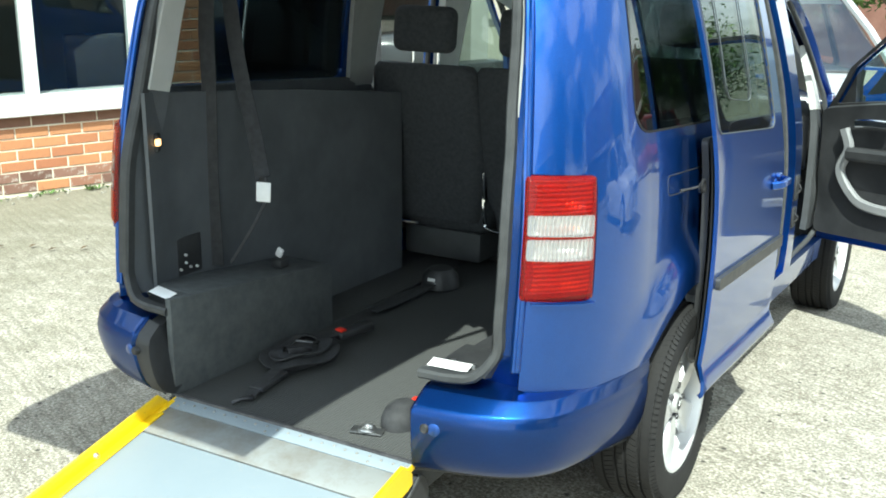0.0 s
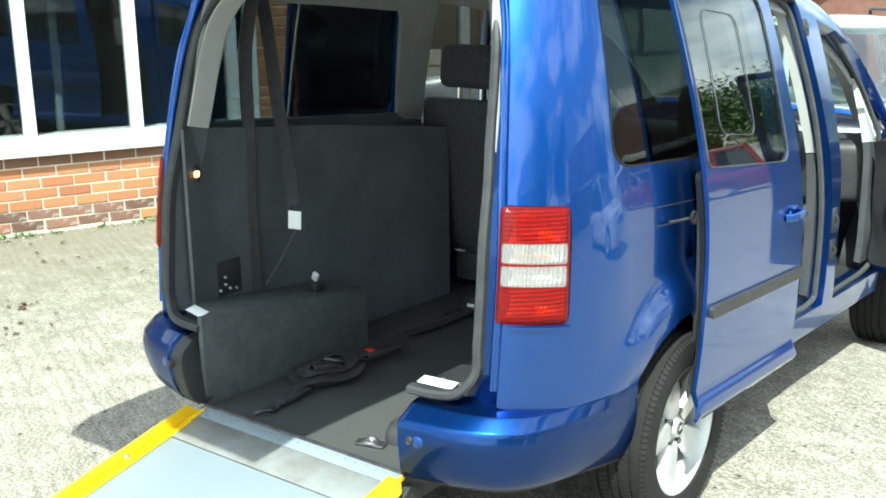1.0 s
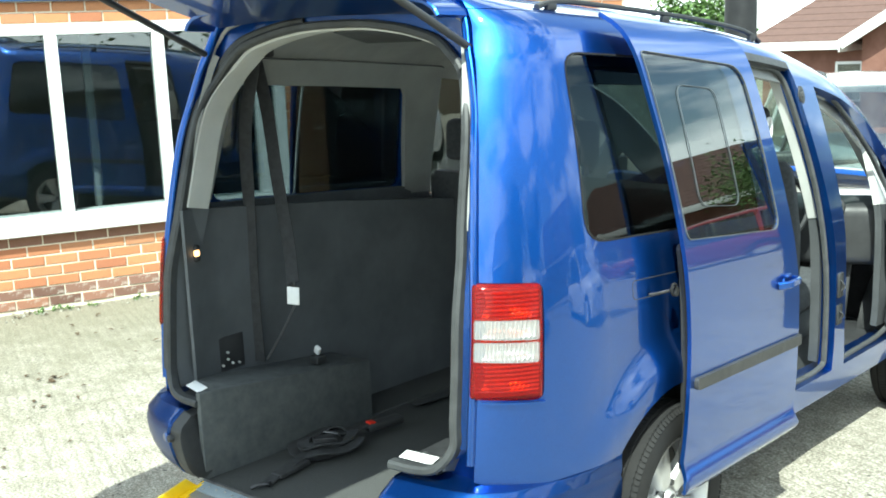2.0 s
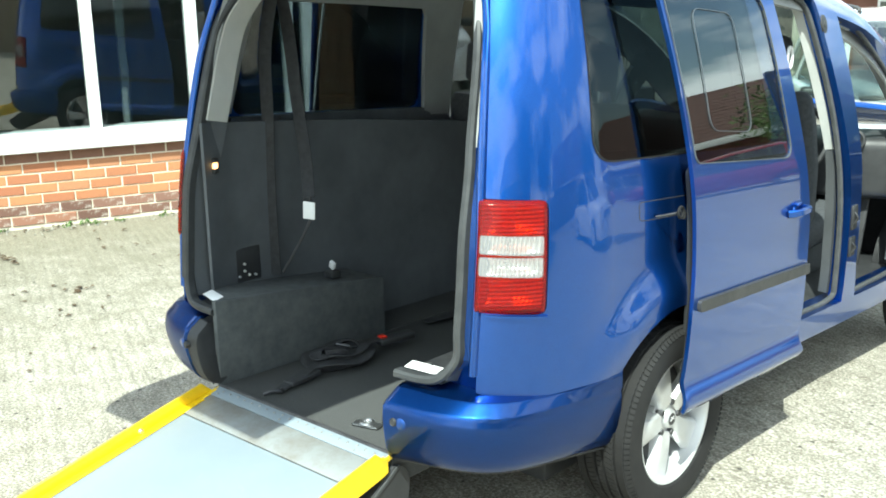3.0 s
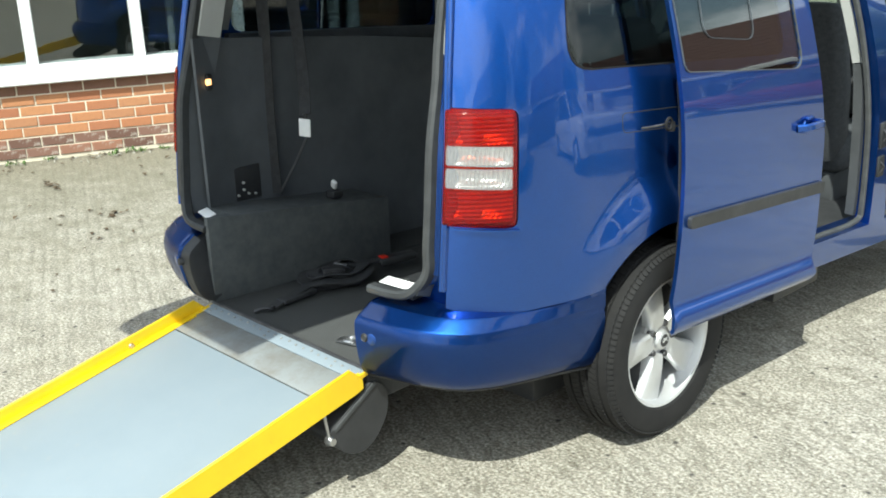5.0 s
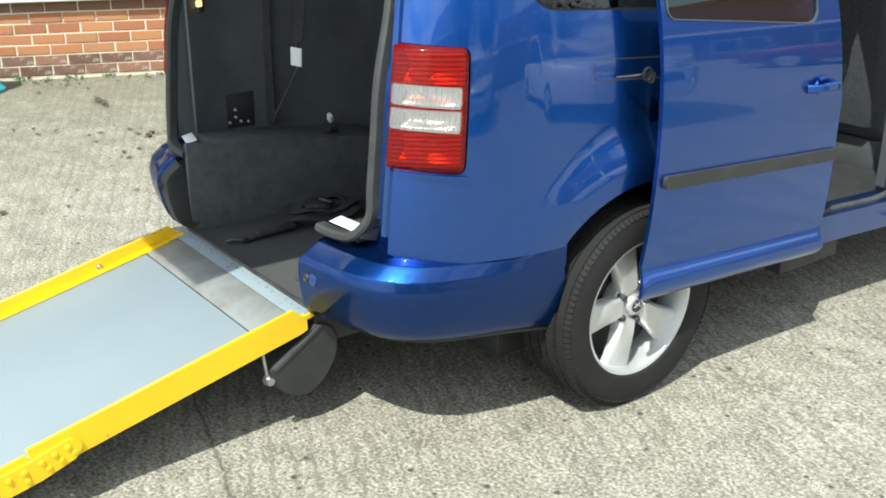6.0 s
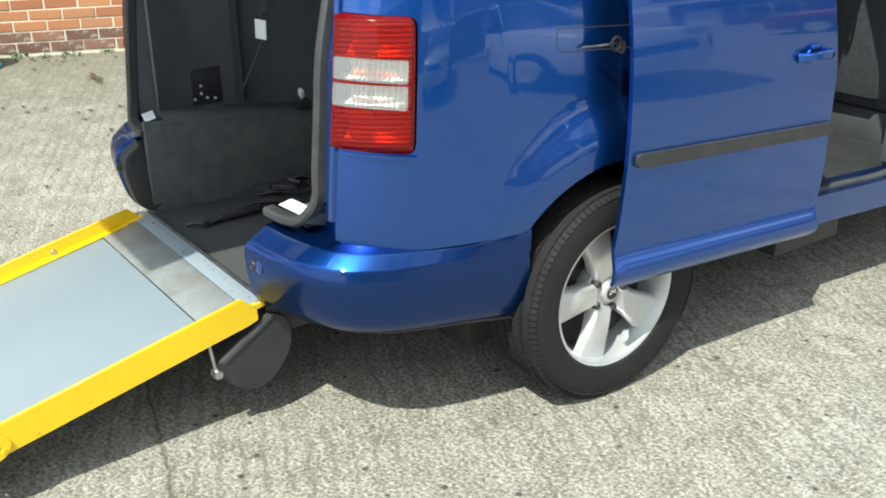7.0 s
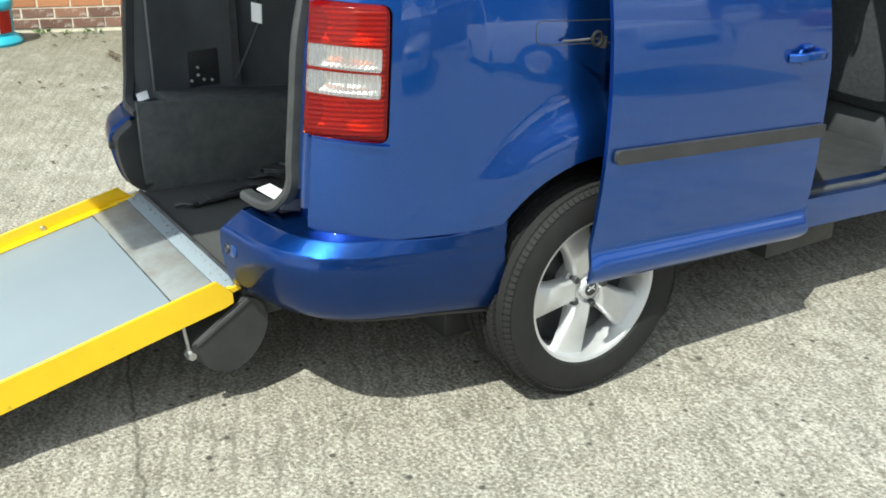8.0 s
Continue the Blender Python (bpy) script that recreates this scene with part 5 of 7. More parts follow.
part("mirror_arm", bm_obox((0.10, 0.05, 0.05), pose(0.93, 3.22, 0.985), 0.015), BLACK_PLASTIC, mir)

# ---- floor, ledges, dash ----
part("floor_pan", wedge(-0.44, 0.44, 0.0, 2.0, 0.25, 0.345, 0.285, 0.004), CARPET, van, "black ribbed carpet on the lowered floor")
part("floor_front", wedge(-0.76, 0.76, 2.0, 3.5, 0.20, 0.36, 0.29, 0.01), BLACK_PLASTIC, van)
for sg in (-1, 1):
    x0, x1 = sorted((sg * (0.432 if sg > 0 else 0.453), sg * 0.655))
    y0 = 0.140 if sg < 0 else 0.245
    part("side_ledge", wedge(x0, x1, y0, 0.835, 0.30, 0.650 - 0.117 * (y0 - 0.035) - (0.04 if sg > 0 else 0), 0.556, 0.004), WALL_CARPET if sg < 0 else BLACK_PLASTIC, van, "carpeted ledge over the wheel")
    part("floor_side", wedge(x0, x1, 0.84, 2.0, 0.22, 0.318, 0.284, 0.003), CARPET, van)
    part("floor_edge", wedge(*sorted((sg * 0.656, sg * 0.812)), 1.665, 2.0, 0.18, 0.292, 0.284, 0.003), BLACK_PLASTIC, van)
    if sg < 0:
        part("ledge_board", wedge(-0.452, -0.430, 0.022, 0.84, 0.27, 0.654, 0.558, 0.003), WALL_CARPET, van, "carpeted board beside the lowered floor")
    else:
        part("ledge_front_plate", bm_box((x0 + 0.002, 0.112, 0.335), (x1 - 0.002, 0.244, 0.583), 0.004), PAINT, van)
    part("rear_sill", bm_box((min(sg * (0.445 if sg > 0 else 0.455), sg * (0.59 if sg > 0 else 0.645)), 0.06, 0.595), (max(sg * (0.445 if sg > 0 else 0.455), sg * (0.59 if sg > 0 else 0.645)), max(y0 + 0.03, 0.13), 0.612), 0.008), BLACK_PLASTIC, van)
part("step_panel", bm_box((-0.84, 1.64, 0.14), (-0.815, 2.32, 1.08), 0.01), BLACK_PLASTIC, van, "black panel beside the front seat")
part("sill_label", bm_obox((0.105, 0.038, 0.002), pose(-0.503, 0.066, 0.652, 16, 0, -14), 0.001), WHITE_LABEL, van, "white sticker on the sill")
part("sill_label", bm_obox((0.115, 0.042, 0.002), pose(0.502, 0.082, 0.625, 9, 0, 5), 0.001), WHITE_LABEL, van, "white sticker on the sill")
for x in (0.485, 0.55):
    part("sill_bolt", bm_lathe([(0, 0.008), (0.008, 0.008), (0.010, 0.0)], 8, None, pose(x, 0.128, 0.612)), STEEL, van)
for sg in (-1, 1):            # painted foot of the opening's jamb
    _bm = bmesh.new()
    _q = [rear_edge(0.535, (0.002, 0.022, 0), BODY_EDGE), rear_edge(0.67, (0.0, 0.022, 0), BODY_EDGE), rear_edge(0.67, (-0.02, 0.012, 0)), (0.615, 0.066, 0.63), (0.575, 0.066, 0.60), (0.57, 0.100, 0.585)]
    _bm.faces.new([_bm.verts.new((sg * x, y, z)) for x, y, z in _q])
    bmesh.ops.solidify(_bm, geom=_bm.faces[:], thickness=0.006)
    part("jamb_foot", _bm, PAINT, van)
part("bulkhead", bm_box((-0.78, 3.36, 0.20), (0.78, 3.40, 0.93), 0.01), WINDOW_RUBBER, van, "black bulkhead under the dashboard")
part("pedal_panel", bm_obox((0.42, 0.02, 0.44), pose(0.44, 3.10, 0.50, -14, 0, 0), 0.01), BLACK_PLASTIC, van, "black panel under the steering column")
part("dashboard", bm_sweep(smooth_path([(-0.72, 3.22, 0.80), (-0.4, 3.12, 0.80), (0.4, 3.12, 0.80), (0.72, 3.22, 0.80)], 5), rounded([(-0.16, -0.16), (0.14, -0.16), (0.14, 0.13), (-0.05, 0.17), (-0.16, 0.08)], 0.05, 4), up=(0, 0, 1)), BLACK_PLASTIC, van, "black dashboard")
part("air_vent", bm_lathe([(0.0, 0.0), (0.03, 0.002), (0.042, 0.012), (0.05, 0.010), (0.053, -0.01)], 24, None, pose(0.60, 3.0, 0.93, 80, 0, 15)), BLACK_PLASTIC, van)
part("light_switch", bm_lathe([(0, 0.03), (0.018, 0.028), (0.022, 0.004), (0.035, 0.0), (0.037, -0.01)], 24, None, pose(0.585, 2.985, 0.838, 80, 0, 12)), CHROME, van, "round chrome-rimmed light switch")
sw = part("steering_wheel", bm_sweep([(0.36 + 0.185 * math.cos(a), 2.80 + 0.185 * math.sin(a) * 0.42, 0.93 + 0.185 * math.sin(a) * 0.9) for a in [2 * math.pi * k / 32 for k in range(32)]], ring(0.015, 8), True, up=(0, 1, 0)), BLACK_PLASTIC, van)
part("steering_hub", bm_obox((0.15, 0.06, 0.12), pose(0.36, 2.82, 0.92, 25, 0, 0), 0.03, 3), BLACK_PLASTIC, sw)

# belt guide loop on the right B pillar
part("belt_guide", bm_sweep([(0.655, 2.10 + 0.022 * math.cos(a), 1.385 + 0.042 * math.sin(a)) for a in [2 * math.pi * k / 20 for k in range(20)]], ring(0.007, 8), True, up=(1, 0, 0)), WHITE_LABEL, van, "white belt guide loop")
# overhead vent
part("roof_vent", bm_obox((0.26, 0.17, 0.012), pose(-0.09, 0.62, 1.812, -14, 0, 0), 0.005), GREY_PLASTIC, van, "dark grey roof vent")
# amber lamp, lining slot, belt bracket on the left lining
lamp = part("cabin_lamp", bm_obox((0.02, 0.030, 0.060), pose(-0.617, 0.195, 1.085, 0, 0, 20), 0.008, 3), BLACK_PLASTIC, van)
part("amber_lens", bm_obox((0.014, 0.022, 0.022), pose(-0.605, 0.188, 1.088, 0, 0, 20), 0.005, 3), ORANGE_LENS, lamp, "lit amber lamp lens")
for _k in range(3):            # vent ribs at the top of the left lining
    part("vent_rib", bm_obox((0.008, 0.20, 0.007), pose(-0.648, 0.31, 1.205 - 0.017 * _k, -3, 0, 0), 0.002), BLACK_PLASTIC, van)
part("lining_grip", bm_obox((0.01, 0.07, 0.022), pose(-0.65, 0.36, 1.085), 0.005), BLACK_PLASTIC, van)
br = part("floor_bracket", bm_obox((0.012, 0.13, 0.13), pose(-0.645, 0.325, 0.685), 0.004), BLACK_PLASTIC, van, "black anchor plate with pale bolts")
for dy, dz in ((-0.045, -0.03), (0.0, -0.03), (-0.02, 0.015), (-0.02, -0.012), (0.03, -0.035)):
    part("bolt", bm_lathe([(0, 0.008), (0.0045, 0.008), (0.0055, 0.0)], 6, None, Matrix.Translation((-0.638, 0.33 + dy, 0.675 + dz)) @ pose(0, 0, 0, 0, 90, 0)), LIGHT_TRIM, br)

# ---- things inside the van (own things) ----
def world_thing(name, label, category, group=""):
    return thing(name, (CX, 0, 0), 0, label, category, group)


belt = world_thing("seat_belt", "black seat belt hanging from the roof with a white-tagged tongue", "seat belt")
part("belt_strap", bm_sweep(smooth_path([(-0.655, 0.55, 1.78), (-0.66, 0.60, 1.55), (-0.612, 0.585, 1.30), (-0.51, 0.53, 1.08), (-0.425, 0.465, 0.945)], 6), flat(0.052, 0.004), up=(0.4, -0.9, 0)), WEBBING, belt)
part("belt_strap", bm_sweep(smooth_path([(-0.58, 0.50, 1.78), (-0.635, 0.47, 1.5), (-0.635, 0.46, 1.2), (-0.635, 0.45, 0.9), (-0.63, 0.45, 0.62)], 6), flat(0.05, 0.004), up=(0.4, -0.9, 0)), WEBBING, belt)
part("belt_strap", bm_sweep(smooth_path([(-0.41, 0.455, 0.87), (-0.45, 0.43, 0.78), (-0.52, 0.40, 0.66)], 6), flat(0.010, 0.005), up=(0.4, -0.9, 0)), WEBBING, belt)
part("belt_clip", bm_obox((0.062, 0.012, 0.02), pose(-0.425, 0.462, 0.942, 0, -12, -25), 0.004), BLACK_PLASTIC, belt)
part("tongue_tag", bm_obox((0.050, 0.006, 0.066), pose(-0.414, 0.452, 0.903, 0, 3, 20), 0.003), WHITE_LABEL, belt, "white belt tag")
part("upper_anchor", bm_obox((0.07, 0.03, 0.08), pose(-0.60, 0.56, 1.79, 0, 0, 0), 0.01), BLACK_PLASTIC, belt)
cap = world_thing("wheelchair_tie_down", "black floor tie-down with a white cap beside the ledge", "tie-down")
part("tie_down_body", bm_obox((0.05, 0.05, 0.03), pose(-0.50, 0.63, 0.604), 0.008), BLACK_PLASTIC, cap)
part("tie_down_cap", bm_obox((0.026, 0.016, 0.036), pose(-0.50, 0.63, 0.640, 20, 30, 10), 0.005, 2), WHITE_LABEL, cap, "white plastic cap")

fb = world_thing("wheelchair_restraint", "black retractor belt lying coiled on the carpet with a red-button buckle", "restraint belt")
_oval = [(0.105 * math.cos(a), 0.062 * math.sin(a)) for a in [2 * math.pi * k / 20 for k in range(20)]]
_bm = bmesh.new()
_rows = []
for _h, _q in ((0.0, 1.0), (0.022, 1.03), (0.040, 0.92), (0.048, 0.70)):
    _rows.append([_bm.verts.new(pose(-0.285, 0.435, 0.338, 0, 0, 58) @ Vector((x * _q, y * _q, _h + 0.004 * math.sin(5 * x / 0.1)))) for x, y in _oval])
for _a, _b in zip(_rows, _rows[1:]):
    for _j in range(20):
        _bm.faces.new((_a[_j], _a[(_j + 1) % 20], _b[(_j + 1) % 20], _b[_j]))
_bm.faces.new(_rows[-1])
part("retractor_pad", _bm, WEBBING, fb)
_loopp = [(-0.285 + 0.092 * math.cos(a) * (1 + 0.1 * math.sin(3 * a)), 0.45 + 0.135 * math.sin(a), 0.366 + 0.014 * math.sin(2 * a) ** 2) for a in [2 * math.pi * k / 22 for k in range(22)]]
part("belt_loop", bm_sweep(smooth_path(_loopp, 2, True), flat(0.046, 0.006), True, up=(0.15, 0.1, 1)), WEBBING, fb)
part("belt_loop", bm_sweep(smooth_path([(p[0] * 0.7 - 0.085, p[1] * 0.8 + 0.10, p[2] + 0.014) for p in _loopp], 2, True), flat(0.046, 0.006), True, up=(-0.3, 0.2, 1)), WEBBING, fb)
part("belt_tail", bm_sweep(smooth_path([(-0.215, 0.10, 0.350), (-0.235, 0.17, 0.358), (-0.245, 0.25, 0.368), (-0.275, 0.36, 0.372)], 5), flat(0.040, 0.007), up=(0, 0, 1)), WEBBING, fb)
part("tail_sleeve", bm_obox((0.052, 0.15, 0.018), pose(-0.238, 0.235, 0.358, 0, 0, 6), 0.006, 2), WEBBING, fb)
part("buckle_strap", bm_sweep(smooth_path([(-0.30, 0.52, 0.380), (-0.285, 0.60, 0.378), (-0.275, 0.66, 0.375)], 5), flat(0.04, 0.008), up=(0, 0, 1)), WEBBING, fb)
bk = part("buckle", bm_obox((0.055, 0.16, 0.028), pose(-0.255, 0.72, 0.370, 0, 0, -12), 0.009, 3), BLACK_PLASTIC, fb)
part("buckle_button", bm_obox((0.034, 0.028, 0.010), pose(-0.268, 0.665, 0.386, 0, 0, -12), 0.004), RED_PLASTIC, bk, "red release button")
part("ratchet", bm_obox((0.045, 0.085, 0.022), pose(-0.272, 0.43, 0.392, 0, 8, -35), 0.006, 3), DARK_STEEL, fb)
part("ratchet_lever", bm_obox((0.014, 0.075, 0.008), pose(-0.256, 0.41, 0.406, 0, 8, -40), 0.003), DARK_STEEL, fb)
part("ratchet_pin", bm_sweep([(-0.30, 0.455, 0.408), (-0.245, 0.475, 0.406)], ring(0.006, 8)), DARK_STEEL, fb)
part("floor_hook", bm_sweep(smooth_path([(-0.235, 0.055, 0.352), (-0.215, 0.075, 0.362), (-0.20, 0.10, 0.358), (-0.215, 0.12, 0.354)], 5), ring(0.007, 8)), DARK_STEEL, fb, "dark steel floor hook")
rt = world_thing("belt_retractor", "black domed belt retractor bolted to the carpet", "belt retractor")
part("retractor_cover", bm_lathe([(0.0, 0.075), (0.035, 0.070), (0.06, 0.052), (0.072, 0.025), (0.074, 0.0)], 24, None, pose(0.262, 0.230, 0.340) @ Matrix.Diagonal((0.8, 1.05, 0.9, 1))), WEBBING, rt)
part("retractor_button", bm_obox((0.02, 0.03, 0.014), pose(0.272, 0.285, 0.392), 0.004), RED_PLASTIC, rt, "red button")
ey = part("floor_eye", bm_sweep([(0.215 + 0.02 * math.cos(a), 0.115 + 0.02 * math.sin(a), 0.356) for a in [2 * math.pi * k / 16 for k in range(16)]], ring(0.006, 8), True), STEEL, rt, "zinc floor eye")
part("eye_plate", bm_obox((0.095, 0.04, 0.006), pose(0.215, 0.115, 0.349, 0, 0, 15), 0.002), STEEL, ey)
r2 = world_thing("belt_retractor", "black belt retractor on the floor beside the seats", "belt retractor")
part("retractor_cover", bm_lathe([(0.0, 0.085), (0.05, 0.078), (0.075, 0.05), (0.08, 0.0)], 22, None, pose(-0.34, 1.48, 0.31)), BLACK_PLASTIC, r2)
part("retractor_label", bm_obox((0.035, 0.003, 0.014), pose(-0.34, 1.405, 0.355, -20, 0, 0), 0.001), WHITE_LABEL, r2)
part("belt_strap", bm_sweep(smooth_path([(-0.34, 1.42, 0.335), (-0.34, 1.2, 0.332), (-0.36, 1.0, 0.338)], 5), flat(0.045, 0.005)), WEBBING, r2)


def make_seat(cx, y, z):
    s = thing("car_seat", (CX + cx, y, z), label="charcoal cloth car seat with headrest, seen from behind", category="car seat", group="van seats")
    bm = bmesh.new()
    rows = []
    for h, hw, d, yy in ((0.0, 0.20, 0.07, 0.06), (0.12, 0.24, 0.075, 0.03), (0.35, 0.262, 0.065, -0.02), (0.55, 0.262, 0.055, -0.07), (0.66, 0.25, 0.045, -0.095), (0.69, 0.225, 0.03, -0.10)):
        rows.append([bm.verts.new((x * hw, yy + q * d, 0.22 + h)) for x, q in ((-1, 0.4), (-1, -0.5), (-0.85, -1), (0, -1.05), (0.85, -1), (1, -0.5), (1, 0.4), (0.8, 1), (0, 0.75), (-0.8, 1))])
    for a, b in zip(rows, rows[1:]):
        for j in range(10):
            bm.faces.new((a[j], a[(j + 1) % 10], b[(j + 1) % 10], b[j]))
    bm.faces.new(rows[0]), bm.faces.new(rows[-1])
    part("backrest", bm, SEAT_CLOTH, s, angle=60)
    part("cushion", bm_obox((0.47, 0.48, 0.14), pose(0, 0.27, 0.24, 4, 0, 0), 0.05, 3), SEAT_CLOTH, s)
    part("headrest", bm_obox((0.29, 0.09, 0.19), pose(0, -0.10, 1.055, -6, 0, 0), 0.04, 4), SEAT_CLOTH, s)
    for x in (-0.06, 0.06):
        part("headrest_post", bm_sweep([(x, -0.10, 0.88), (x, -0.10, 1.0)], ring(0.006, 8)), CHROME, s)
    part("seat_base", bm_obox((0.40, 0.42, 0.14), pose(0, 0.26, 0.09), 0.02), GREY_PLASTIC, s, "grey seat plinth")
    part("release_bar", bm_sweep(smooth_path([(-0.235, -0.055, 0.46), (-0.225, -0.065, 0.26), (-0.18, -0.07, 0.215), (-0.04, -0.07, 0.21)], 6), ring(0.009, 8)), CHROME, s, "chrome release bar")
    return s


_s = make_seat(-0.54, 1.78, 0.29)
copy_thing(_s, pose(CX - 0.05, 1.80, 0.29))
copy_thing(_s, pose(CX + 0.36, 2.54, 0.30))

# ---- ramp ----
ramp_t = thing("wheelchair_ramp", (CX + 0.027, 0, 0), label="grey wheelchair ramp with yellow edge rails let down from the van", category="ramp")
RA = 12.8
RM = pose(0, -0.01, 0.361, RA, 0, 0)          # local -y runs down the ramp


def on_ramp(x, y, z):
    return RM @ Matrix.Translation((x, y, z))


part("deck", bm_obox((0.80, 1.358, 0.02), on_ramp(0, -0.853, -0.012), 0.002), RAMP_GREY, ramp_t)
part("hinge_plate", bm_obox((0.835, 0.052, 0.008), on_ramp(0, -0.026, -0.001), 0.001), RAMP_GREY, ramp_t)
part("flap", bm_obox((0.815, 0.118, 0.008), on_ramp(0, -0.1125, -0.003), 0.001), FLAP_GREY, ramp_t, "worn grey bridging strip")
part("hinge_bar", bm_sweep([tuple(on_ramp(x, 0.002, 0.002).translation) for x in (-0.425, 0, 0.425)], ring(0.007, 8)), DARK_STEEL, ramp_t)
_rv = bm_lathe([(0, 0.0035), (0.003, 0.003), (0.0048, 0.001), (0.005, 0)], 10)
_rm = bpy.data.meshes.new("rivet")
_rv.to_mesh(_rm), _rv.free()
_rm.materials.append(FLAP_GREY)
for k in range(22):
    o = new("rivet", _rm)
    o.parent, o.matrix_local = ramp_t, on_ramp(-0.41 + 0.82 * k / 21, -0.018 - (0.004 if k % 3 else 0), 0.003)
for x in (-0.38, -0.05, 0.30):
    o = new("rivet", _rm)
    o.parent, o.matrix_local = ramp_t, on_ramp(x, -0.040, 0.003)


def rail_poly(poly, x0, x1, m):
    b = bmesh.new()
    a = [b.verts.new(m @ Vector((x0, y, z))) for y, z in poly]
    c = [b.verts.new(m @ Vector((x1, y, z))) for y, z in poly]
    b.faces.new(a), b.faces.new(c)
    for j in range(len(poly)):
        b.faces.new((a[j], a[(j + 1) % len(poly)], c[(j + 1) % len(poly)], c[j]))
    bmesh.ops.recalc_face_normals(b, faces=b.faces[:])
    bmesh.ops.bevel(b, geom=b.edges[:], offset=0.0012, segments=1, affect='EDGES')
    return b


for sg in (-1, 1):
    x0, x1 = sorted((sg * 0.424, sg * 0.434))
    up = part("side_rail", rail_poly([(-0.034, -0.036), (-0.028, -0.004), (-0.062, 0.044), (-0.835, 0.044), (-0.835, -0.040), (-0.06, -0.040)], x0, x1, RM), YELLOW, ramp_t, "yellow painted side rail")
    part("rail_flange", bm_obox((0.030, 0.75, 0.006), on_ramp(sg * 0.410, -0.46, 0.002), 0.001), YELLOW, up)
    part("rail_tip", rail_poly([(0.0, -0.012), (0.0, 0.002), (-0.09, 0.006), (-0.09, -0.012)], *sorted((sg * 0.405, sg * 0.424)), RM), YELLOW, up)
    lo = part("side_rail", rail_poly([(-0.84, -0.038), (-0.84, 0.032), (-1.46, 0.020), (-1.535, -0.022), (-1.535, -0.028), (-1.40, -0.045)], x0, x1, RM), YELLOW, ramp_t, "yellow painted side rail")
    part("rail_flange", bm_obox((0.030, 0.66, 0.006), on_ramp(sg * 0.410, -1.17, 0.002), 0.001), YELLOW, lo)
    # joint plate with bolts
    jx = sorted((sg * 0.434, sg * 0.442))
    plate = part("joint_plate", rail_poly(rounded([(-0.73, 0.022), (-0.705, -0.008), (-0.73, -0.040), (-0.825, -0.052), (-0.97, -0.052), (-0.97, 0.018), (-0.85, 0.014)], 0.012, 3), *jx, RM), YELLOW, ramp_t, "yellow joint plate with bolts")
    for y, z in ((-0.745, 0.0), (-0.78, 0.0), (-0.815, -0.004), (-0.735, -0.022), (-0.77, -0.024), (-0.805, -0.028), (-0.86, -0.006), (-0.90, -0.006), (-0.86, -0.032)):
        o = part("plate_bolt", bm_lathe([(0, 0.007), (0.006, 0.006), (0.0085, 0.0)], 8, None, on_ramp(sg * 0.442, y, z) @ pose(0, 0, 0, 0, 90 * sg, 0)), YELLOW, plate)
    part("rail_bolt", bm_lathe([(0, 0.009), (0.008, 0.008), (0.011, 0.0)], 10, None, on_ramp(sg * 0.424, -0.325, 0.012) @ pose(0, 0, 0, 0, -90 * sg, 0)), STEEL, up)

# cut-out middle of the bumper, hanging under the ramp
_lp = [(-0.172, 0.212), (-0.085, 0.270), (0.003, 0.328), (0.050, 0.300), (0.066, 0.245), (0.052, 0.190), (0.01, 0.135), (-0.04, 0.106), (-0.10, 0.122), (-0.15, 0.170)]
bs = part("bumper_section", rail_poly(rounded(_lp, 0.025, 3), -0.42, 0.425, Matrix()), BLACK_PLASTIC, ramp_t, "dark bumper middle hanging under the ramp")
part("slot", bm_obox((0.006, 0.19, 0.014), pose(0.4265, -0.066, 0.268, 32, 0, 0), 0.002), RUBBER, bs)
part("stay", bm_sweep([(0.425, -0.18, 0.30), (0.428, -0.168, 0.20)], ring(0.005, 8)), STEEL, bs)
part("stay_bolt", bm_lathe([(0, 0.014), (0.012, 0.012), (0.016, 0.0), (0.016, -0.012)], 8, None, pose(0.43, -0.165, 0.195, 0, 90, 0)), STEEL, bs)
# exhaust box and underside so that no light leaks through
part("underbody", wedge(-0.60, 0.60, 0.55, 3.6, 0.10, 0.25, 0.15), BLACK_PLASTIC, van)

# ---- the building's bricks and what shows through its window ----
BRICK = mat("orange_red_brick", (0.42, 0.15, 0.07), 0.85)
_oi = node(BRICK, "ShaderNodeObjectInfo")
_v = coords(BRICK)
_c = ramp(BRICK, _oi.outputs["Random"], [(0.0, (0.35, 0.135, 0.070)), (0.35, (0.43, 0.185, 0.085)), (0.75, (0.49, 0.23, 0.105)), (1.0, (0.41, 0.195, 0.10))])
_c = mixc(BRICK, ramp(BRICK, noise_tex(BRICK, _v, 34, 6, 0.7), [(0.48, (0, 0, 0)), (0.78, (0.5, 0.5, 0.5))]), _c, (0.26, 0.12, 0.075))
link(BRICK, _c, bsdf(BRICK).inputs["Base Color"])
bump(BRICK, noise_tex(BRICK, _v, 120, 5, 0.7), 0.6, 0.003)
DARK_BRICK = mat("damp_stained_brick", (0.2, 0.12, 0.09), 0.9)
_oi = node(DARK_BRICK, "ShaderNodeObjectInfo")
_v = coords(DARK_BRICK)
_c = ramp(DARK_BRICK, _oi.outputs["Random"], [(0.0, (0.14, 0.075, 0.055)), (0.6, (0.24, 0.13, 0.095)), (1.0, (0.32, 0.15, 0.09))])
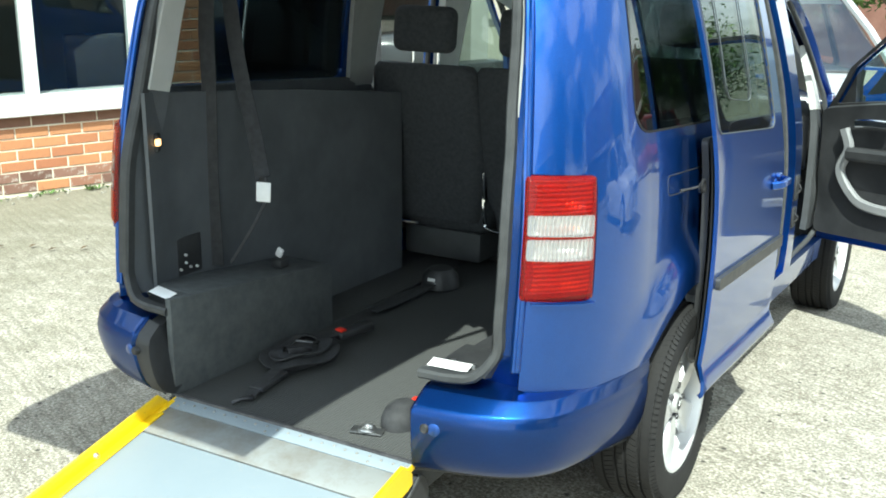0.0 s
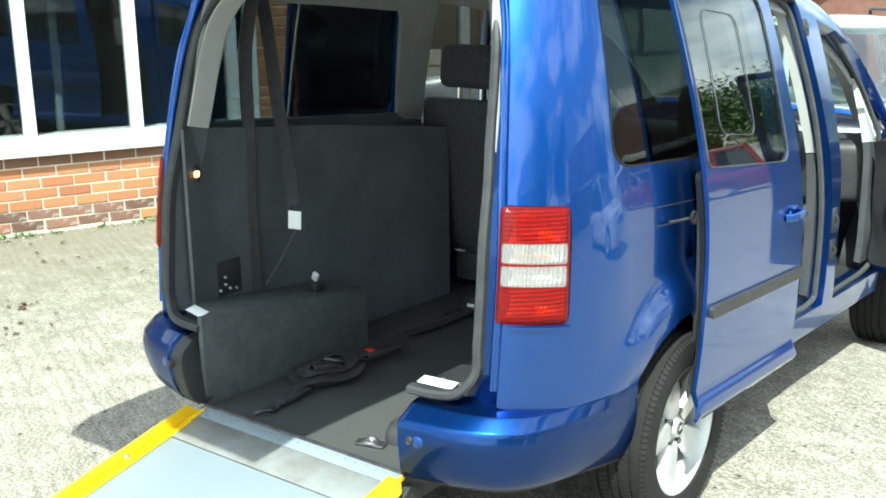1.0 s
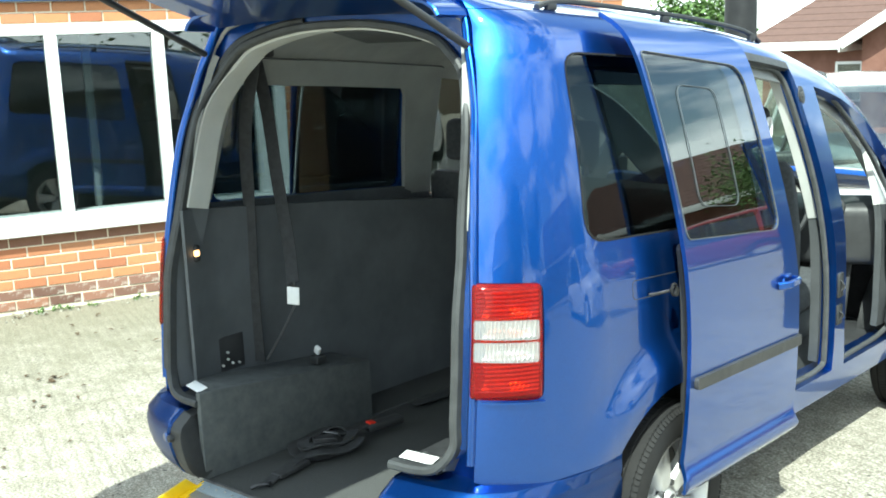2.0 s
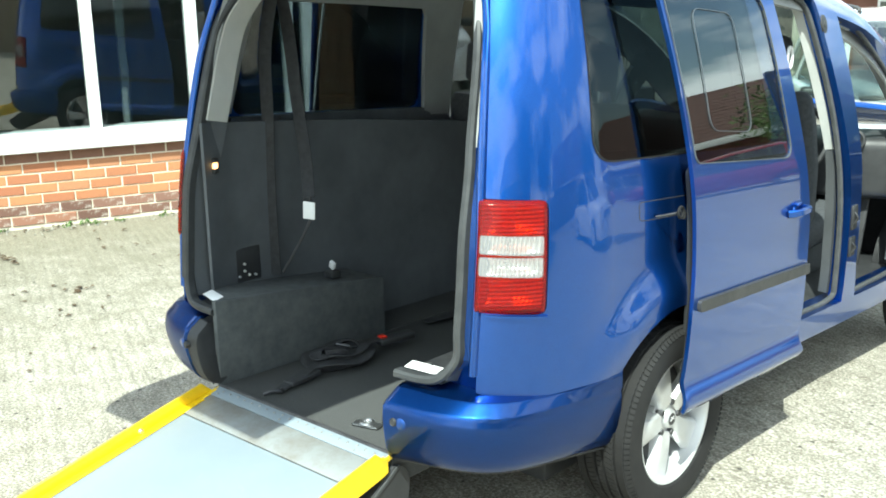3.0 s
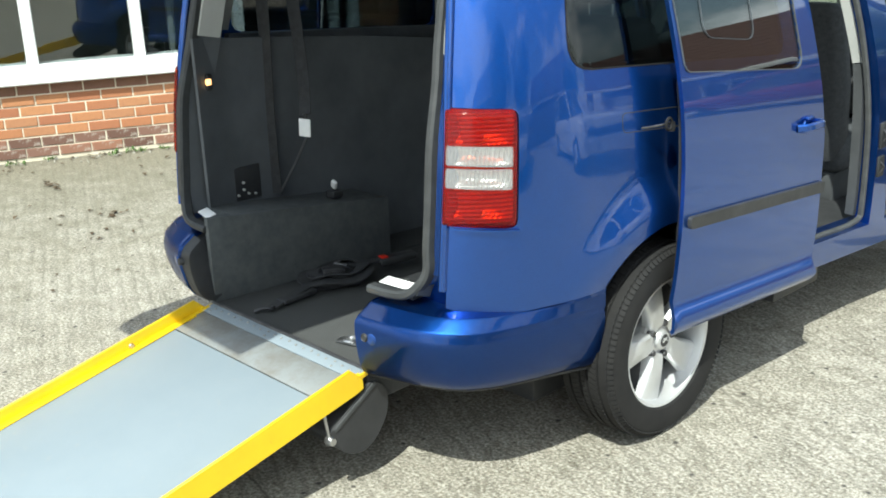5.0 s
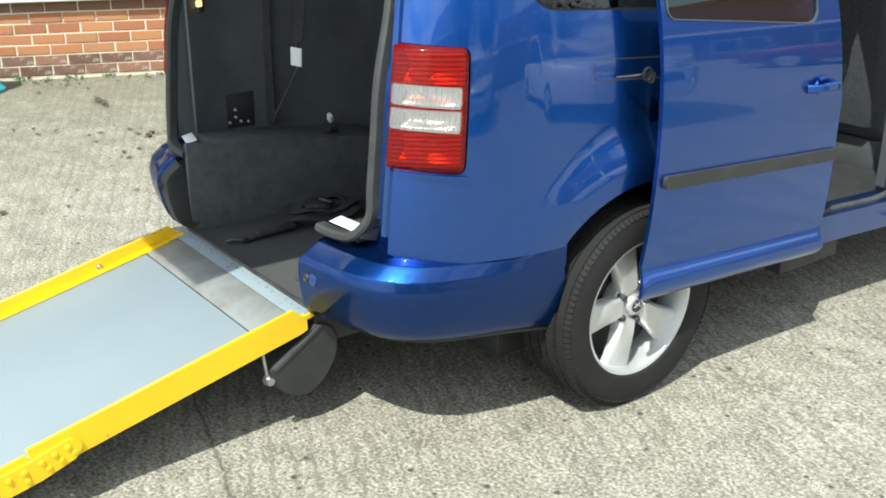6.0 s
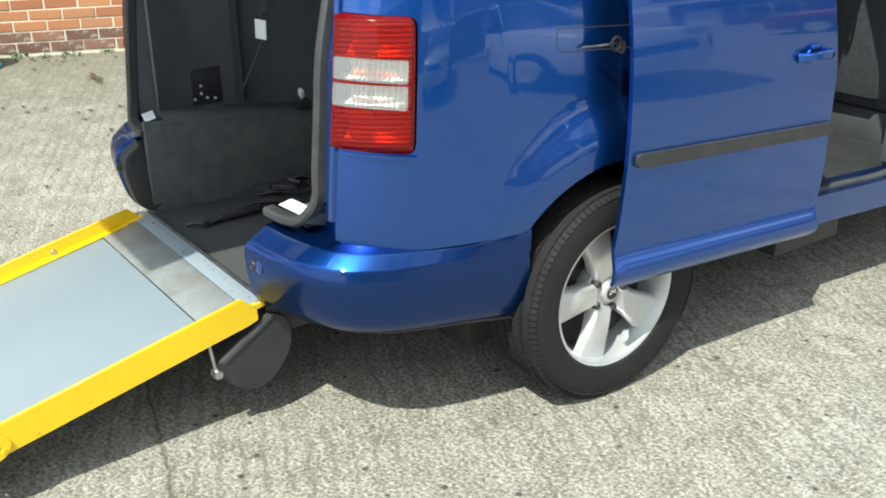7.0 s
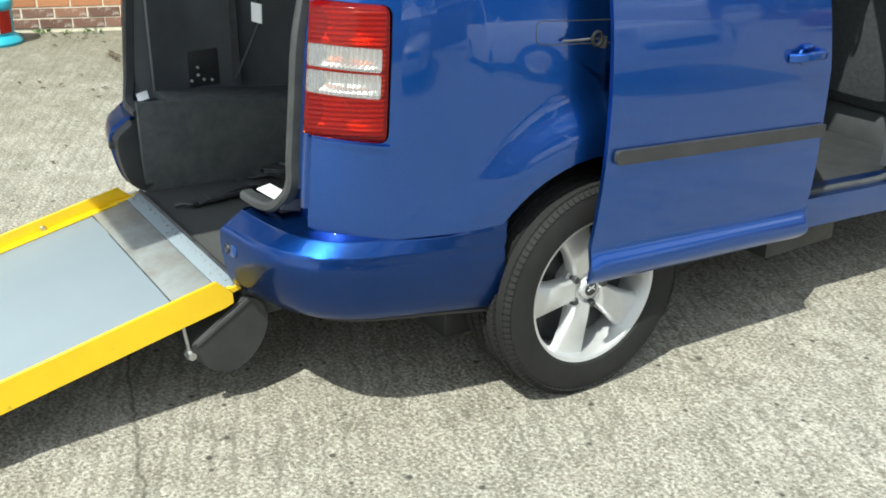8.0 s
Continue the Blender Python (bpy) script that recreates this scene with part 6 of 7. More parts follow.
_c = mixc(DARK_BRICK, ramp(DARK_BRICK, noise_tex(DARK_BRICK, _v, 13, 6, 0.7), [(0.50, (0, 0, 0)), (0.62, (0.8, 0.8, 0.8))]), _c, (0.50, 0.46, 0.40))
link(DARK_BRICK, _c, bsdf(DARK_BRICK).inputs["Base Color"])
# darker brown for the one course directly below the window sill
UNDER_SILL_BRICK = varied("dark_brown_brick", (0.17, 0.088, 0.06), (0.25, 0.135, 0.09), 5, 0.9, bump_scale=110, bump_strength=0.7, bump_dist=0.003)
bump(DARK_BRICK, noise_tex(DARK_BRICK, _v, 110, 5, 0.7), 0.7, 0.003)


def brick_faces(x0, x1, z0, z1, y0=0.0, y1=0.02, c=0.004):
    v = [(x0, y1, z0), (x1, y1, z0), (x1, y1, z1), (x0, y1, z1), (x0, y0 + c, z0), (x1, y0 + c, z0), (x1, y0 + c, z1), (x0, y0 + c, z1),
         (x0 + c, y0, z0 + c), (x1 - c, y0, z0 + c), (x1 - c, y0, z1 - c), (x0 + c, y0, z1 - c)]
    f = [(8, 9, 10, 11), (4, 5, 9, 8), (5, 6, 10, 9), (6, 7, 11, 10), (7, 4, 8, 11), (0, 1, 5, 4), (1, 2, 6, 5), (2, 3, 7, 6), (3, 0, 4, 7)]
    return v, f


def brick_mesh(name, m):
    me = bpy.data.meshes.new(name)
    v, f = brick_faces(-0.1075, 0.1075, 0, 0.065)
    me.from_pydata(v, [], f)
    me.materials.append(m)
    return me


_bk, _db, _sb = brick_mesh("brick", BRICK), brick_mesh("dark_brick", DARK_BRICK), brick_mesh("under_sill_brick", UNDER_SILL_BRICK)
_rest_v, _rest_f = [], []
_rng = random.Random(4)
for _k in range(9):
    _z = 0.025 + 0.075 * _k if _k < 7 else 2.010 + 0.075 * (_k - 7)
    _lo, _hi = (-2.95, 4.4) if _k < 7 else (-1.9, 2.2)
    _u = -6.9 + (0.1125 if _k % 2 else 0)
    while _u < 4.5:
        if _lo < _u < _hi:
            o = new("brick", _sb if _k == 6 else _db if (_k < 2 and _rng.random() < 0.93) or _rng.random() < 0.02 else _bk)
            o.parent = bay
            o.matrix_local = pose(_u + _rng.uniform(-0.002, 0.002), _rng.uniform(-0.003, 0.003), _z, 0, _rng.uniform(-0.4, 0.4), _rng.uniform(-0.5, 0.5))
        else:
            v, f = brick_faces(_u - 0.1075, _u + 0.1075, _z, _z + 0.065, _rng.uniform(-0.002, 0.002))
            n = len(_rest_v)
            _rest_v += v
            _rest_f += [tuple(q + n for q in t) for t in f]
        _u += 0.225
for _k in range(7, 26):            # the pier between the windows
    _z = 0.025 + 0.075 * _k
    for _u, _sx in (((1.4875, 1.0), (1.6505, 0.46)) if _k % 2 else ((1.4295, 0.46), (1.5925, 1.0))):
        o = new("brick", _bk)
        o.parent = bay
        o.matrix_local = pose(_u, _rng.uniform(-0.003, 0.003), _z, 0, _rng.uniform(-0.4, 0.4), 0) @ Matrix.Diagonal((_sx, 1, 1, 1))
_me = bpy.data.meshes.new("far_bricks")
_me.from_pydata(_rest_v, [], _rest_f)
part("far_bricks", _me, BRICK, bay)["kind"] = "stuff"

# two dark chairs and a grey inner post behind the glass
INNER_FRAME = varied("grey_inner_frame", (0.20, 0.22, 0.22), (0.26, 0.28, 0.28), 4, 0.5)
for k, u in enumerate((0.02, 2.2, -2.3)):
    part("inner_post", bbox_mesh([((u - 0.03, 0.55, 0.06), (u + 0.03, 0.62, 2.62), 0.004)]), INNER_FRAME, bay)


def make_office_chair(u, d, rz):
    c = thing("office_chair", label="dark cloth chair standing inside behind the window", category="chair", group="chairs behind the window")
    c.matrix_world = WALL_M @ pose(u, d, 0.06, 0, 0, rz)
    part("seat", bm_obox((0.46, 0.46, 0.08), pose(0, 0, 0.45), 0.03, 3), SEAT_CLOTH, c)
    part("backrest", bm_obox((0.44, 0.07, 0.42), pose(0, 0.22, 0.76, -8, 0, 0), 0.03, 3), SEAT_CLOTH, c)
    for x in (-0.19, 0.19):
        for y in (-0.19, 0.19):
            part("leg", bm_sweep([(x, y, 0), (x, y, 0.42)], ring(0.012, 8)), DARK_STEEL, c)
    return c


_c0 = make_office_chair(1.15, 0.75, 160)
copy_thing(_c0, WALL_M @ pose(1.75, 0.85, 0.06, 0, 0, 190))

# weeds, grit and fallen leaves along the wall's foot
LEAF = varied("weed_green", (0.06, 0.12, 0.025), (0.12, 0.20, 0.05), 30, 0.7)
DEAD = varied("dry_leaf_brown", (0.05, 0.035, 0.02), (0.12, 0.08, 0.045), 20, 0.85)
GRIT = varied("pale_grit", (0.20, 0.19, 0.16), (0.40, 0.38, 0.33), 45, 0.9)
_rng = random.Random(11)


def leaf_quads(out_v, out_f, p, size, lean):
    a = _rng.uniform(0, 6.28)
    d = Vector((math.cos(a), math.sin(a), lean)).normalized()
    s = d.cross(Vector((0, 0, 1))).normalized() * size * 0.28
    n = len(out_v)
    q = p + d * size * 0.5 + Vector((0, 0, size * 0.12))
    e = p + d * size
    out_v += [tuple(p), tuple(q + s), tuple(e), tuple(q - s)]
    out_f += [(n, n + 1, n + 2, n + 3)]


_v, _f = [], []
for c in range(34):
    u = _rng.uniform(-3.2, 2.6)
    if _rng.random() < 0.4:
        u = _rng.choice((-0.45, 0.75, -1.2, -1.5, 0.2)) + _rng.uniform(-0.12, 0.12)
    base = WALL_M @ Vector((u, -_rng.uniform(0.01, 0.10), 0.0))
    for k in range(_rng.randint(5, 14)):
        p = base + Vector((_rng.uniform(-0.04, 0.04), _rng.uniform(-0.04, 0.04), 0.004 + lie(base.x, base.y)))
        leaf_quads(_v, _f, p, _rng.uniform(0.014, 0.042), _rng.uniform(0.3, 2.0))
_me = bpy.data.meshes.new("weeds")
_me.from_pydata(_v, [], _f)
tagged(part("weeds", _me, LEAF), "small green weeds growing along the foot of the wall", "weeds", kind="stuff")
_bm = bmesh.new()
for k in range(300):
    u = _rng.uniform(-3.4, 2.8)
    d = abs(_rng.gauss(0, 0.10)) + 0.01
    p = WALL_M @ Vector((u, -d, 0))
    r = _rng.uniform(0.004, 0.014)
    bmesh.ops.create_icosphere(_bm, subdivisions=1, radius=r, matrix=Matrix.Translation((p.x, p.y, lie(p.x, p.y) + r * 0.3)) @ Euler((_rng.random() * 3, _rng.random() * 3, 0)).to_matrix().to_4x4() @ Matrix.Diagonal((1, _rng.uniform(0.6, 1.2), _rng.uniform(0.5, 0.8), 1)))
tagged(part("grit", _bm, GRIT), "pale loose grit washed against the wall", "grit", kind="stuff")
_v, _f = [], []
for cx, cy, n, sp in ((-3.98, 0.93, 16, 0.05), (-3.02, 0.86, 14, 0.10), (-3.3, 0.55, 10, 0.2), (-2.6, 0.6, 8, 0.25), (-4.45, 1.6, 26, 0.25), (-4.75, 0.9, 26, 0.22), (-2.0, 0.1, 5, 0.4), (-3.6, 1.6, 10, 0.4)):
    for k in range(n):
        x, y = cx + _rng.gauss(0, sp), cy + _rng.gauss(0, sp * 0.5)
        leaf_quads(_v, _f, Vector((x, y, lie(x, y) + 0.006)), _rng.uniform(0.02, 0.06), _rng.uniform(0, 0.25))
_me = bpy.data.meshes.new("fallen_leaves")
_me.from_pydata(_v, [], _f)
tagged(part("fallen_leaves", _me, DEAD), "dark dry leaves scattered on the concrete", "leaves", kind="stuff")

# turquoise tub at the wall
TEAL = varied("turquoise_plastic", (0.03, 0.33, 0.42), (0.05, 0.42, 0.52), 6, 0.4)
tub = thing("plastic_tub", (-4.83, 0.36, lie(-4.83, 0.36)), label="turquoise plastic tub with a white and red label by the wall", category="tub")
part("tub_base", bm_lathe([(0, 0), (0.185, 0), (0.19, 0.02), (0.165, 0.055), (0.14, 0.065)], 36), TEAL, tub)
part("tub_body", bm_lathe([(0.14, 0.06), (0.145, 0.25), (0.0, 0.25)], 36), TEAL, tub)
part("tub_lid", bm_lathe([(0.15, 0.245), (0.158, 0.25), (0.158, 0.285), (0.15, 0.295), (0.13, 0.297), (0.12, 0.29), (0, 0.288)], 36), TEAL, tub)
for a0, a1, m, nm in ((-75, 10, WHITE_LABEL, "white_label"), (10, 50, RED_PLASTIC, "red_label")):
    bm = bmesh.new()
    lo, hi = [], []
    for k in range(9):
        a = radians(a0 + (a1 - a0) * k / 8)
        lo.append(bm.verts.new((0.1455 * math.cos(a), 0.1455 * math.sin(a), 0.085)))
        hi.append(bm.verts.new((0.1475 * math.cos(a), 0.1475 * math.sin(a), 0.232)))
    for k in range(8):
        bm.faces.new((lo[k], lo[k + 1], hi[k + 1], hi[k]))
    bmesh.ops.solidify(bm, geom=bm.faces[:], thickness=0.002)
    part(nm, bm, m, tub)


# ---- other cars ----
def make_car(name, at, rz, paint, label, tall=1.66, rails=True):
    c = thing(name, at, rz, label, "car", "parked cars")
    top = tall
    cowl = 1.06 if tall > 1.55 else 0.95
    hood = hermite([-2.3, -2.1, -1.2, 0.75, 1.4, 2.0, 2.25, 2.32], [0.78, 1.0, 1.03, cowl, cowl - 0.05, cowl - 0.15, cowl - 0.30, 0.55])
    half = hermite([-2.32, -2.2, -1.6, 0, 1.4, 2.0, 2.25, 2.34], [0.70, 0.80, 0.88, 0.90, 0.88, 0.82, 0.70, 0.55])
    bm = bmesh.new()
    rows = []
    for k in range(33):
        y = -2.32 + 4.64 * k / 32
        h, w = hood(y), half(y)
        rows.append([bm.verts.new(p) for p in ((-w * 0.93, y, 0.24), (-w, y, 0.42), (-w, y, 0.70), (-w * 0.985, y, h - 0.10), (-w * 0.90, y, h - 0.01), (-w * 0.5, y, h + 0.02), (0, y, h + 0.028),
                                                (w * 0.5, y, h + 0.02), (w * 0.90, y, h - 0.01), (w * 0.985, y, h - 0.10), (w, y, 0.70), (w, y, 0.42), (w * 0.93, y, 0.24))])
    for a, b in zip(rows, rows[1:]):
        for j in range(13):
            bm.faces.new((a[j], a[(j + 1) % 13], b[(j + 1) % 13], b[j]))
    bm.faces.new(rows[0]), bm.faces.new(rows[-1])
    body = part("body", bm, paint, c, angle=50)
    # cabin: roof, glass all round, pillars
    line = [(0.82, cowl + 0.01, 0.76), (0.02, top - 0.05, 0.62), (-0.5, top, 0.62), (-1.3, top - 0.01, 0.61), (-1.95, top - 0.08, 0.60), (-2.2, 1.04, 0.74)]
    bm = bmesh.new()
    sec = []
    for y, z, w in line[1:5]:
        sec.append([bm.verts.new(p) for p in ((-w, y, z - 0.05), (-w * 0.93, y, z - 0.01), (-w * 0.6, y, z + 0.015), (0, y, z + 0.025), (w * 0.6, y, z + 0.015), (w * 0.93, y, z - 0.01), (w, y, z - 0.05), (0, y, z - 0.06))])
    for a, b in zip(sec, sec[1:]):
        for j in range(8):
            bm.faces.new((a[j], a[(j + 1) % 8], b[(j + 1) % 8], b[j]))
    bm.faces.new(sec[0]), bm.faces.new(sec[-1])
    part("roof", bm, paint, c, angle=50)
    bm = bmesh.new()
    f = [bm.verts.new(p) for p in ((-0.74, 0.80, cowl), (0.74, 0.80, cowl), (0.60, 0.03, top - 0.05), (-0.60, 0.03, top - 0.05))]
    bm.faces.new(f)
    bmesh.ops.solidify(bm, geom=bm.faces[:], thickness=0.006)
    part("windscreen", bm, CAR_GLASS, c)
    bm = bmesh.new()
    f = [bm.verts.new(p) for p in ((-0.70, -2.2, 1.05), (0.70, -2.2, 1.05), (0.58, -1.97, top - 0.1), (-0.58, -1.97, top - 0.1))]
    bm.faces.new(f)
    bmesh.ops.solidify(bm, geom=bm.faces[:], thickness=0.006)
    part("rear_window", bm, PRIVACY_GLASS, c)
    for sg in (-1, 1):
        for (ya, yb, yc, yd) in ((0.62, -0.42, -0.46, 0.05), (-0.50, -1.35, -1.35, -0.52), (-1.43, -2.08, -1.90, -1.42)):
            bm = bmesh.new()
            f = [bm.verts.new(p) for p in ((sg * 0.825, ya, cowl - 0.01), (sg * 0.825, yb, 1.03), (sg * 0.635, yc, top - 0.07), (sg * 0.635, yd, top - 0.08))]
            bm.faces.new(f)
            bmesh.ops.solidify(bm, geom=bm.faces[:], thickness=0.006)
            part("side_window", bm, PRIVACY_GLASS, c)
        part("a_pillar", bm_sweep([(sg * 0.80, 0.80, cowl), (sg * 0.72, 0.42, (cowl + top) / 2), (sg * 0.63, 0.03, top - 0.05)], flat(0.05, 0.06)), paint, c)
        for y0, y1 in ((-0.46, -0.50), (-1.39, -1.40), (-2.12, -1.95)):
            part("pillar", bm_sweep([(sg * 0.83, y0, 1.0), (sg * 0.635, y1, top - 0.06)], flat(0.03, 0.08), up=(0, 1, 0)), BLACK_PLASTIC if y0 > -1 else paint, c)
        if rails:
            part("roof_rail", bm_sweep(smooth_path([(sg * 0.56, -0.05, top), (sg * 0.56, -0.15, top + 0.05), (sg * 0.56, -1.7, top + 0.04), (sg * 0.56, -1.8, top - 0.02)], 4), flat(0.03, 0.03)), BLACK_PLASTIC, c, "black roof rail")
        part("headlamp", bm_obox((0.34, 0.22, 0.15), pose(sg * 0.56, 2.12, cowl - 0.27, 0, 0, sg * -28), 0.05, 3), CLEAR_LENS, c)
        part("door_mirror", bm_obox((0.20, 0.11, 0.14), pose(sg * 0.98, 0.55, 1.06), 0.04, 3), BLACK_PLASTIC, c)
        for y in (1.42, -1.38):
            w = part("wheel", bm_lathe([(0, 0.07), (0.05, 0.075), (0.2, 0.06), (0.21, 0.085), (0.22, 0.08), (0.215, -0.1)], 28, None, Matrix.Translation((sg * 0.80, y, 0.33)) @ pose(0, 0, 0, 0, 90 * sg, 0)), SILVER_WHEEL, c)
            part("tyre", bm_lathe([(0.215, -0.1), (0.26, -0.11), (0.32, -0.095), (0.33, -0.05), (0.33, 0.05), (0.32, 0.095), (0.26, 0.11), (0.215, 0.095)], 36, None, Matrix.Translation((sg * 0.80, y, 0.33)) @ pose(0, 0, 0, 0, 90 * sg, 0)), TYRE, w)
    part("grille", bm_obox((0.80, 0.04, 0.13), pose(0, 2.31, 0.62, 8, 0, 0), 0.02), BLACK_PLASTIC, c)
    part("wiper_cowl", bm_obox((1.36, 0.10, 0.03), pose(0, 0.87, cowl + 0.012), 0.01), BLACK_PLASTIC, c)
    part("number_plate", bm_obox((0.52, 0.015, 0.11), pose(0, 2.345, 0.45), 0.004), WHITE_LABEL, c)
    return c


SILVER = varied("silver_white_paint", (0.54, 0.55, 0.55), (0.61, 0.62, 0.62), 3, 0.3, 0.4, coat=1.0)
RED_PAINT = varied("red_car_paint", (0.17, 0.006, 0.008), (0.21, 0.010, 0.012), 3, 0.3, 0.1, coat=1.0)
WHITE_PAINT = varied("white_car_paint", (0.72, 0.73, 0.73), (0.78, 0.78, 0.78), 3, 0.3, 0.0, coat=1.0)
make_car("estate_car", (-0.5, 7.2, lie(-0.5, 7.2)), 212, SILVER, "silver-white estate car with black roof rails facing the van")
make_car("people_carrier", (8.2, 14.2, lie(8.2, 14.2)), -112, RED_PAINT, "red people carrier parked beside the van", 1.68, False)
make_car("people_carrier", (6.7, 4.3, lie(6.7, 4.3)), 84, WHITE_PAINT, "tall white people carrier parked across the yard", 1.82, False)
make_car("hatchback", (8.4, -0.6, lie(8.4, -0.6)), 92, SILVER, "silver car parked across the yard", 1.50, False)

# ---- houses, fence, trees, post ----
TILES = mat("red_brown_roof_tiles", (0.32, 0.14, 0.09), 0.85)
_v = coords(TILES)
link(TILES, mixc(TILES, noise_tex(TILES, _v, 5, 6, 0.7), (0.065, 0.036, 0.030), (0.14, 0.080, 0.066)), bsdf(TILES).inputs["Base Color"])
bump(TILES, noise_tex(TILES, _v, 9, 4, 0.6), 0.5, 0.02)
FAR_BRICK = varied("brown_red_brickwork", (0.15, 0.07, 0.052), (0.21, 0.105, 0.08), 3, 0.9, bump_scale=14, bump_strength=0.4, bump_dist=0.01)


def make_house(at, rz, w, d, h, ridge, label, hip=0.0):
    hs = thing("house", at, rz, label, "house", "houses round the yard")
    bm = bmesh.new()
    v = [bm.verts.new(p) for p in ((-w, -d, 0), (w, -d, 0), (w, d, 0), (-w, d, 0), (-w, -d, h), (w, -d, h), (w, d, h), (-w, d, h), (-w, 0, h + ridge), (w, 0, h + ridge))]
    for f in ((0, 1, 5, 4), (2, 3, 7, 6), (1, 2, 6, 5), (3, 0, 4, 7)) if hip else ((0, 1, 5, 4), (2, 3, 7, 6), (1, 2, 6, 9, 5), (3, 0, 4, 8, 7)):
        bm.faces.new([v[k] for k in f])
    if hip:
        for gx in (-1, 1):
            hb = bmesh.new()
            hb.faces.new([hb.verts.new(p) for p in ((gx * (w + 0.45), -d - 0.45, h - 0.45 * ridge / d + 0.06), (gx * (w + 0.45), d + 0.45, h - 0.45 * ridge / d + 0.06), (gx * (w + 0.45 - hip), 0, h + ridge + 0.06))])
            bmesh.ops.solidify(hb, geom=hb.faces[:], thickness=0.06)
            part("hip_roof", hb, TILES, hs, smooth=False)
    part("wall", bm, FAR_BRICK, hs, smooth=False)
    for sg in (-1, 1):
        bm = bmesh.new()
        o = 0.45
        a = [(-w - o, sg * (d + o), h - o * ridge / d), (w + o, sg * (d + o), h - o * ridge / d), (w + o, 0, h + ridge), (-w - o, 0, h + ridge)]
        # courses of tiles as stepped strips
        n = 14
        p = lambda t, q, up: (a[0][0] + hip * t + (a[1][0] - a[0][0] - 2 * hip * t) * q, a[0][1] * (1 - t), a[0][2] + (a[3][2] - a[0][2]) * t + up)
        last = None
        for k in range(n):
            for t, up in ((k / n, 0.07 if k else 0.0), (k / n, 0.088), ((k + 1) / n, 0.07)):
                e = (bm.verts.new(p(t, 0, up)), bm.verts.new(p(t, 1, up)))
                if last:
                    bm.faces.new((last[0], last[1], e[1], e[0]))
                last = e
        part("roof", bm, TILES, hs, smooth=False)
        part("fascia", bm_box((-w - o, min(sg * (d + o), sg * (d + o + 0.04)), h - o * ridge / d - 0.18), (w + o, max(sg * (d + o), sg * (d + o + 0.04)), h - o * ridge / d + 0.06), 0.01), WHITE_PVC, hs)
        for gx in (() if hip else (-1, 1)):
            part("bargeboard", bm_sweep([(gx * (w + o), sg * (d + o), h - o * ridge / d), (gx * (w + o), 0, h + ridge)], flat(0.05, 0.25), up=(0, 0, 1)), WHITE_PVC, hs)
    for k, x in enumerate((-w * 0.62, -w * 0.1, w * 0.45)):
        for yy in (-d - 0.03,):
            for z0 in ([0.9] if h < 3.2 else [0.9, 3.4]):
                fr = part("window", bm_box((x - 0.75, yy - 0.02, z0), (x + 0.75, yy + 0.05, z0 + 1.15), 0.02), WHITE_PVC, hs)
                for q in (-0.36, 0.36):
                    part("pane", bm_box((x + q - 0.31, yy - 0.035, z0 + 0.08), (x + q + 0.31, yy - 0.024, z0 + 1.07), 0), PRIVACY_GLASS, fr)
    part("door", bm_box((w * 0.72, -d - 0.06, 0), (w * 0.72 + 0.95, -d + 0.02, 2.05), 0.02), WHITE_PVC, hs)
    return hs


make_house((-4.0, 33.5, lie(-4, 33.5)), 6, 7.5, 4.0, 2.85, 2.4, "brick bungalow with a red-brown tiled roof and white fascia", 3.4)
make_house((-4.6, 30.2, lie(-4.6, 30.2)), 96, 4.0, 3.0, 2.85, 1.9, "brick bungalow wing with a white bargeboard")
make_house((16.5, 25.0, lie(16.5, 25)), -33, 4.6, 3.2, 3.0, 1.9, "brown brick house with a tiled roof across the yard")
make_house((24.0, 8.0, lie(24, 8)), -78, 6.0, 4.0, 3.2, 2.2, "brown brick house with a tiled roof across the yard")
make_house((22.0, -14.0, lie(22, -14)), -100, 6.0, 4.0, 4.9, 2.4, "brown brick house with a tiled roof across the yard")

TIMBER = varied("weathered_fence_timber", (0.20, 0.15, 0.10), (0.32, 0.26, 0.19), 3, 0.9, bump_scale=60, bump_strength=0.4, stretch=(1, 1, 0.15))
_bd = bmesh.new()
bm_box((-0.07, -0.011, 0.05), (0.07, 0.011, 1.75), 0.003, 1, _bd)
_bdm = bpy.data.meshes.new("fence_board")
_bd.to_mesh(_bdm), _bd.free()
_bdm.materials.append(TIMBER)
fence = thing("fence", (13.0, -1.0, lie(13, -1)), label="weathered close-boarded timber fence along the yard", category="fence")
for k in range(110):
    o = new("board", _bdm)
    o.parent = fence
    o.matrix_local = pose(_rng.uniform(-0.006, 0.006), -7.0 + 0.145 * k, _rng.uniform(-0.01, 0.01), 0, 0, 90)
for k in range(9):
    part("post", bm_box((0.02, -7.0 + 2.0 * k - 0.05, 0), (0.12, -7.0 + 2.0 * k + 0.05, 1.85), 0.01), TIMBER, fence)

FOLIAGE = mat("tree_leaves", (0.07, 0.13, 0.03), 0.6)
_oi = node(FOLIAGE, "ShaderNodeNewGeometry")
link(FOLIAGE, ramp(FOLIAGE, _oi.outputs["Random Per Island"], [(0.0, (0.035, 0.075, 0.015)), (0.6, (0.08, 0.15, 0.03)), (1.0, (0.14, 0.22, 0.06))]), bsdf(FOLIAGE).inputs["Base Color"])
BARK = varied("grey_brown_bark", (0.09, 0.07, 0.05), (0.16, 0.13, 0.10), 9, 0.95, bump_scale=26, bump_strength=0.8, bump_dist=0.02, stretch=(1, 1, 0.3))


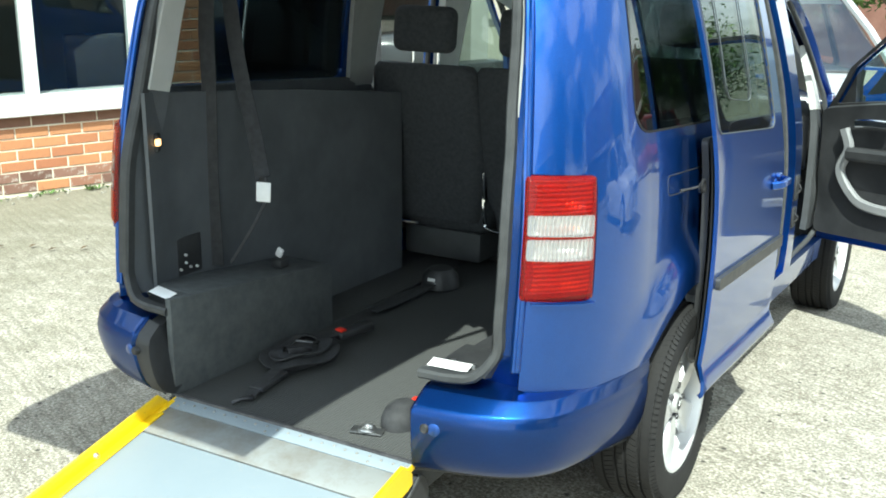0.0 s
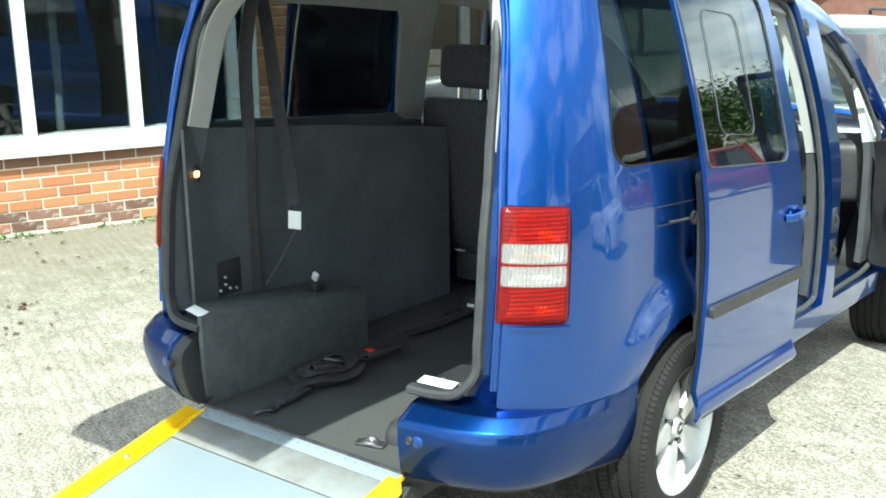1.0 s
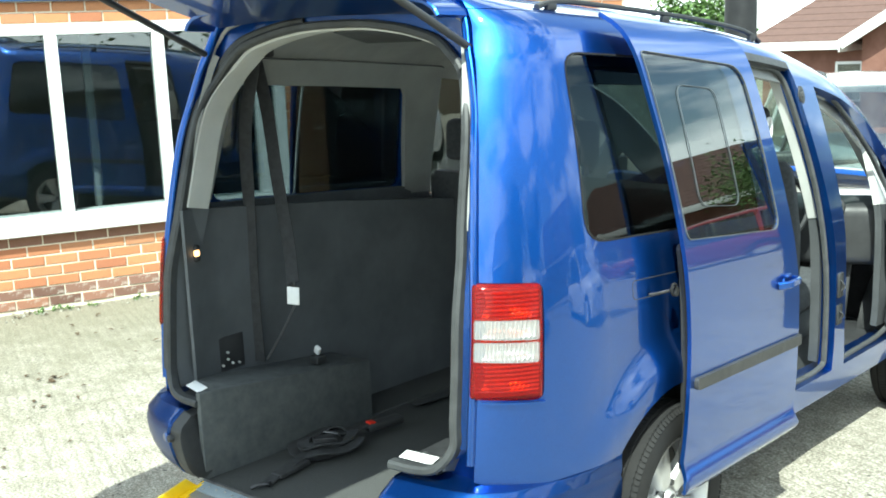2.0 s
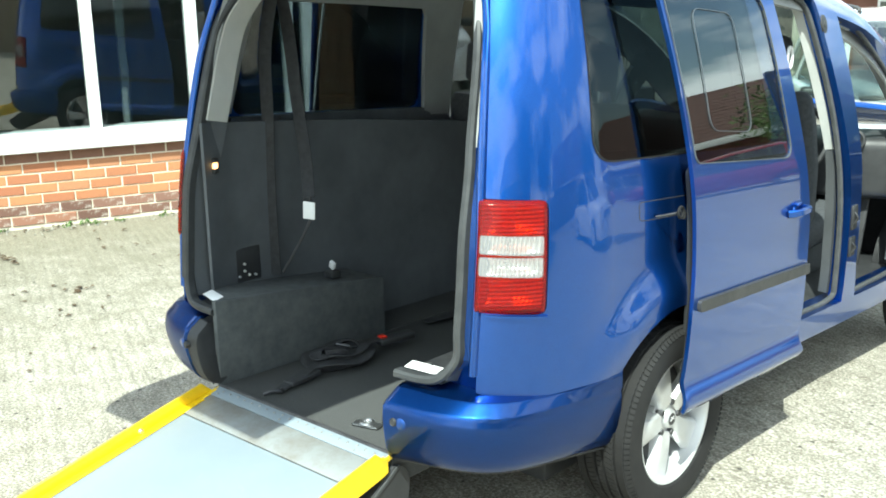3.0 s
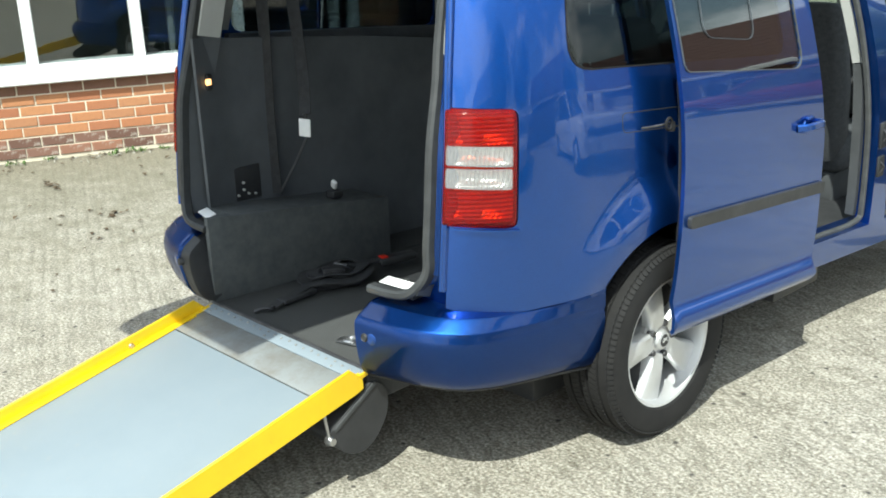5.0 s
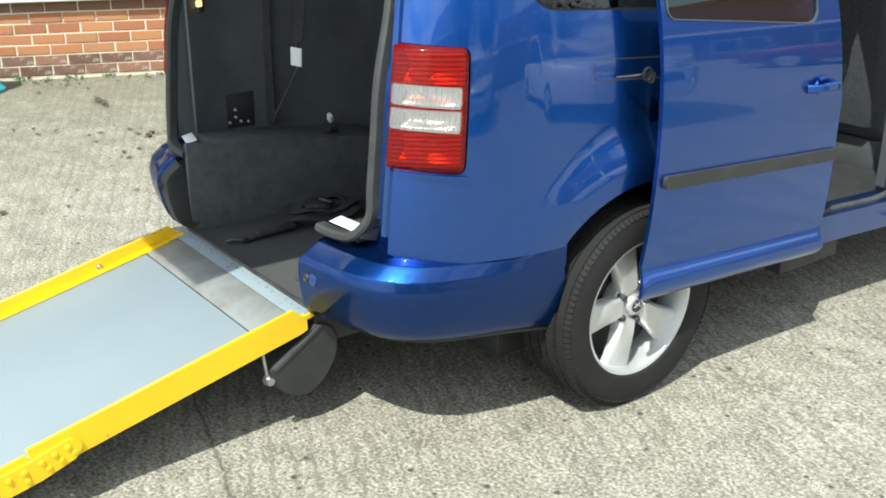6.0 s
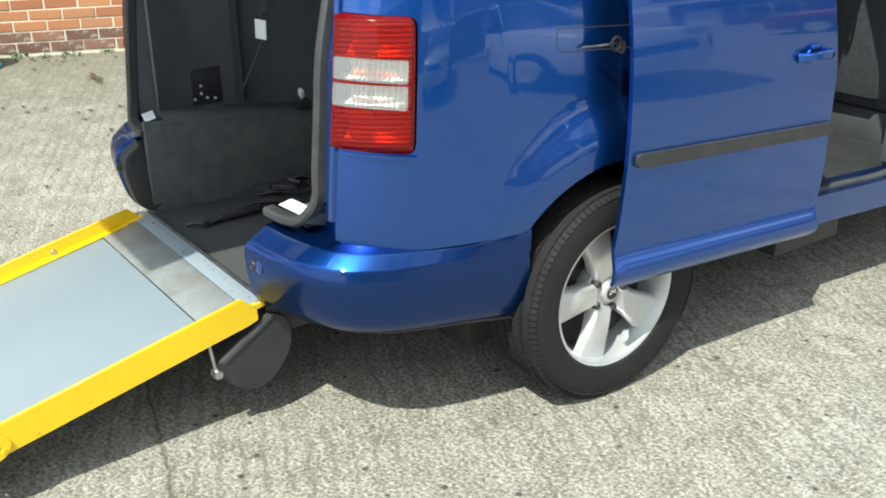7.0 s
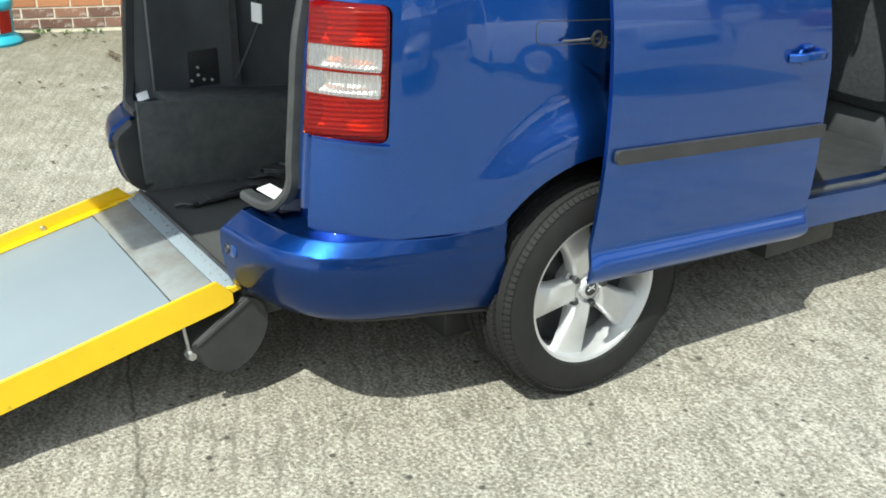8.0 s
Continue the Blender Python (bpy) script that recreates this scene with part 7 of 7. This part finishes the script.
def make_tree(x, y, h, r, seed, leaves=5200, foliage=None, fine=1.0, label="broad green tree behind the yard"):
    rg = random.Random(seed)
    z0 = lie(x, y)
    t = thing("tree", (x, y, z0), label=label, category="tree", group="trees round the yard")
    bm = bm_sweep(smooth_path([(0, 0, -0.1), (0.05, 0.02, h * 0.25), (-0.05, 0.05, h * 0.5), (0.05, 0, h * 0.8)], 5), ring(h * 0.03, 9), scale=lambda q: 1.1 - 0.85 * q)
    tips = []
    for k in range(9):
        a, q = rg.uniform(0, 6.28), rg.uniform(0.3, 0.7)
        b0 = Vector((0, 0, h * q))
        e = b0 + Vector((math.cos(a) * r * rg.uniform(0.5, 0.9), math.sin(a) * r * rg.uniform(0.5, 0.9), h * rg.uniform(0.12, 0.3)))
        bm_sweep([b0, b0.lerp(e, 0.5) + Vector((0, 0, 0.1)), e], ring(h * 0.011, 6), bm=bm, scale=lambda q2: 1.1 - 0.8 * q2)
        tips.append(e)
    part("trunk", bm, BARK, t)
    tips += [Vector((rg.uniform(-0.5, 0.5) * r, rg.uniform(-0.5, 0.5) * r, h * rg.uniform(0.6, 0.95))) for _ in range(10)]
    v, f = [], []
    for k in range(leaves):
        c = rg.choice(tips)
        p = c + Vector((rg.gauss(0, 1), rg.gauss(0, 1), rg.gauss(0, 0.7))) * r * 0.22
        s = rg.uniform(0.06, 0.14) * (1 + h / 20) * fine
        q = Euler((rg.uniform(-0.9, 0.9), rg.uniform(-0.9, 0.9), rg.uniform(0, 6.28))).to_matrix()
        n = len(v)
        v += [tuple(p + q @ Vector(w)) for w in ((0, -s, 0), (s * 0.45, 0, s * 0.12), (0, s, 0), (-s * 0.45, 0, s * 0.12))]
        f += [(n, n + 1, n + 2, n + 3)]
    me = bpy.data.meshes.new("crown")
    me.from_pydata(v, [], f)
    part("crown", me, foliage or FOLIAGE, t)
    return t


make_tree(-16.7, 35.0, 4.3, 1.9, 1)
make_tree(-1.2, 22.0, 3.4, 1.6, 2)
make_tree(21.5, -2.0, 6.0, 3.0, 4)
make_tree(17.0, -6.0, 7.0, 3.4, 5)
make_tree(8.2, 22.0, 4.0, 2.3, 9, 15000, None, 0.6, "broad green tree across the yard")
make_tree(17.5, 13.0, 4.4, 2.6, 10, 15000, None, 0.6, "broad green tree across the yard")
BLACK_PAINT = varied("black_painted_steel", (0.012, 0.012, 0.014), (0.022, 0.022, 0.024), 5, 0.5)
pl = thing("post", (-5.0, 14.0, lie(-5, 14)), label="thick black post standing beyond the van", category="post")
part("shaft", bm_lathe([(0.25, 0), (0.25, 6.0), (0, 6.05)], 24), BLACK_PAINT, pl)
part("collar", bm_lathe([(0.27, 0.0), (0.30, 0.02), (0.30, 0.25), (0.26, 0.28)], 24), BLACK_PAINT, pl)
